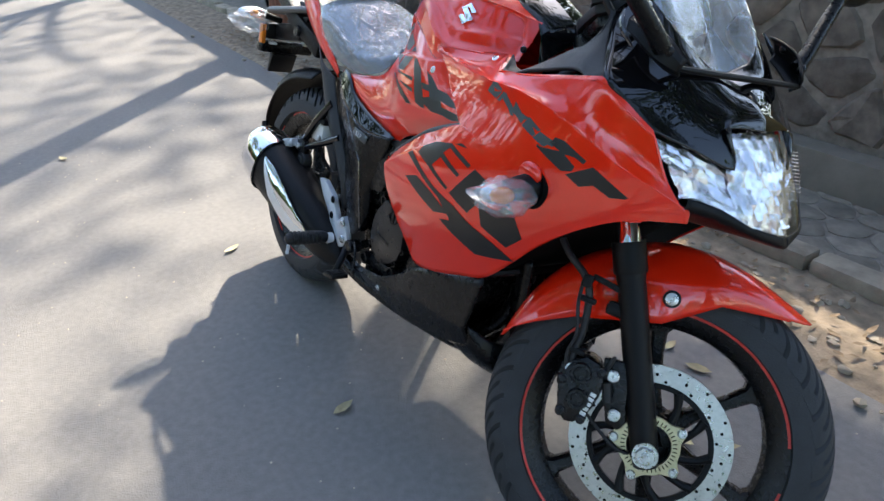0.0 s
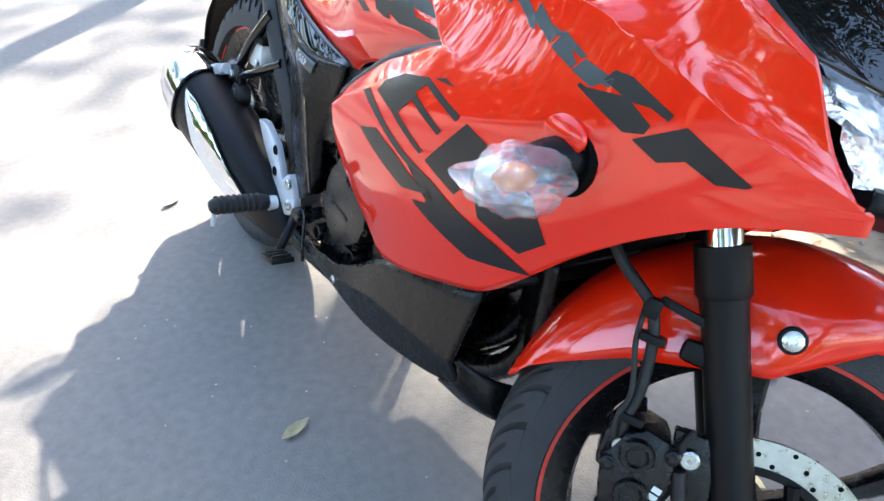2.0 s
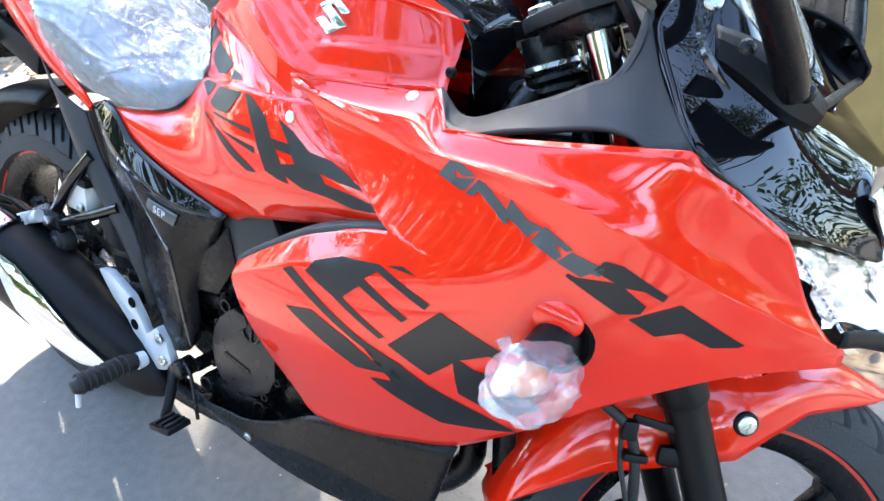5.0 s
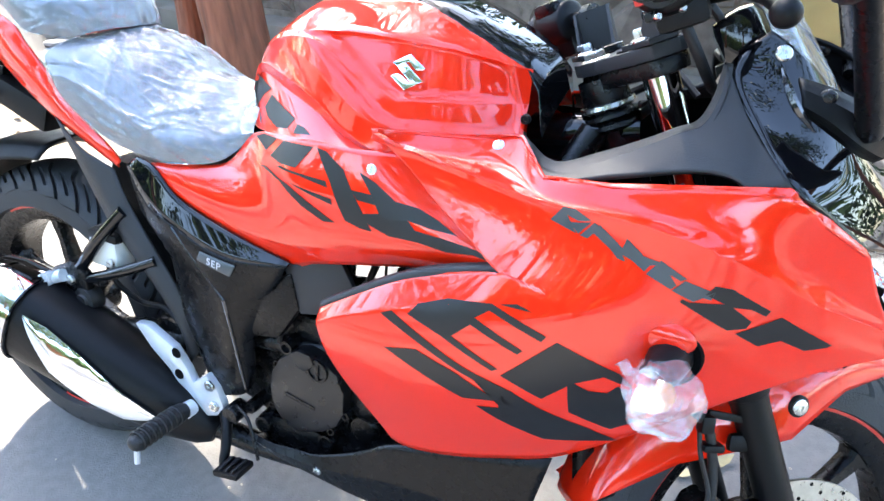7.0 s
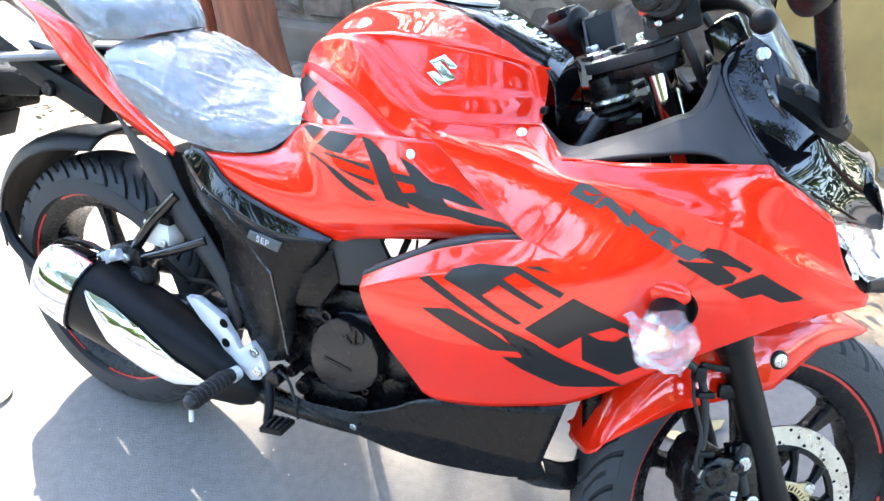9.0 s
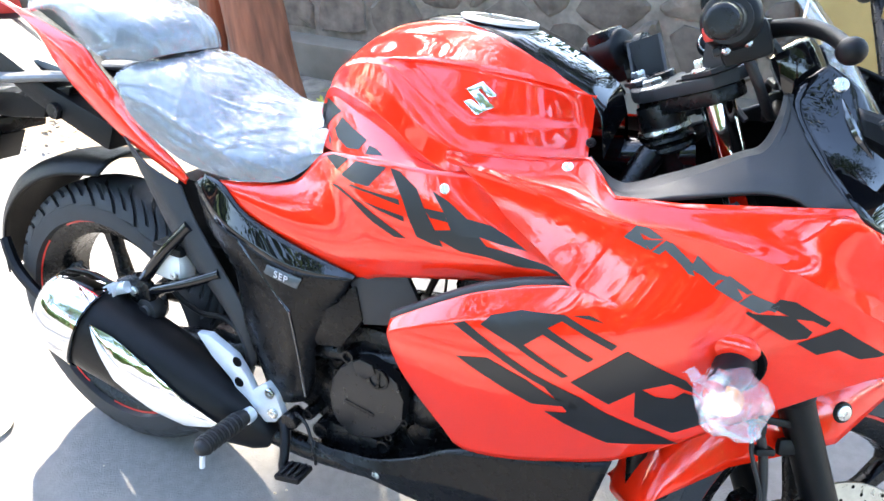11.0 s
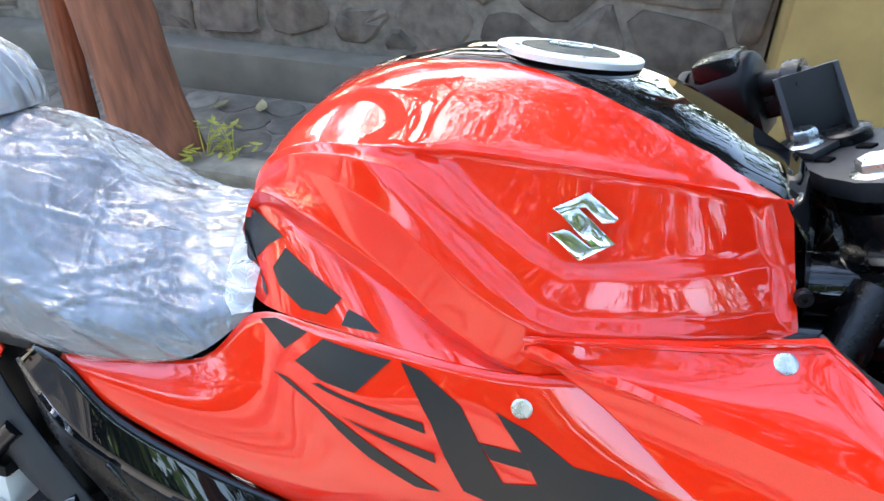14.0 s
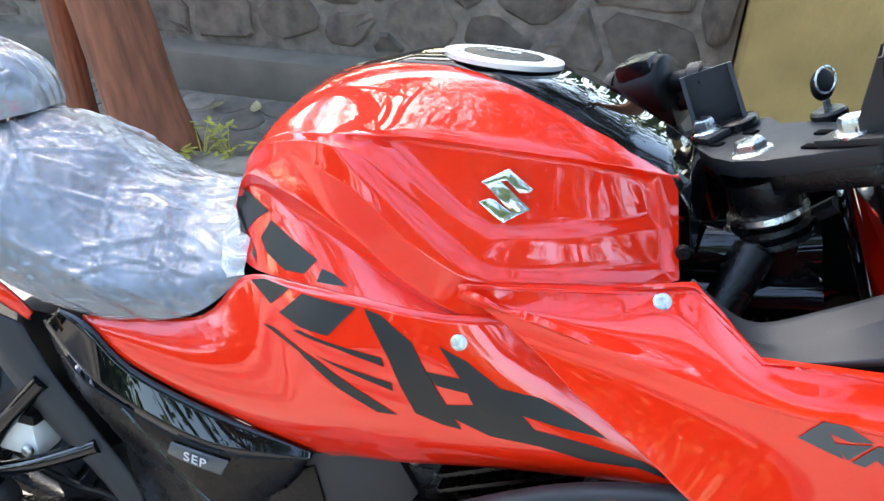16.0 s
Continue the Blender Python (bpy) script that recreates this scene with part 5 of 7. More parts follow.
# rider foot hanger and brake pedal
br = part("footrest_bracket", prism([(0.344, 0.441), (0.372, 0.445), (0.427, 0.420), (0.453, 0.386), (0.463, 0.365), (0.490, 0.390), (0.511, 0.372), (0.524, 0.338), (0.508, 0.316), (0.452, 0.294), (0.425, 0.298), (0.442, 0.332), (0.415, 0.372), (0.376, 0.403)], -0.178, -0.162, 0.004), ALU, bike, "silver painted footrest bracket")
# Black caps laid on the bracket; the holes' shade is painted.
for q in ((0.432, 0.412), (0.434, 0.372)):
    part("dark_hole_cap", lathe([(0, -0.1785), (0.007, -0.1785), (0.0085, -0.1795), (0.0095, -0.178)], 18, (q[0], 0, q[1])), SHADE_BLACK, br)
bolt("bracket_bolt", (0.500, -0.178, 0.374), 0.0095, br)
bolt("bracket_bolt", (0.506, -0.178, 0.336), 0.0095, br)
peg = part("footrest", tube([(0.463, -0.185, 0.322), (0.463, -0.20, 0.323)], 0.014, 12, 2), ALU, bike, "folding footrest with ribbed rubber")
part("peg_rubber", tube([(0.463, -0.200, 0.324), (0.461, -0.215, 0.326), (0.458, -0.26, 0.325), (0.455, -0.295, 0.323), (0.454, -0.305, 0.322)], [0.013, 0.0155, 0.0155, 0.0145, 0.007], 14, 4), RUBBER, peg, "black ribbed rubber")
for k in range(8):
    part("rubber_rib", lathe([(0.0155, -0.003), (0.0172, -0.0015), (0.0172, 0.0015), (0.0155, 0.003)], 16, (0.4605 - 0.0005 * k, -0.218 - 0.0105 * k, 0.3255)), RUBBER, peg)
part("peg_feeler", tube([(0.455, -0.295, 0.308), (0.455, -0.297, 0.285)], 0.0045, 8, 2), ALU, peg)
bolt("peg_pivot", (0.452, -0.178, 0.318), 0.011, peg)
part("brake_spring", tube([(0.43 + 0.0016 * k, -0.15 + 0.008 * math.cos(k * 1.2), 0.262 + 0.0008 * k + 0.008 * math.sin(k * 1.2)) for k in range(34)], 0.0016, 6, 2), STEEL, bike, "coiled steel return spring")
ped = part("brake_pedal", tube([(0.515, -0.165, 0.325), (0.535, -0.185, 0.31), (0.548, -0.205, 0.285), (0.552, -0.215, 0.268), (0.565, -0.222, 0.266)], [0.011, 0.009, 0.008, 0.008, 0.008], 10, 4), MATTE, bike, "black rear brake pedal")
part("pedal_pad", box((0.583, -0.228, 0.279), (0.048, 0.042, 0.010), 0.003, Matrix.Rotation(radians(-12), 3, "Y")), MATTE, ped, "ribbed pedal pad")
for k in range(3):
    part("pad_rib", box((0.570 + 0.013 * k, -0.228, 0.283 + 0.0028 * k), (0.004, 0.034, 0.006), 0.001), RUBBER, ped)
part("brake_switch", lathe([(0, -0.182), (0.014, -0.182), (0.016, -0.178), (0.016, -0.15)], 18, (0.538, 0, 0.330)), CAST, bike)
part("brake_pipe", tube([(0.545, -0.17, 0.345), (0.575, -0.18, 0.338), (0.596, -0.19, 0.30), (0.60, -0.19, 0.275)], 0.003, 8, 5), CAST, bike)

# engine
eng = part("engine", join(box((0.715, CY, 0.375), (0.30, 0.23, 0.13), 0.025), box((0.715, CY - 0.065, 0.475), (0.28, 0.10, 0.11), 0.02)), CAST, bike, "black engine with round side cover")
part("clutch_cover", prism([(0.609, 0.403), (0.613, 0.435), (0.627, 0.462), (0.648, 0.482), (0.675, 0.491), (0.708, 0.487), (0.732, 0.47), (0.745, 0.44), (0.745, 0.403), (0.732, 0.375), (0.705, 0.355), (0.675, 0.342), (0.648, 0.340), (0.625, 0.356), (0.613, 0.377)], -0.168, -0.12, 0.010), SLATE, eng, "satin dark grey clutch cover")
part("cover_ring", lathe([(0.014, -0.168), (0.0145, -0.1715), (0.018, -0.1715), (0.019, -0.168)], 28, (0.700, 0, 0.468)), CAST, eng)
part("cover_slot", box((0.700, -0.1695, 0.468), (0.006, 0.004, 0.034), 0.001), CAST, eng)
part("cover_lug", prism([(0.655, 0.485), (0.668, 0.495), (0.69, 0.492), (0.697, 0.478), (0.68, 0.462), (0.662, 0.468)], -0.1735, -0.165, 0.003), SLATE, eng)
part("writing_bar", box((0.668, -0.1688, 0.402), (0.055, 0.0015, 0.006), 0.0004, Matrix.Rotation(radians(10), 3, "Y")), CAST, eng)
for q, r in (((0.590, 0.322), 0.016), ((0.565, 0.345), 0.011), ((0.710, 0.336), 0.015), ((0.640, 0.484), 0.012), ((0.61, 0.37), 0.006), ((0.745, 0.40), 0.007), ((0.72, 0.362), 0.007), ((0.622, 0.45), 0.006)):
    b_ = part("engine_plug", lathe([(0, -0.158), (r * 0.6, -0.158), (r * 0.65, -0.164), (r * 0.9, -0.164), (r, -0.158), (r, -0.12)], 20, (q[0], 0, q[1])), CAST, eng)
part("engine_cover_small", lathe([(0, -0.15), (0.026, -0.15), (0.032, -0.145), (0.034, -0.11)], 28, (0.772, 0, 0.42)), CAST, eng)
part("engine_cover_small", lathe([(0, -0.146), (0.02, -0.146), (0.026, -0.141), (0.028, -0.11)], 24, (0.765, 0, 0.372)), CAST, eng)
for k in range(9):
    part("cooling_fin", box((0.835, CY, 0.46 + 0.02 * k), (0.15, 0.19, 0.006), 0.002, Matrix.Rotation(radians(-25), 3, "Y")), CAST, eng)
part("cylinder", box((0.873, CY, 0.54), (0.11, 0.15, 0.24), 0.02, Matrix.Rotation(radians(-25), 3, "Y")), CAST, eng)
for y in (-0.13, 0.09):
    part("frame_rail", tube([(1.02, y * 0.4, 0.86), (0.95, y, 0.70), (0.89, y, 0.58), (0.78, y, 0.50), (0.62, y, 0.47), (0.52, y, 0.45), (0.50, y, 0.36)], 0.018, 10, 5), CAST, bike, "black frame tube")
part("down_tube", tube([(1.06, CY, 0.80), (1.02, CY, 0.58), (0.97, CY, 0.36), (0.90, CY, 0.27)], 0.018, 10, 5), CAST, bike)
part("oil_cooler", box((1.045, CY, 0.56), (0.03, 0.2, 0.13), 0.006), MATTE, bike, "black oil cooler")
# Black block added to stand for the shade under the front fairing.
part("cowl_shade_block", prism([(0.98, 0.50), (1.06, 0.50), (1.12, 0.56), (1.19, 0.63), (1.20, 0.69), (1.05, 0.72), (0.98, 0.66)], -0.16, 0.12, 0.01), SHADE_BLACK, bike, "black block added to darken the space under the fairing")
part("air_box", box((0.80, CY, 0.745), (0.36, 0.24, 0.13), 0.03), MATTE, bike)
part("battery_box", box((0.40, CY, 0.64), (0.26, 0.22, 0.12), 0.02), MATTE, bike)
for k in range(3):
    part("cable", tube([(0.60, -0.13, 0.60 + 0.006 * k), (0.63, -0.145, 0.535), (0.62, -0.15, 0.49), (0.60 + 0.01 * k, -0.13, 0.46)], 0.004, 7, 5), RUBBER, bike)
part("stand", tube([(0.52, 0.11, 0.30), (0.50, 0.17, 0.16), (0.47, 0.245, 0.075)], [0.013, 0.012, 0.011], 10, 4), CAST, bike, "black side stand")
part("stand_foot", box((0.465, 0.252, 0.066), (0.07, 0.05, 0.008), 0.003, Matrix.Rotation(radians(13), 3, "X")), CAST, bike)

part("pivot_plate", prism([(0.50, 0.33), (0.56, 0.31), (0.63, 0.34), (0.645, 0.48), (0.66, 0.60), (0.56, 0.60), (0.49, 0.48)], -0.115, -0.10, 0.004), CAST, bike, "black frame pivot plate")

# Dark block added to keep the belly pan's inside black.
part("sump", box((0.70, CY, 0.305), (0.24, 0.27, 0.07), 0.02), CAST, bike, "black engine sump")

# belly pan
P0 = [(0.575, -0.175, 0.312), (0.616, -0.18, 0.311), (0.66, -0.183, 0.320), (0.712, -0.187, 0.332), (0.78, -0.19, 0.368), (0.835, -0.194, 0.408), (0.90, -0.198, 0.434), (0.985, -0.2, 0.462), (1.066, -0.2, 0.489)]
P1 = [(0.574, -0.18, 0.306), (0.615, -0.186, 0.303), (0.66, -0.19, 0.307), (0.715, -0.194, 0.315), (0.78, -0.199, 0.332), (0.84, -0.204, 0.351), (0.905, -0.207, 0.362), (0.98, -0.208, 0.37), (1.045, -0.206, 0.378)]
P2 = [(0.573, -0.172, 0.296), (0.615, -0.178, 0.288), (0.66, -0.182, 0.286), (0.715, -0.186, 0.286), (0.785, -0.19, 0.286), (0.854, -0.193, 0.293), (0.92, -0.195, 0.306), (1.0, -0.196, 0.327), (1.054, -0.192, 0.347)]
P3 = [(0.60, -0.08, 0.265), (0.64, -0.08, 0.25), (0.68, -0.08, 0.24), (0.72, -0.08, 0.232), (0.77, -0.08, 0.226), (0.81, -0.08, 0.225), (0.85, -0.08, 0.228), (0.88, -0.08, 0.234), (0.90, -0.08, 0.240)]
P4 = [(0.60, CY, 0.262), (0.64, CY, 0.246), (0.68, CY, 0.235), (0.72, CY, 0.227), (0.77, CY, 0.22), (0.81, CY, 0.22), (0.85, CY, 0.223), (0.88, CY, 0.228), (0.90, CY, 0.232)]
P2C = [(x - (0.05 if k > 5 else 0.0), y + 0.035, z - 0.018) for k, (x, y, z) in enumerate(P2)]
pb = join(loft(tight([P0, P1, P2], (1,), 0.10), 5, 5, True), loft([P2, P2C, P3, P4], 5, 4, True))
pb = join(pb, flipped(pb, CY))
bmesh.ops.remove_doubles(pb, verts=pb.verts, dist=1e-4)
pan = part("belly_pan", pb, SEMI, bike, "matte black belly pan", 25, 0.004)
bolt_on("pan_bolt", pan, 0.715, 0.305, 0.007)
part("pan_front_lip", loft([[(1.046, -0.198, 0.385), (1.075, -0.165, 0.365), (1.098, -0.10, 0.345), (1.106, CY, 0.338), (1.098, 0.06, 0.345), (1.075, 0.125, 0.365), (1.046, 0.158, 0.385)],
                              [(1.052, -0.196, 0.350), (1.085, -0.165, 0.318), (1.108, -0.10, 0.290), (1.116, CY, 0.280), (1.108, 0.06, 0.290), (1.085, 0.125, 0.318), (1.052, 0.156, 0.350)],
                              [(1.010, -0.190, 0.322), (1.045, -0.155, 0.292), (1.070, -0.10, 0.268), (1.078, CY, 0.260), (1.070, 0.06, 0.268), (1.045, 0.115, 0.292), (1.010, 0.150, 0.322)]], 6, 4), SEMI, pan, "gloss black front lip", 40, 0.004)
for y in (-0.128, 0.088):
    part("pan_strut", loft([[(1.066, y, 0.53), (1.078, y, 0.44), (1.092, y, 0.345)], [(1.098, y + 0.006, 0.53), (1.104, y + 0.006, 0.44), (1.110, y + 0.006, 0.330)]], 5, 2), SEMI, pan, "", 40, 0.006)
part("pan_cross_bar", tube([(1.050, -0.195, 0.492), (1.075, -0.10, 0.500), (1.080, CY, 0.502), (1.075, 0.06, 0.500), (1.050, 0.155, 0.492)], 0.008, 8, 4), MATTE, pan)

# front brake
db = bmesh.new()
lathe([(0.101, -0.0775), (0.133, -0.0775), (0.1335, -0.075), (0.133, -0.0725), (0.101, -0.0725), (0.1005, -0.075), (0.101, -0.0775)], 96, (1.34, 0, 0.296), "Y", (0, 360), db)
disc = part("brake_disc", db, DISC, front, "drilled steel brake disc", 40)
# Black dots laid on the steel stand for the dark of drilled holes.
for k in range(45):
    a, r = radians(8 * k), (0.107, 0.117, 0.127)[k % 3]
    part("dark_hole_dot", lathe([(0, -0.0779), (0.0026, -0.0779), (0.0029, -0.0774)], 10, (1.34 + r * math.cos(a), 0, 0.296 + r * math.sin(a))), SHADE_BLACK, front)
car = bmesh.new()
lathe([(0.034, -0.083), (0.05, -0.083), (0.052, -0.078), (0.05, -0.073), (0.034, -0.073)], 48, (1.34, 0, 0.296), "Y", (0, 360), car)
lathe([(0.094, -0.079), (0.103, -0.079), (0.103, -0.072), (0.094, -0.072), (0.094, -0.079)], 72, (1.34, 0, 0.296), "Y", (0, 360), car)
carrier = part("disc_carrier", car, MATTE, front, "black petal disc carrier")
for k in range(10):
    a = radians(36 * k)
    part("carrier_arm", tube([(1.34 + r * math.cos(a + dr), -0.076, 0.296 + r * math.sin(a + dr)) for r, dr in ((0.048, -0.12), (0.075, 0.02), (0.098, 0.16))], [0.009, 0.006, 0.009], 8, 3), MATTE, front)
star = bmesh.new()
star_r = lambda a: 0.0505 + 0.0155 * max(0.0, math.cos(2.5 * (a - radians(45)))** 2) ** 3
loops = []
for y_, cut, fix in ((-0.0875, 0.0, 0.0), (-0.0915, 0.0, 0.0), (-0.0925, 0.001, 0.0), (-0.0925, 0.0, 0.0365), (-0.0915, 0.0, 0.0355), (-0.0875, 0.0, 0.0355)):
    loops.append([star.verts.new((1.34 + (fix or star_r(q * 0.0628319) - cut) * math.cos(q * 0.0628319), y_, 0.296 + (fix or star_r(q * 0.0628319) - cut) * math.sin(q * 0.0628319))) for q in range(100)])
for a, b in zip(loops, loops[1:] + loops[:1]):
    for q in range(100):
        star.faces.new((a[q], a[(q + 1) % 100], b[(q + 1) % 100], b[q]))
part("sensor_ring", star, GOLD, front, "pale gold star-shaped sensor ring with slots")
# Black bars laid on the ring stand for the dark of its slots.
for k in range(40):
    a = radians(9 * k)
    part("dark_slot_bar", box((1.34 + 0.042 * math.cos(a), -0.0922, 0.296 + 0.042 * math.sin(a)), (0.007, 0.0016, 0.0018), 0.0, Matrix.Rotation(-a, 3, "Y")), SHADE_BLACK, front)
for k in range(5):
    a = radians(72 * k + 45)
    bolt("disc_bolt", (1.34 + 0.058 * math.cos(a), -0.0922, 0.296 + 0.058 * math.sin(a)), 0.0080, front)
part("front_axle", lathe([(0, -0.133), (0.007, -0.133), (0.0075, -0.128), (0.015, -0.128), (0.017, -0.124), (0.017, -0.09), (0, -0.09)], 6, (1.338, 0, 0.285)), STEEL, bike, "zinc axle nut", 20, 0, STEER)
part("axle_washer", lathe([(0, -0.1215), (0.021, -0.1215), (0.021, -0.115)], 24, (1.338, 0, 0.285)), STEEL, bike, "", 30, 0, STEER)
cal = part("brake_caliper", prism([(1.222, 0.408), (1.258, 0.412), (1.272, 0.39), (1.282, 0.345), (1.292, 0.318), (1.284, 0.302), (1.262, 0.305), (1.248, 0.335), (1.236, 0.36)], -0.108, -0.090, 0.004), CAST, bike, "black cast brake caliper", 40, 0, STEER)
part("caliper_body", prism([(1.166, 0.362), (1.176, 0.388), (1.196, 0.402), (1.220, 0.398), (1.235, 0.375), (1.238, 0.345), (1.230, 0.312), (1.214, 0.288), (1.196, 0.284), (1.178, 0.305), (1.168, 0.335)], -0.128, -0.056, 0.010), CAST, cal)
part("caliper_bridge", prism([(1.160, 0.372), (1.172, 0.40), (1.192, 0.412), (1.186, 0.390), (1.176, 0.366), (1.172, 0.33), (1.162, 0.335)], -0.100, -0.05, 0.005), CAST, cal)
for q in ((1.196, 0.372), (1.206, 0.330)):
    part("piston_cap", lathe([(0, -0.131), (0.010, -0.131), (0.012, -0.134), (0.0165, -0.134), (0.0185, -0.13), (0.0185, -0.11)], 24, (q[0], 0, q[1])), CAST, cal)
for q in ((1.172, 0.352), (1.186, 0.300), (1.222, 0.300), (1.228, 0.385)):
    part("caliper_boss", lathe([(0, -0.133), (0.005, -0.133), (0.006, -0.131), (0.008, -0.13), (0.009, -0.11)], 14, (q[0], 0, q[1])), CAST, cal)
part("bleed_nipple", tube([(1.232, -0.115, 0.392), (1.236, -0.118, 0.408), (1.238, -0.119, 0.418)], [0.005, 0.004, 0.003], 8, 2), RUBBER, cal)
part("slide_boot", tube([(1.240, -0.118, 0.372), (1.252, -0.118, 0.342)], 0.008, 10, 2), RUBBER, cal)
for k in range(5):
    part("logo_bar", box((1.2225 + 0.0012 * k, -0.1285, 0.311 + 0.0088 * k), (0.0062, 0.0012, 0.0095), 0.0, Matrix.Rotation(radians(-82), 3, "Y")), WHITEPL, cal)
bolt("caliper_bolt", (1.246, -0.112, 0.385), 0.0105, cal)
bolt("caliper_bolt", (1.270, -0.112, 0.325), 0.0105, cal)
hose = part("brake_hose", tube([(1.06, -0.09, 0.60), (1.104, -0.108, 0.552), (1.147, -0.112, 0.522), (1.164, -0.112, 0.491), (1.174, -0.113, 0.436), (1.172, -0.115, 0.40), (1.176, -0.113, 0.378)], 0.0062, 10, 6), RUBBER, bike, "black rubber brake hose with clamps", 40, 0, STEER)
part("sensor_wire", tube([(1.145, -0.108, 0.525), (1.150, -0.114, 0.48), (1.166, -0.12, 0.43), (1.165, -0.12, 0.385), (1.20, -0.11, 0.33), (1.28, -0.10, 0.275), (1.315, -0.095, 0.27)], 0.003, 8, 6), RUBBER, hose)
for q, sz in (((1.152, -0.112, 0.517), (0.018, 0.016, 0.022)), ((1.164, -0.112, 0.488), (0.028, 0.02, 0.010)), ((1.176, -0.114, 0.402), (0.030, 0.02, 0.010))):
    part("hose_clamp", box(q, sz, 0.004), MATTE, hose)
part("hose_stay", box((1.182, -0.104, 0.524), (0.05, 0.006, 0.010), 0.003, Matrix.Rotation(radians(8), 3, "Y")), MATTE, hose)
part("banjo", lathe([(0, -0.125), (0.009, -0.125), (0.009, -0.105)], 12, (1.178, 0, 0.372)), STEEL, hose)
part("guard_bracket", box((1.212, -0.098, 0.488), (0.034, 0.012, 0.024), 0.008), MATTE, mudguard)
part("screw_washer", lathe([(0.004, -0.0985), (0.013, -0.0985), (0.0145, -0.097), (0.0145, -0.075)], 24, (1.287, 0, 0.537)), MATTE, mudguard)
bolt("guard_screw", (1.287, -0.0985, 0.537), 0.0105, mudguard, h=0.003)

# steering head and bars, built square to the raked steering axis
YK = STEER @ Matrix.Translation((1.005, CY, 0.938)) @ Matrix.Rotation(radians(-25), 4, "Y")
zl = lambda r, h0, h1, c, n=20: lathe([(0, h1), (r * 0.85, h1), (r, h1 - 0.002), (r, h0)], n, c, "Z")


def plate(poly, z0, z1, bev=0.003):
    """A flat plate: outline in x, y and thickness in z."""
    b = prism(poly, z0, z1, bev)
    for v in b.verts:
        v.co = Vector((v.co.x, v.co.z, v.co.y))
    return b


yk = part("top_yoke", plate([(-0.035, -0.03), (-0.02, -0.065), (0.0, -0.105), (0.03, -0.112), (0.058, -0.095), (0.06, -0.055), (0.045, -0.03), (0.048, 0.0), (0.045, 0.03), (0.06, 0.055), (0.058, 0.095), (0.03, 0.112), (0.0, 0.105), (-0.02, 0.065), (-0.035, 0.03), (-0.04, 0.0)], -0.014, 0.002, 0.003), GREYPL, bike, "dark grey cast top yoke", 30, 0, YK)
part("yoke_skirt", plate([(-0.03, -0.028), (-0.015, -0.062), (0.002, -0.098), (0.03, -0.106), (0.05, -0.09), (0.04, 0.0), (0.05, 0.09), (0.03, 0.106), (0.002, 0.098), (-0.015, 0.062), (-0.03, 0.028)], -0.034, -0.014, 0.006), CAST, yk)
part("stem_nut", zl(0.0135, 0.002, 0.012, (-0.018, 0, 0), 6), STEEL, yk, "steel stem nut")
part("stem_washer", zl(0.018, 0.001, 0.004, (-0.018, 0, 0), 28), STEEL, yk)
part("stem", lathe([(0.028, -0.02), (0.03, -0.05), (0.026, -0.06), (0.026, -0.20), (0.03, -0.21)], 24, (-0.018, 0, 0), "Z"), CAST, yk)
for k in range(3):
    part("stem_ring", lathe([(0.026, -0.052 - 0.012 * k), (0.033, -0.050 - 0.012 * k), (0.034, -0.055 - 0.012 * k), (0.026, -0.060 - 0.012 * k)], 24, (-0.018, 0, 0), "Z"), STEEL if k == 0 else CAST, yk)
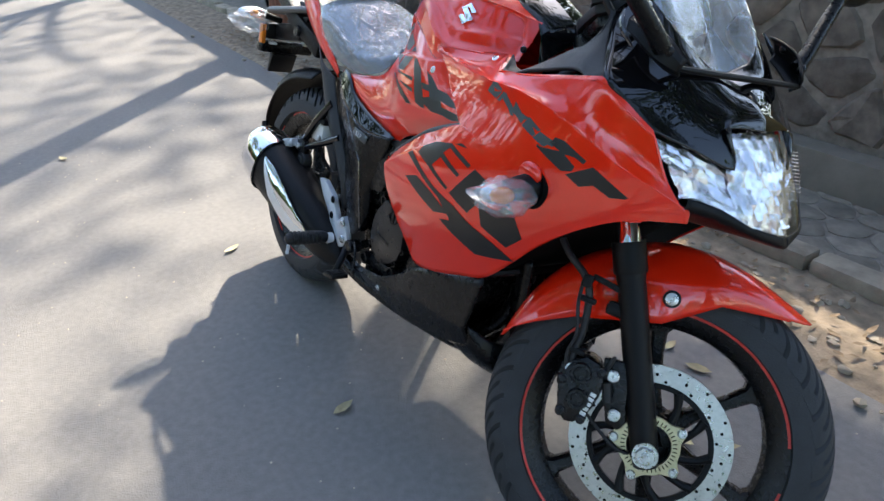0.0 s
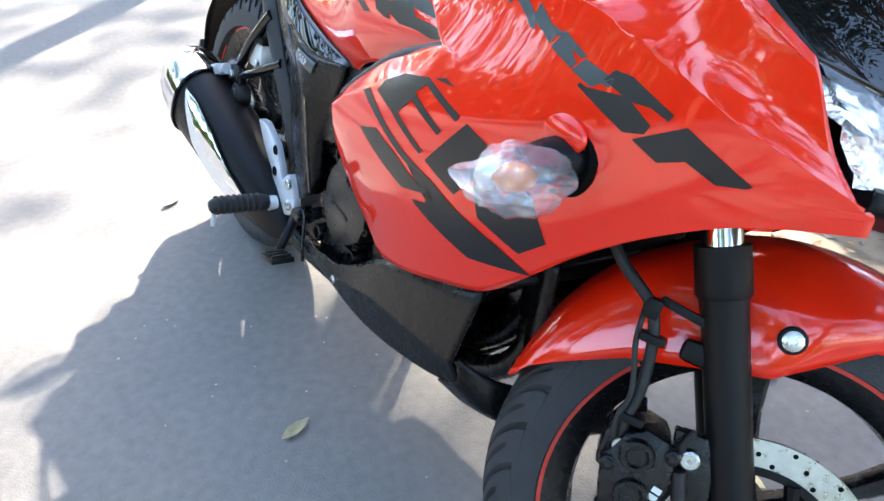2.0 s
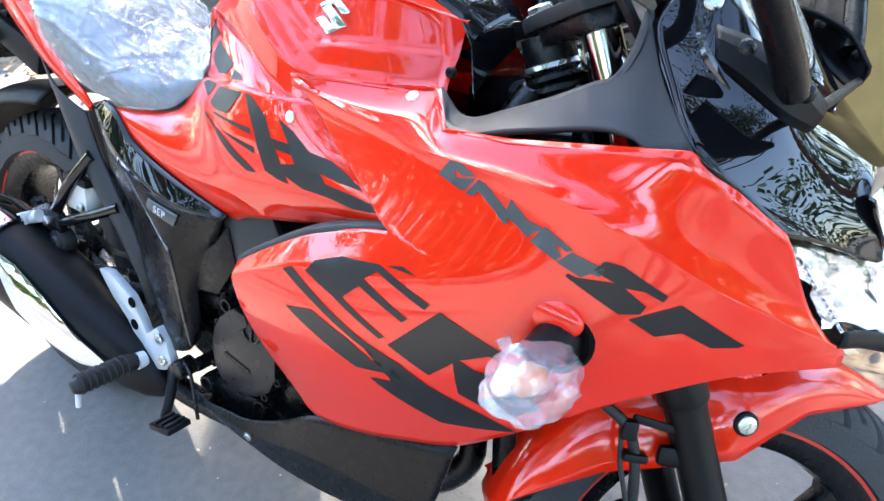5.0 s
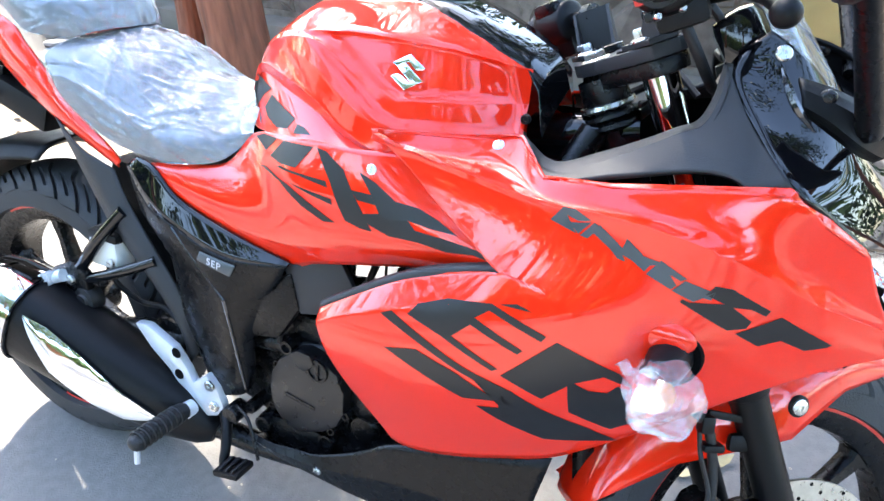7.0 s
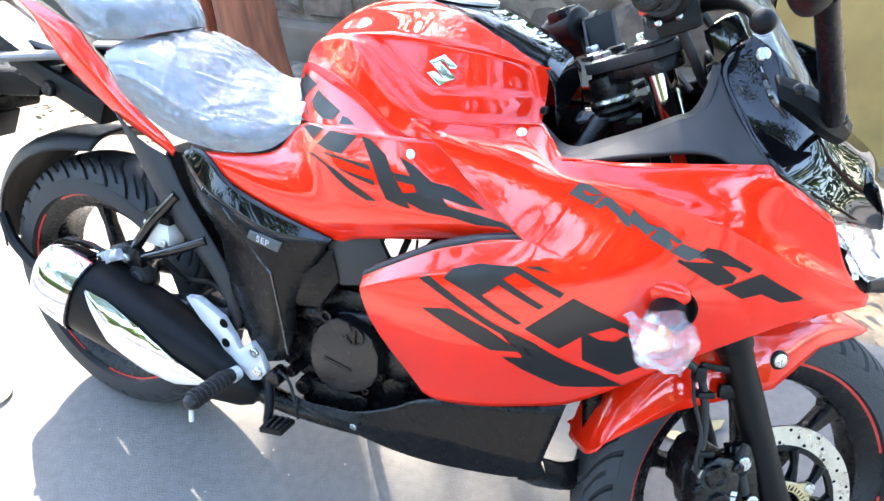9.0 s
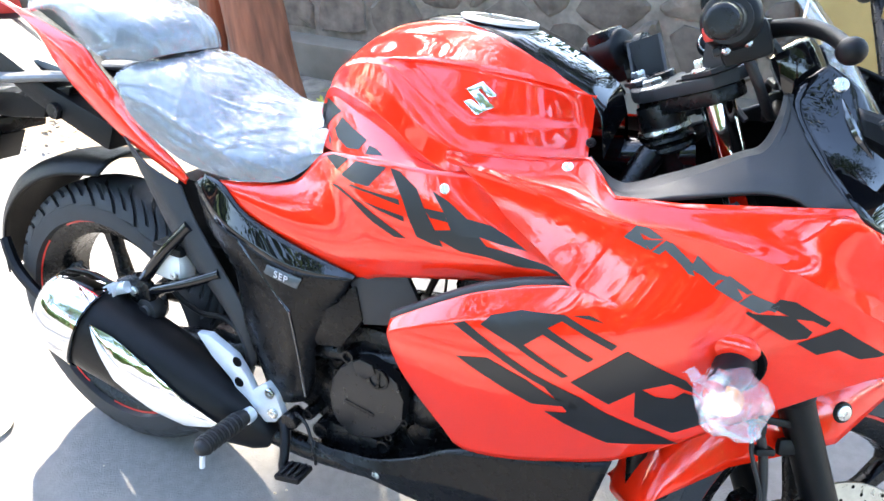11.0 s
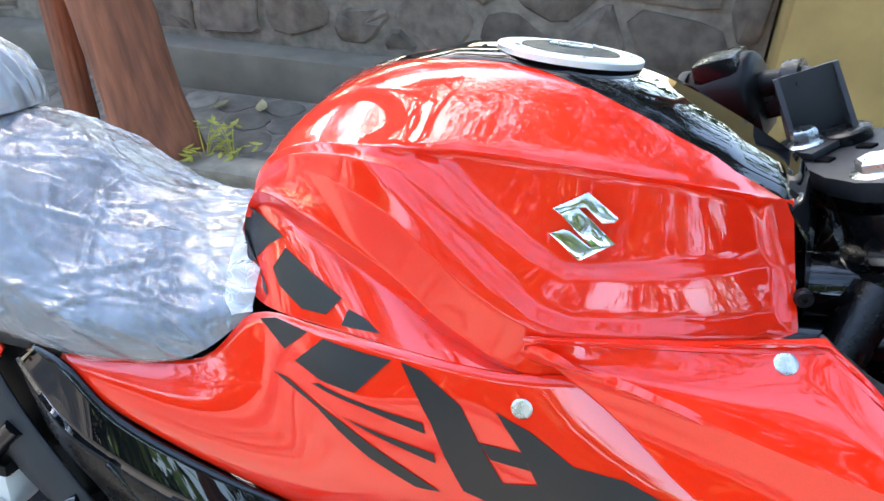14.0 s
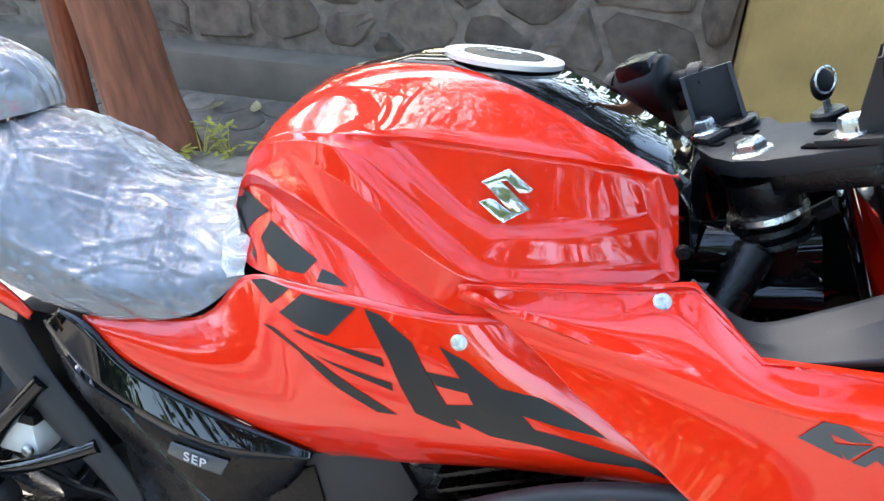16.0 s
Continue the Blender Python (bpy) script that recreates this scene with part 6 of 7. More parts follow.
for sd in (-1, 1):
    part("fork_cap", zl(0.0185, 0.0, 0.012, (0.033, sd * 0.068, 0), 24), CAST, yk)
    # Black blocks on the yoke stand for the shade in its slots.
    part("dark_slot_block", box((-0.008, sd * 0.053, 0.0025), (0.008, 0.014, 0.003), 0.001), SHADE_BLACK, yk)
    part("dark_slot_block", box((0.020, sd * 0.040, 0.0025), (0.008, 0.014, 0.003), 0.001), SHADE_BLACK, yk)
    cl = plate([(0.0 - 0.012, sd * 0.060), (0.030, sd * 0.060), (0.045, sd * 0.085), (0.030, sd * 0.112), (-0.004, sd * 0.112)], 0.003, 0.009, 0.0015)
    u0, u1 = Vector((0.016, sd * 0.112, 0)), Vector((0.052, sd * 0.086, 0))
    dv = (u1 - u0).normalized()
    nv = Vector((dv.y, -dv.x, 0)) * (-1 if sd > 0 else 1)
    clamp = part("bar_clamp", cl, GREYPL, yk, "dark grey folded bar bracket", 20)

    def slab(g, off):
        b = bmesh.new()
        w0 = [b.verts.new(p) for p in g]
        w1 = [b.verts.new(p + off) for p in g]
        b.faces.new(w0)
        b.faces.new(w1[::-1])
        for q in range(4):
            b.faces.new((w0[q], w1[q], w1[(q + 1) % 4], w0[(q + 1) % 4]))
        return b

    up = lambda z: Vector((0, 0, z))
    for a in (u0, u1):
        part("bracket_gusset", slab([a + up(0.006), a - nv * 0.032 + up(0.006), a - nv * 0.006 + up(0.061), a + up(0.061)], dv * 0.004), GREYPL, yk, "", 20)
    part("bracket_plate", slab([u0 + up(0.006), u1 + up(0.006), u1 + up(0.061), u0 + up(0.061)], nv * -0.004), GREYPL, yk, "", 20)
    part("clamp_washer", zl(0.015, 0.008, 0.012, (0.006, sd * 0.082, 0), 24), STEEL, yk)
    part("clamp_bolt", zl(0.0105, 0.012, 0.022, (0.006, sd * 0.082, 0), 6), STEEL, yk)
    B = lambda v: (0.0345 - (0.75 if sd < 0 else 0.50) * (v - 0.12), sd * v, 0.046 + 0.06 * v)
    O = lambda v, x, z: Vector(B(v)) + Vector((x, 0, z))
    bar = part("handlebar", tube([(0.036, sd * 0.098, 0.050), B(0.115), B(0.20), B(0.262)], 0.011, 12, 5), MATTE, bike, "black handlebar with rubber grip", 40, 0, YK)
    part("bar_collar", tube([B(0.106), B(0.118)], 0.0165, 16, 2), CAST, bar)
    part("grip", tube([B(0.190), B(0.193), B(0.197), B(0.200), B(0.250), B(0.255)], [0.022, 0.023, 0.023, 0.0165, 0.0165, 0.018], 18, 4), RUBBER, bar, "ribbed black rubber grip")
    part("bar_end", tube([B(0.255), B(0.258), B(0.266), B(0.268)], [0.012, 0.0165, 0.0155, 0.011], 18, 2), CAST, bar, "dark metal bar end")
    rot = Matrix.Rotation(radians(32 * sd), 3, "Z")
    part("switch_housing", tube([B(0.136), B(0.140), B(0.146), B(0.176), B(0.184), B(0.187)], [0.020, 0.029, 0.031, 0.031, 0.028, 0.02], 22, 3), MATTE, bar, "black switch housing")
    part("switch_box", box(O(0.160, 0.008, -0.026), (0.052, 0.042, 0.040), 0.009, rot), MATTE, bar)
    part("switch_cap", box(O(0.160, -0.004, 0.022), (0.046, 0.040, 0.024), 0.008, rot), SEMI, bar)
    part("switch_button", box(O(0.178, -0.027, -0.006), (0.012, 0.014, 0.016), 0.004, rot), STRIPE if sd < 0 else CAST, bar)
    part("switch_button", box(O(0.178, -0.020, -0.026), (0.014, 0.010, 0.009), 0.003, rot), CAST, bar)
    for q in (-0.012, 0.014):
        part("housing_screw", lathe([(0, -0.003), (0.003, -0.003), (0.0042, -0.001), (0.0042, 0.002)], 10, O(0.186, q, -0.028)), STEEL, bar)
    part("lever_perch", box((0.040, sd * 0.142, 0.034), (0.036, 0.03, 0.022), 0.005, rot), CAST, bar)
    part("perch_bolt", zl(0.006, 0.044, 0.050, (0.044, sd * 0.142, 0), 6), STEEL, bar)
    part("lever", tube([(0.046, sd * 0.150, 0.033), (0.054, sd * 0.195, 0.028), (0.047, sd * 0.240, 0.016), (0.031, sd * 0.280, 0.002)], [0.010, 0.009, 0.008, 0.0075], 10, 5), MATTE, bar, "black hand lever")
    part("lever_ball", ball((0.029, sd * 0.285, 0.0), (0.013, 0.014, 0.013), None, 3), MATTE, bar)
    part("cable_hose", tube([O(0.152, 0.006, -0.04), O(0.150, 0.012, -0.075), (0.046, sd * 0.125, -0.062), (0.085, sd * 0.085, -0.058), (0.105, sd * 0.03, -0.075)], 0.0058, 9, 6), RUBBER, bar)
    part("cable_hose", tube([(0.052, sd * 0.140, 0.030), (0.066, sd * 0.138, -0.005), (0.075, sd * 0.11, -0.035), (0.098, sd * 0.06, -0.035), (0.108, sd * 0.02, -0.085)], 0.0048, 9, 6), RUBBER, bar)
    part("hose_clip", box((0.086, sd * 0.084, -0.055), (0.016, 0.016, 0.022), 0.004, rot), MATTE, bar)
mc = part("master_cylinder", box((0.030, -0.146, 0.084), (0.034, 0.048, 0.028), 0.006), MATTE, bike, "black front brake master cylinder", 40, 0, YK)
part("cylinder_lid", box((0.030, -0.146, 0.100), (0.038, 0.052, 0.008), 0.003), CAST, mc)
part("lower_yoke", box((1.085, 0, 0.765), (0.06, 0.25, 0.035), 0.010), MATTE, bike, "black lower yoke", 40, 0, STEER)
key = part("ignition_lock", zl(0.015, -0.01, 0.008, (0.058, -0.012, 0)), CAST, bike, "ignition lock with key", 40, 0, YK)
part("key", ball((0.058, -0.012, 0.030), (0.013, 0.005, 0.014)), MATTE, key, "black key bow")
part("key_blade", box((0.058, -0.012, 0.014), (0.007, 0.002, 0.014), 0.0005), STEEL, key)
part("key_ring", tube([(0.058 + 0.011 * math.cos(a), -0.016, 0.034 + 0.011 * math.sin(a)) for a in [k * 0.4488 for k in range(15)]], 0.0011, 6, 2), STEEL, key)
part("frame_head", tube([(0.94, CY, 0.835), (1.0, CY - 0.008, 0.848), (1.07, CY, 0.862)], [0.028, 0.026, 0.028], 16, 5), GLOSS, bike, "gloss black frame head")
part("frame_head", tube([(0.94, -0.05, 0.805), (1.0, -0.05, 0.812), (1.08, -0.05, 0.825)], [0.016, 0.016, 0.018], 12, 5), GLOSS, bike)
part("side_brace", tube([(1.000, 0.045, 0.795), (1.040, 0.012, 0.850), (1.080, -0.024, 0.902)], 0.0075, 8, 3), GREYPL, bike)
part("instrument_panel", box((1.165, CY, 0.985), (0.05, 0.15, 0.07), 0.015, Matrix.Rotation(radians(-35), 3, "Y")), GLOSS, bike, "black instrument cluster")
# Sheet added in recess black so the nose looks dark inside.
part("inner_panel", loft([[(1.19, -0.13, 0.99), (1.21, -0.06, 0.97), (1.21, CY, 0.965)], [(1.16, -0.13, 0.93), (1.19, -0.06, 0.90), (1.20, CY, 0.89)], [(1.20, -0.17, 0.86), (1.22, -0.08, 0.83), (1.23, CY, 0.82)]], 4, 4), SHADE_BLACK, bike)

LINK = (((0.7493, -0.09, 0.6257), (0.7318, -0.09, 0.5784)), ((0.7705, -0.1, 0.6338), (0.7694, -0.1, 0.5939)))
link = part("clutch_link", tube(list(LINK[0]), [0.0062, 0.0048], 10, 3), MATTE, bike, "black rod ending in a silver nut")
part("link_nut", ball((0.7355, -0.095, 0.5864), (0.0075, 0.006, 0.0075)), ALU, link)
part("cable", tube(list(LINK[1]), 0.0022, 7, 3), RUBBER, bike)

# front turn signals in their film bags
for sd in (-1, 1):
    f = lambda p, s=sd: (p[0], CY + (p[1] - CY) * (-s), p[2])
    ts = part("turn_signal", tube([f((1.175, -0.225, 0.70)), f((1.172, -0.262, 0.698)), f((1.166, -0.285, 0.692))], [0.026, 0.02, 0.016], 14, 4), MATTE, bike, "turn signal on a black rubber stem")
    part("signal_boss", ball(f((1.166, -0.2465, 0.722)), (0.030, 0.0085, 0.018)), RED, bike, "red moulding over the turn signal")
    part("signal_socket", lathe([(0.022, 0), (0.034, -0.004), (0.036, 0.004), (0.03, 0.012)], 28, f((1.170, -0.240, 0.70))), SHADE_BLACK, ts)
    part("signal_lens", ball(f((1.174, -0.298, 0.688)), (0.024, 0.036, 0.019)), LENS, ts, "clear lens")
    part("signal_bulb", ball(f((1.176, -0.298, 0.688)), (0.015, 0.022, 0.013)), AMBER, ts, "amber bulb")
    part("signal_back", ball(f((1.162, -0.298, 0.687)), (0.014, 0.031, 0.017)), REFLECT, ts)

# tail end
rb = tube([(0.03, -0.085, 0.818), (-0.04, -0.100, 0.812), (-0.14, -0.110, 0.796), (-0.24, -0.098, 0.784), (-0.29, CY, 0.780), (-0.24, 0.058, 0.784), (-0.14, 0.070, 0.796), (-0.04, 0.060, 0.812), (0.03, 0.045, 0.818)], [0.018, 0.022, 0.022, 0.022, 0.020, 0.022, 0.022, 0.022, 0.018], 12, 6)
for v in rb.verts:
    mid = 0.818 + min(0.0, v.co.x) * 0.14
    v.co.z = mid + (v.co.z - mid) * 0.45
rail = part("grab_rail", rb, GRAB, bike, "grey flat pillion grab rail", 30)
part("rail_plate", prism([(0.0, 0.822), (-0.10, 0.832), (-0.24, 0.796), (-0.24, 0.788), (-0.10, 0.818), (0.0, 0.808)], -0.075, -0.045, 0.004), GRAB, rail)
part("rail_mount", prism([(0.01, 0.800), (-0.11, 0.780), (-0.14, 0.765), (-0.10, 0.762), (0.005, 0.785)], -0.10, -0.075, 0.004), SEMI, rail, "dark rail mount")
tl = part("tail_light", box((-0.30, CY, 0.90), (0.08, 0.10, 0.04), 0.014), STRIPE, bike, "red tail light")
ph = part("plate_holder", prism([(-0.10, 0.76), (-0.20, 0.755), (-0.29, 0.742), (-0.315, 0.72), (-0.30, 0.695), (-0.22, 0.70), (-0.12, 0.715)], CY - 0.045, CY + 0.045, 0.008), MATTE, bike, "black number plate holder")
part("holder_box", box((-0.312, CY, 0.714), (0.045, 0.150, 0.050), 0.012), MATTE, ph)
part("holder_tray", box((-0.318, CY, 0.664), (0.050, 0.178, 0.036), 0.012), SEMI, ph)
# White bits added for the bright reflections on the holder.
part("white_glint_bit", box((-0.300, CY - 0.052, 0.678), (0.030, 0.026, 0.008), 0.003), WHITEPL, ph, "white bit standing for a bright reflection")
part("white_glint_bit", box((-0.300, CY + 0.066, 0.682), (0.030, 0.026, 0.010), 0.003), WHITEPL, ph, "white bit standing for a bright reflection")
part("mud_flap", prism([(-0.300, 0.645), (-0.330, 0.645), (-0.345, 0.585), (-0.335, 0.580)], CY - 0.044, CY + 0.040, 0.005), MATTE, ph, "black rubber flap")
part("tail_underside", prism([(0.12, 0.75), (-0.05, 0.80), (-0.28, 0.90), (-0.28, 0.86), (-0.08, 0.76), (0.10, 0.70)], CY - 0.09, CY + 0.09, 0.01), MATTE, bike)
part("reflector", box((-0.306, CY - 0.082, 0.704), (0.028, 0.014, 0.060), 0.005), AMBER, ph, "amber reflector")
for sd in (-1, 1):
    y = CY + sd * 0.115
    r_ = part("rear_signal", tube([(-0.29, CY + sd * 0.03, 0.748), (-0.298, CY + sd * 0.08, 0.760)], 0.010, 10, 2), MATTE, bike, "rear turn signal")
    part("signal_lens", ball((-0.302, y, 0.762), (0.026, 0.056, 0.019)), LENS, r_)
    part("signal_back", ball((-0.316, y, 0.762), (0.016, 0.048, 0.017)), REFLECT, r_)
    part("signal_bulb", ball((-0.302, y, 0.762), (0.012, 0.016, 0.010)), AMBER, r_)
part("frame_bung", lathe([(0, -0.12), (0.014, -0.12), (0.016, -0.115), (0.016, -0.09)], 18, (-0.02, 0, 0.755)), CAST, bike)

# ---- protective films, lying over the machine ----
def bag(name, c, size, seed, label, mt=None, amp=0.42, tips=()):
    b = bmesh.new()
    bmesh.ops.create_icosphere(b, subdivisions=4, radius=1)
    for v in b.verts:
        n_ = v.co.copy()
        w = sum(abs(noise.noise(n_ * s + Vector((seed, s, 0)))) / i for i, s in ((1, 1.3), (2.5, 2.9), (7, 7.0)))
        v.co = Vector(n_ * (1.16 - amp * w)) * Vector(size)
        v.co.x += 0.55 * size[0] * max(0, -n_.y) ** 4 * math.sin(8 * n_.z + seed)
        v.co.y -= 0.30 * size[1] * max(0, -n_.y) ** 6 * (0.6 + 0.6 * math.sin(7 * n_.x + 5 * n_.z))
        v.co += Vector(c)
    ob = part(name, b, mt or BAGFILM, None, "", 22)
    ob.matrix_basis = bike.matrix_basis
    for d in tips or ((0, -1 if c[1] < 0 else 1, 0.1),):
        d = Vector(d).normalized()
        o = Vector(c) + d * Vector(size)
        tip = tube([o - d * 0.006, o + d * 0.006, o + d * 0.011 + Vector((0, 0, 0.002)), o + d * 0.017 + Vector((0.001, 0, 0.006))], [0.008, 0.003, 0.0045, 0.006], 10, 7)
        for v in tip.verts:
            v.co += Vector((0.003, 0.003, 0.003)) * noise.noise(v.co * 160 + Vector((seed, 0, 0))) + Vector((0.002, 0.002, 0.002)) * noise.noise(v.co * 350)
        part("bag_tip", tip, mt or BAGFILM, ob, "twisted end of the bag", 22)
    return tagged(ob, label, "plastic bag", "plastic bags")


bag("plastic_bag", (1.179, -0.294, 0.687), (0.036, 0.048, 0.029), 3, "crinkled clear plastic bag over a turn signal", tips=((-1, 0.5, 0.0),))
bag("plastic_bag", (1.179, 2 * CY + 0.294, 0.687), (0.036, 0.048, 0.029), 4, "crinkled clear plastic bag over a turn signal", tips=((-1, 0.65, 0.35),))
bag("plastic_bag", (-0.305, CY - 0.12, 0.738), (0.04, 0.055, 0.034), 5, "crinkled clear plastic bag over a turn signal")
bag("plastic_bag", (-0.305, CY + 0.12, 0.738), (0.04, 0.055, 0.034), 6, "crinkled clear plastic bag over a turn signal")
cover = tagged(new("plastic_seat_cover"), "wrinkled clear plastic film wrapped over both seat cushions", "plastic cover")
cover.matrix_basis = bike.matrix_basis
rc = random.Random(64)
CREASE = []
for k in range(120):
    CREASE.append((rc.uniform(-0.08, 0.56), rc.uniform(-0.02, 0.26), rc.choice((0.12, 0.35, -0.4, 1.1, -0.9, 0.7)) + rc.gauss(0, 0.22), rc.uniform(0.025, 0.10), rc.uniform(0.0010, 0.0032), rc.uniform(0.0022, 0.0042)))
for k in range(26):
    CREASE.append((0.50 - rc.uniform(0, 0.06), rc.uniform(0.0, 0.2), rc.gauss(0.0, 0.5), rc.uniform(0.04, 0.10), rc.uniform(0.002, 0.0045), rc.uniform(0.003, 0.005)))
CREASE += [(0.34, 0.205, 0.03, 0.20, 0.005, 0.006), (0.36, 0.235, -0.05, 0.17, 0.003, 0.004), (0.30, 0.10, 0.75, 0.12, 0.005, 0.004), (0.42, 0.09, -0.35, 0.12, 0.0045, 0.004), (0.40, 0.12, 1.2, 0.09, 0.004, 0.0035)]


def crease_height(p):
    """The height of all pulled creases at a spot on the cushion, u along it and w down its flank."""
    u, w, h = p.x, abs(p.y - CY) + 0.9 * max(0.0, 0.90 - p.z) - 0.3 * max(0.0, p.x - 0.25), 0.0
    for cu, cw, a, ln, amp, wd in CREASE:
        du, dw = u - cu, w - cw
        if abs(du) < 0.21 and abs(dw) < 0.21:
            al, ac = du * math.cos(a) + dw * math.sin(a), dw * math.cos(a) - du * math.sin(a)
            if abs(al) < ln and abs(ac) < 4 * wd:
                h += amp * (1 - (al / ln) ** 2) * (math.exp(-(ac / wd) ** 2) - 0.45 * math.exp(-((ac - 1.6 * wd) / wd) ** 2))
    return h


for nm, rows, lb in (("front_sheet", (R0, R1, R2, R3), "taut film over the rider's cushion"), ("rear_sheet", (Q0, Q1, Q2, Q3), "loose film over the pillion cushion")):
    fb2 = loft(rows, 36, 40)
    fb2 = join(fb2, flipped(fb2, CY))
    bmesh.ops.remove_doubles(fb2, verts=fb2.verts, dist=1e-4)
    bmesh.ops.recalc_face_normals(fb2, faces=fb2.faces)
    fb2.normal_update()
    for v in fb2.verts:
        p = v.co
        st = Vector((p.x * 9 + 2.2 * p.z, p.y * 16, p.z * 10))
        w = sum((1 - abs(noise.noise(st * s + Vector((s, 7, 1))))) ** 9 * a for s, a in ((0.55, 0.0022), (1.3, 0.0008))) + 0.75 * crease_height(p)
        if nm == "rear_sheet":
            w += math.exp(-((p.x - 0.225) / 0.03) ** 2) * 0.0025 * (1 + math.sin(p.y * 190 + 3 * math.sin(p.y * 60)))
        v.co = p + v.normal * (0.003 + w)
    part(nm, fb2, FILM, cover, lb, 180)

gather = loft([[(0.520, CY, 0.834), (0.522, -0.05, 0.826), (0.530, -0.09, 0.810), (0.546, -0.126, 0.795), (0.556, -0.136, 0.782)], [(0.538, CY, 0.850), (0.540, -0.05, 0.844), (0.550, -0.095, 0.826), (0.562, -0.126, 0.800), (0.567, -0.134, 0.786)], [(0.552, CY, 0.846), (0.556, -0.06, 0.840), (0.570, -0.108, 0.822), (0.574, -0.130, 0.800), (0.575, -0.134, 0.790)]], 24, 10)
for v in gather.verts:
    a = math.atan2(v.co.y - CY, v.co.z - 0.72)
    v.co += Vector((0.004, -0.004, 0.006)) * (0.5 + 0.5 * math.sin(a * 46 + 4 * noise.noise(v.co * 30))) + Vector((0, -0.003, 0.004))
gather = join(gather, flipped(gather, CY))
bmesh.ops.remove_doubles(gather, verts=gather.verts, dist=1e-4)
part("gathered_film", gather, GATHER, cover, "white gathered film bunched against the tank", 180)

# ---- trees ----
def leaf_cloud(name, clumps, spread, count, size, rnd, mt):
    verts, faces = [], []
    for k in range(count):
        c = rnd.choice(clumps) + Vector((rnd.gauss(0, spread), rnd.gauss(0, spread), rnd.gauss(0, spread * 0.75)))
        a = Vector((rnd.uniform(-1, 1), rnd.uniform(-1, 1), rnd.uniform(-0.7, 0.4))).normalized()
        b = a.cross(Vector((rnd.uniform(-1, 1), rnd.uniform(-1, 1), rnd.uniform(0.2, 1)))).normalized()
        s = size * rnd.uniform(0.6, 1.3)
        i = len(verts)
        verts += [c - a * s, c + b * s * 0.45 - a * s * 0.2, c + a * s, c - b * s * 0.45 - a * s * 0.2]
        faces.append((i, i + 1, i + 2, i + 3))
    me = bpy.data.meshes.new(name)
    me.from_pydata([tuple(v) for v in verts], [], faces)
    me.materials.append(mt)
    return new(name, me)


def trunk_mesh(base, top, r0, seed, segs=90, n=72, taper=0.4):
    tb = bmesh.new()
    rings = []
    for i in range(segs + 1):
        f = i / segs
        p = Vector(base).lerp(Vector(top), f) + Vector((0.05 * math.sin(f * 5 + seed), 0.05 * math.cos(f * 4 + seed), 0)) * f
        r = r0 * (1 - taper * f) * (1 + 0.14 * max(0, 0.06 - f) / 0.06)
        ring = []
        for j in range(n):
            a = 2 * math.pi * j / n
            k = 1 + 0.09 * noise.noise((math.cos(a) * 1.6, math.sin(a) * 1.6, f * 4 + seed)) + 0.05 * noise.noise((math.cos(a) * 6, math.sin(a) * 6, f * 3 + seed)) + 0.055 * abs(noise.noise((math.cos(a) * 11, math.sin(a) * 11, f * 22 + seed))) + 0.02 * noise.noise((math.cos(a) * 20, math.sin(a) * 20, f * 70))
            ring.append(tb.verts.new(p + Vector((math.cos(a), math.sin(a), 0)) * r * k))
        rings.append(ring)
    for a, b in zip(rings, rings[1:]):
        for j in range(n):
            tb.faces.new((a[j], a[(j + 1) % n], b[(j + 1) % n], b[j]))
    return tb


def limb_tree(name, base, top, r0, crown_c, crown_r, seed, leaves, label, size=0.07, clumps=70, spread=0.32):
    rnd = random.Random(seed)
    t = tagged(new(name), label, "tree", "roadside trees")
    base, top = Vector(base), Vector(top)
    part("trunk", trunk_mesh(base, top, r0, seed), BARK, t, "", 60)
    cc, cr_ = Vector(crown_c), Vector(crown_r)
    for k in range(8):
        e = cc + Vector((rnd.uniform(-1, 1) * cr_.x, rnd.uniform(-1, 1) * cr_.y, rnd.uniform(-0.5, 0.9) * cr_.z)) * 0.75
        s = base.lerp(top, rnd.uniform(0.75, 1.0))
        mid = s.lerp(e, 0.5) + Vector((rnd.uniform(-0.3, 0.3), rnd.uniform(-0.3, 0.3), 0.3))
        part("limb", tube([s, mid, e], [r0 * 0.4, r0 * 0.25, r0 * 0.06], 7, 5), BARK, t, "", 60)
    cl = []
    for k in range(clumps):
        v = Vector((rnd.gauss(0, 1), rnd.gauss(0, 1), rnd.gauss(0, 1))).normalized() * rnd.random() ** 0.45
        cl.append(cc + Vector((v.x * cr_.x, v.y * cr_.y, v.z * cr_.z)))
    ob = leaf_cloud("crown", cl, spread, leaves, size, rnd, LEAF)
    ob.parent = t
    return t


# Crown out of view, set on the sun's line to shade the bike.
near = limb_tree("tree", (-0.625, 1.37, 0), (-1.05, 1.55, 4.2), 0.118, (-2.8, 4.85, 6.0), (1.2, 1.0, 0.6), 5, 2300, "red-brown tree trunk leaning beside the stone wall", 0.07)
part("trunk", trunk_mesh((-0.95, 1.40, 0), (-0.80, 1.80, 3.6), 0.047, 3), BARK, near, "thin dark second stem", 60)
ro = random.Random(41)
# Unseen clumps added on the sun's line to dapple tank and seat.
shade = [Vector((-3.05 + ro.gauss(0, 0.42), 4.38 + ro.gauss(0, 0.26), 6.0 + ro.gauss(0, 0.2))) for k in range(40)]
leaf_cloud("crown", shade, 0.10, 520, 0.05, ro, LEAF).parent = near
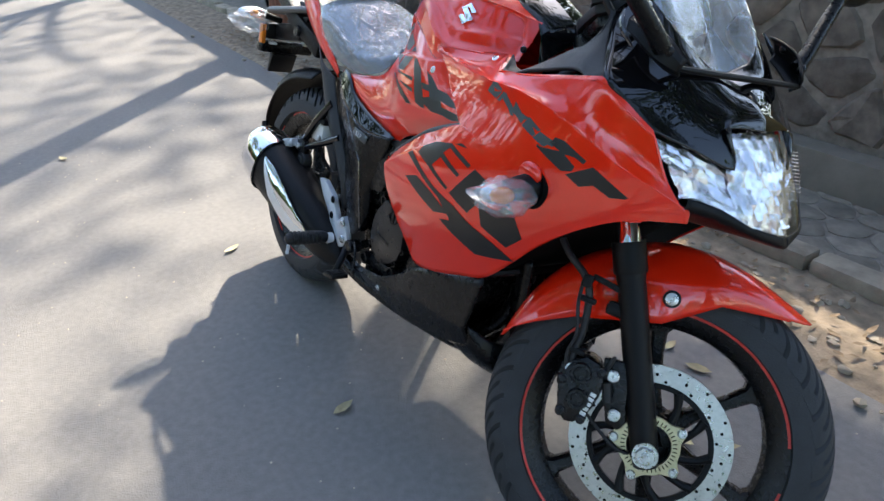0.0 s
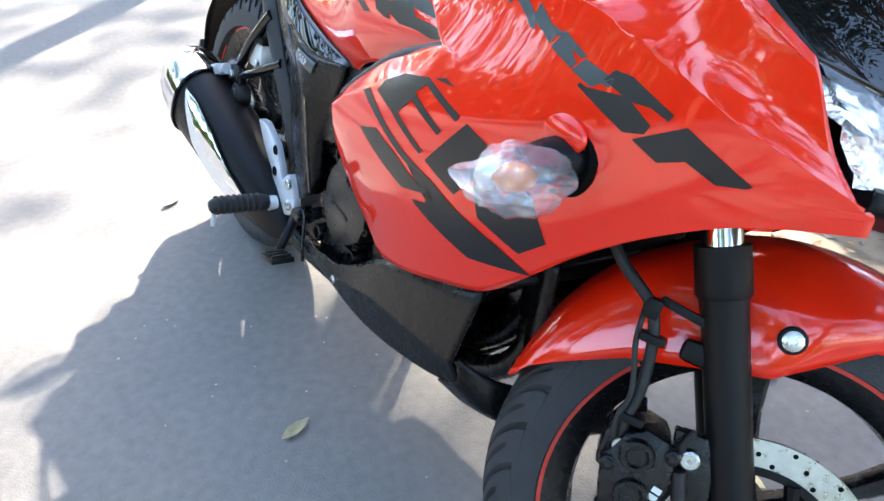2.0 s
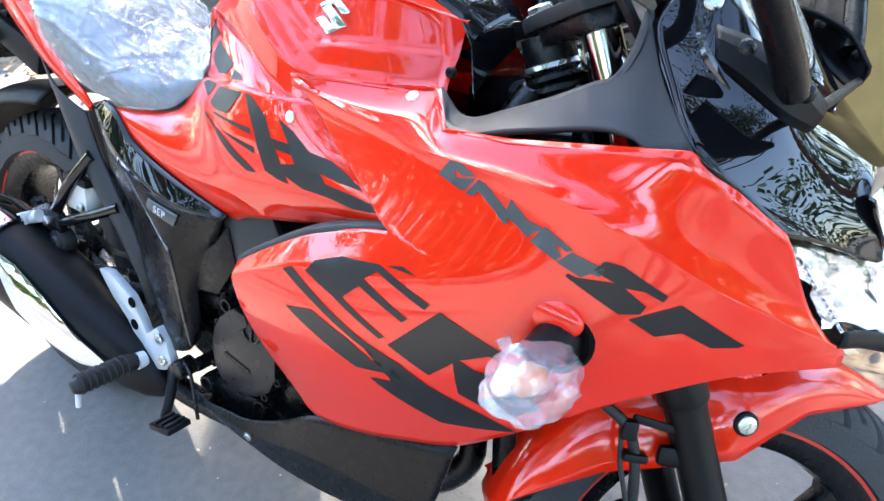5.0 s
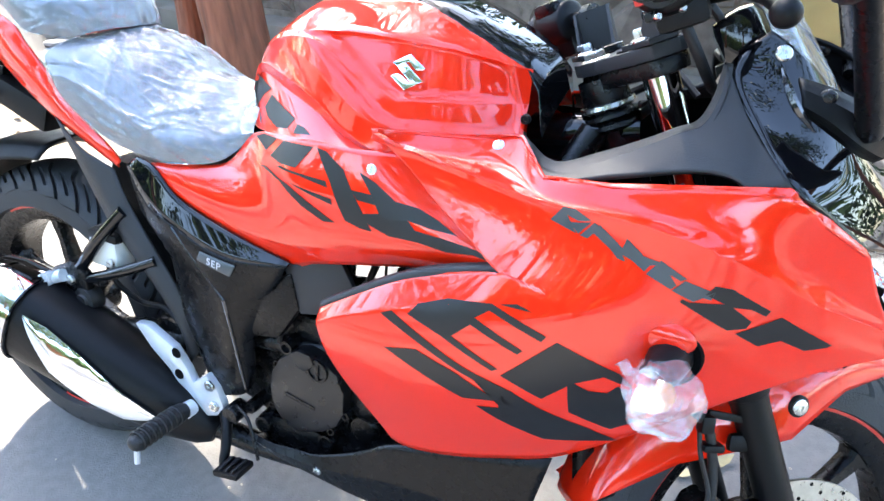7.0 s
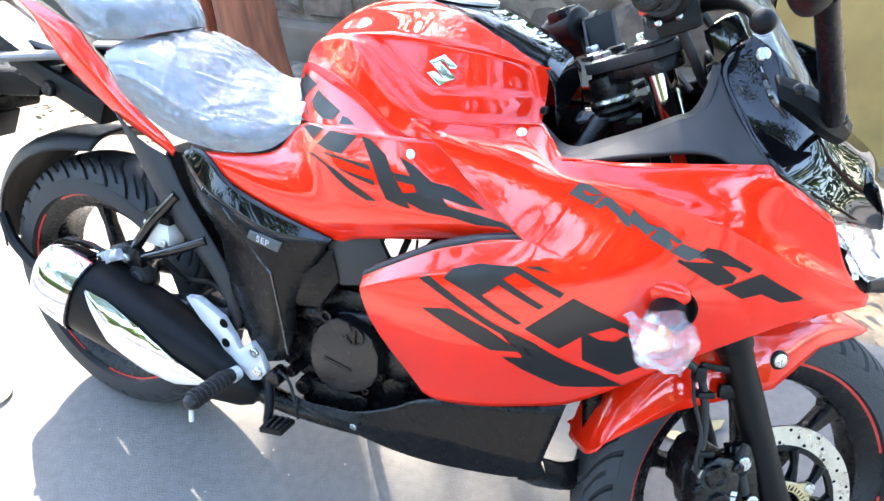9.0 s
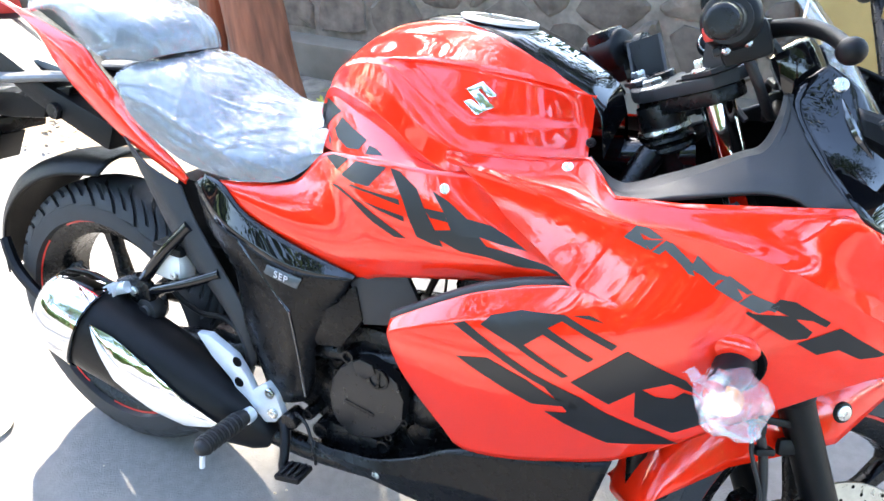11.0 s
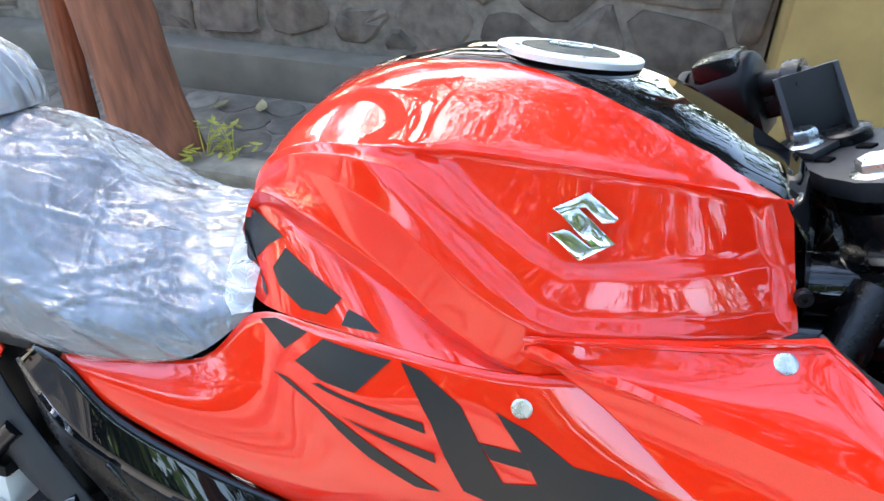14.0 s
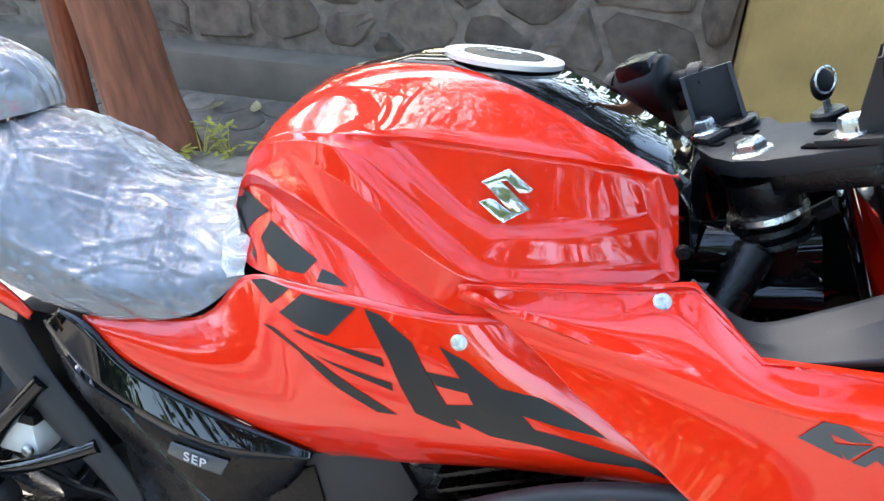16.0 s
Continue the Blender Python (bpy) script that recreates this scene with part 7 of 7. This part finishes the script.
part("limb", tube([(-1.05, 1.55, 4.1), (-2.1, 2.9, 5.3), (-3.05, 4.38, 6.0)], [0.07, 0.045, 0.012], 7, 5), BARK, near, "", 60)
# Unseen canopy added overhead so the tank mirrors leaves and sky gaps.
over = []
for k in range(6):
    e = Vector((ro.uniform(-1.2, 2.4), ro.uniform(-2.2, 0.8), ro.uniform(5.2, 6.4)))
    part("limb", tube([(-1.05, 1.55, 4.15), Vector((-1.05, 1.55, 4.9)).lerp(e, 0.5), e], [0.07, 0.04, 0.012], 7, 5), BARK, near, "", 60)
for k in range(55):
    over.append(Vector((ro.uniform(-2.2, 3.2), ro.uniform(-3.0, 1.2), ro.uniform(5.0, 6.6))))
for k in range(75):
    over.append(Vector((ro.uniform(-1.4, 3.6), ro.uniform(1.4, 6.8), ro.uniform(5.0, 6.8))))
leaf_cloud("crown", over, 0.24, 8600, 0.065, ro, LEAF).parent = near
# Unseen clumps added to break up sky reflections on tank and nose.
high = [Vector((ro.uniform(-1.6, 2.2), ro.uniform(2.2, 4.6), ro.uniform(5.5, 6.8))) for k in range(85)]
leaf_cloud("crown", high, 0.26, 4200, 0.06, ro, LEAF).parent = near
low = [Vector((ro.uniform(0.1, 2.2), ro.uniform(2.2, 4.0), ro.uniform(5.4, 6.2))) for k in range(40)]
leaf_cloud("crown", low, 0.20, 2600, 0.065, ro, LEAF).parent = near
# Unseen clumps added to block sun from the ground ahead.
ahead = [Vector((ro.uniform(-3.1, -2.1), ro.uniform(5.05, 5.45), ro.uniform(5.9, 6.1))) for k in range(34)]
leaf_cloud("crown", ahead, 0.11, 2600, 0.06, ro, LEAF).parent = near
# Crowns below are out of view, placed for road dapples and paint reflections.
limb_tree("tree", (-3.62, 1.46, 0), (-3.55, 1.6, 5.5), 0.13, (-7.9, 6.2, 8.4), (2.4, 1.9, 1.2), 9, 950, "roadside tree with a straight bare trunk", 0.08)
limb_tree("tree", (-9.5, 3.4, 0), (-9.3, 3.6, 5.5), 0.16, (-10.9, 6.8, 9.6), (2.8, 2.4, 1.5), 10, 1300, "roadside tree with a broad leafy crown", 0.09)
limb_tree("tree", (3.5, -7.5, 0), (3.4, -7.2, 4.0), 0.16, (3.0, -6.2, 5.6), (3.6, 2.4, 2.8), 12, 11000, "roadside tree with a broad leafy crown", 0.09)
limb_tree("tree", (-3.0, -9.0, 0), (-3.0, -8.7, 4.0), 0.16, (-2.6, -7.6, 5.2), (3.0, 2.4, 2.8), 15, 10000, "roadside tree with a broad leafy crown", 0.09)
limb_tree("tree", (8.5, -2.5, 0), (8.3, -2.4, 4.0), 0.18, (7.4, -1.8, 5.2), (2.8, 3.2, 2.6), 17, 6000, "roadside tree with a broad leafy crown", 0.09, 34, 0.30)
limb_tree("tree", (6.0, 4.4, 0), (5.6, 4.0, 4.0), 0.16, (4.8, 3.4, 6.0), (2.8, 2.0, 1.8), 19, 8000, "unseen tree with a leafy crown behind the wall, added for reflections", 0.09)
limb_tree("tree", (-9.0, -7.5, 0), (-8.8, -7.2, 4.0), 0.16, (-8.0, -6.6, 5.6), (3.2, 2.6, 3.2), 23, 6000, "roadside tree with a broad leafy crown", 0.12)
limb_tree("tree", (0.6, -10.5, 0), (0.5, -10.2, 5.0), 0.18, (0.4, -9.8, 6.6), (4.2, 2.6, 3.8), 24, 9000, "roadside tree with a tall leafy crown", 0.13)
limb_tree("tree", (9.0, -9.0, 0), (8.8, -8.7, 5.0), 0.18, (8.2, -8.0, 6.0), (3.6, 3.0, 3.6), 25, 10000, "roadside tree with a tall leafy crown", 0.13)
# Added unseen behind the wall so the tank mirrors foliage, not open sky.
limb_tree("tree", (2.6, 6.6, 0), (2.5, 6.4, 3.6), 0.16, (2.6, 6.2, 5.0), (2.3, 1.7, 2.2), 27, 9000, "unseen tree with a leafy crown behind the wall, added for reflections", 0.09)
limb_tree("tree", (-3.4, 10.2, 0), (-3.3, 10.0, 3.4), 0.16, (-3.0, 9.8, 4.4), (3.0, 1.6, 2.2), 28, 9000, "unseen tree with a leafy crown behind the wall, added for reflections", 0.10)
limb_tree("tree", (-6.6, 9.6, 0), (-6.5, 9.4, 3.4), 0.16, (-6.2, 9.0, 4.6), (2.6, 1.6, 2.5), 29, 9000, "unseen tree with a leafy crown behind the wall, added for reflections", 0.10)
# Unseen crowns added to break up the tank's bright sky patches.
limb_tree("tree", (-10.8, 3.6, 0), (-10.0, 3.0, 4.4), 0.17, (-7.9, 1.3, 6.1), (2.3, 2.3, 1.5), 33, 6500, "unseen tree with a leafy crown hanging over the road, added for reflections", 0.08, 60, 0.30)
limb_tree("tree", (-11.4, 8.6, 0), (-11.2, 8.4, 3.6), 0.16, (-10.4, 7.9, 5.3), (2.8, 2.6, 1.9), 35, 7000, "unseen roadside tree with a loose leafy crown, added for reflections", 0.08, 60, 0.30)
rf = random.Random(31)
# Unseen belt; one side is kept low so the fairing mirrors sky.
far = [Vector((math.cos(a) * rr, math.sin(a) * rr, rf.uniform(0.3, 3.0 if math.sin(a) < -0.4 else 6.5))) for a, rr in [(rf.uniform(3.6, 5.85) if k % 2 else rf.uniform(0, 6.283), rf.uniform(17, 26)) for k in range(960)]]
tagged(leaf_cloud("far_trees", far, 0.9, 62000, 0.30, rf, LEAF), "distant belt of green trees round the road", "trees", kind="stuff")


# ---- litter and weeds ----
def leaf_bm(bm, c, a, s, w, curl, rnd, tilt=0.0):
    d = Vector((math.cos(a), math.sin(a), tilt))
    o = Vector((-math.sin(a), math.cos(a), 0))
    mid = [bm.verts.new(c + d * s * t + Vector((0, 0, curl * s * (t * t)))) for t in (-1, -0.4, 0.2, 0.65, 1)]
    lt = [bm.verts.new(c + d * s * t + o * s * w * k + Vector((0, 0, curl * s * (t * t) + 0.10 * s * k))) for t, k in ((-0.4, 0.8), (0.2, 1), (0.65, 0.55))]
    rt = [bm.verts.new(c + d * s * t - o * s * w * k + Vector((0, 0, curl * s * (t * t) + 0.10 * s * k))) for t, k in ((-0.4, 0.8), (0.2, 1), (0.65, 0.55))]
    for sd in (lt, rt):
        bm.faces.new((mid[0], mid[1], sd[0]))
        bm.faces.new((mid[1], mid[2], sd[1], sd[0]))
        bm.faces.new((mid[2], mid[3], sd[2], sd[1]))
        bm.faces.new((mid[3], mid[4], sd[2]))


rl = random.Random(77)
for lx, ly, s in ((0.67, -0.211, 0.034), (-0.293, -0.158, 0.034), (1.06, 0.62, 0.036), (1.28, 0.44, 0.034), (1.21, 0.38, 0.028), (-0.47, 1.74, 0.05), (-0.63, 1.72, 0.045), (0.95, 0.64, 0.028), (1.55, 0.75, 0.035), (0.42, -0.95, 0.03), (-1.6, -0.5, 0.03), (-1.2, 0.35, 0.03)):
    bm = bmesh.new()
    leaf_bm(bm, Vector((lx, ly, 0.006 if ly < 1.3 else 0.045)), rl.uniform(0, 6.28), s, rl.uniform(0.35, 0.5), rl.uniform(0.08, 0.25), rl)
    lf = part("fallen_leaf", bm, DRYLEAF, None, "", 60)
    tagged(lf, "dry yellow-green fallen leaf lying on the ground", "leaf", "fallen leaves")
bm = bmesh.new()
for k in range(900):
    leaf_bm(bm, Vector((rl.uniform(-4.0, 3.2), rl.gauss(1.08, 0.12), rl.uniform(0.014, 0.035))), rl.uniform(0, 6.28), rl.uniform(0.010, 0.028), rl.uniform(0.3, 0.5), rl.uniform(0.05, 0.4), rl, rl.uniform(-0.3, 0.3))
tagged(part("leaf_litter", bm, LITTER, None, "", 60), "dry leaf litter along the soil strip", "leaves", kind="stuff")
bm = bmesh.new()
for k in range(420):
    c = Vector((rl.uniform(-4.0, 3.2), rl.gauss(1.1, 0.13), 0.012))
    r = rl.uniform(0.004, 0.02)
    b2 = bmesh.new()
    bmesh.ops.create_icosphere(b2, subdivisions=1, radius=1)
    for v in b2.verts:
        v.co = Vector((v.co.x * r * 1.3, v.co.y * r, v.co.z * r * 0.7)) * (1 + 0.3 * rl.uniform(-1, 1)) + c
    bm = join(bm, b2)
tagged(part("pebbles", bm, KERB, None, "", 40), "small stones on the soil strip", "stones", kind="stuff")
verts, faces = [], []
for k in range(420):
    cx_, cy_, r = rl.uniform(-2.2, 2.4), rl.uniform(-1.3, 0.85), rl.uniform(0.0012, 0.0042)
    i = len(verts)
    verts += [(cx_ + r * math.cos(a + k) * rl.uniform(0.6, 1.3), cy_ + r * math.sin(a + k) * rl.uniform(0.6, 1.3), 0.0) for a in (0, 1.26, 2.51, 3.77, 5.03)] + [(cx_, cy_, r * 0.7)]
    faces += [(i + q, i + (q + 1) % 5, i + 5) for q in range(5)]
grit = bpy.data.meshes.new("grit")
grit.from_pydata(verts, [], faces)
grit.materials.append(KERB)
tagged(new("grit", grit), "scattered pale grit on the road", "stones", kind="stuff")
for wx, wy, hgt in ((-0.47, 1.37, 0.16), (-0.40, 1.42, 0.12)):
    wd = tagged(new("weed"), "small yellow-green weed growing beside the trunk", "weed", "weeds")
    for k in range(9):
        a = rl.uniform(0, 6.28)
        tip = Vector((wx + 0.06 * math.cos(a), wy + 0.06 * math.sin(a), hgt * rl.uniform(0.5, 1.0)))
        st = tube([(wx, wy, 0.02), Vector((wx, wy, 0.02)).lerp(tip, 0.5) + Vector((0, 0, 0.02)), tip], [0.0025, 0.002, 0.001], 5, 3)
        part("stem", st, WEED, wd)
        for q in range(3):
            bl = bmesh.new()
            leaf_bm(bl, tip + Vector((rl.uniform(-0.02, 0.02), rl.uniform(-0.02, 0.02), rl.uniform(-0.03, 0.01))), rl.uniform(0, 6.28), rl.uniform(0.014, 0.024), 0.45, 0.2, rl, 0.3)
            part("leaf", bl, WEED, wd, "", 60)


# ---- another parked motorcycle farther along the kerb ----
other = tagged(new("motorcycle"), "dusty yellow and black motorcycle parked by the kerb", "motorcycle")
OX, OY = -2.62, 1.50
for dx in (0.0, 1.22):
    w_ = part("wheel", lathe([(0.20, -0.03), (0.205, 0.03), (0.19, 0.0), (0.20, -0.03)], 48, (OX - dx, OY, 0.28)), CAST, other)
    tyr = [(0.205 + 0.075 * math.sin(math.pi * i / 12) ** 0.6, 0.05 * math.cos(math.pi * i / 12)) for i in range(13)]
    part("tyre", lathe(tyr, 56, (OX - dx, OY, 0.28)), RUBBER, w_, "black rubber tyre")
    part("hub", lathe([(0, -0.05), (0.045, -0.05), (0.05, 0.0), (0.045, 0.05), (0, 0.05)], 24, (OX - dx, OY, 0.28)), CAST, w_)
    for k in range(5):
        a = k * 1.2566 + 0.3
        part("spoke", tube([(OX - dx + 0.04 * math.cos(a), OY, 0.28 + 0.04 * math.sin(a)), (OX - dx + 0.195 * math.cos(a), OY, 0.28 + 0.195 * math.sin(a))], 0.013, 8, 2), CAST, w_)
part("body_panel", loft([[(OX - 0.15, OY - 0.10, 0.62), (OX - 0.45, OY - 0.13, 0.60), (OX - 0.8, OY - 0.12, 0.72)], [(OX - 0.12, OY - 0.12, 0.48), (OX - 0.45, OY - 0.16, 0.42), (OX - 0.8, OY - 0.14, 0.5)], [(OX - 0.2, OY - 0.09, 0.36), (OX - 0.45, OY - 0.12, 0.3), (OX - 0.75, OY - 0.1, 0.38)]], 6, 6), YELLOW, other, "dusty yellow body panel", 50, 0.004)
part("engine", box((OX - 0.55, OY, 0.36), (0.34, 0.24, 0.26), 0.04), CAST, other)
part("fuel_tank", ball((OX - 0.70, OY, 0.86), (0.26, 0.14, 0.12)), YELLOW, other)
part("seat", box((OX - 0.22, OY, 0.80), (0.52, 0.24, 0.09), 0.04), SEATV, other)
part("rear_mudguard", tube([(OX + 0.02, OY, 0.62), (OX + 0.2, OY, 0.56), (OX + 0.30, OY, 0.42)], [0.05, 0.06, 0.04], 10, 5), MATTE, other)
part("muffler", tube([(OX - 0.3, OY - 0.13, 0.25), (OX + 0.02, OY - 0.15, 0.33), (OX + 0.18, OY - 0.15, 0.38)], [0.03, 0.05, 0.045], 14, 4), STEEL, other)
part("fork", tube([(OX - 1.22, OY - 0.06, 0.28), (OX - 1.02, OY - 0.06, 0.85)], 0.022, 10, 2), STEEL, other)
part("handlebar", tube([(OX - 0.92, OY - 0.32, 0.98), (OX - 1.0, OY, 1.0), (OX - 0.92, OY + 0.32, 0.98)], 0.012, 10, 6), CAST, other)
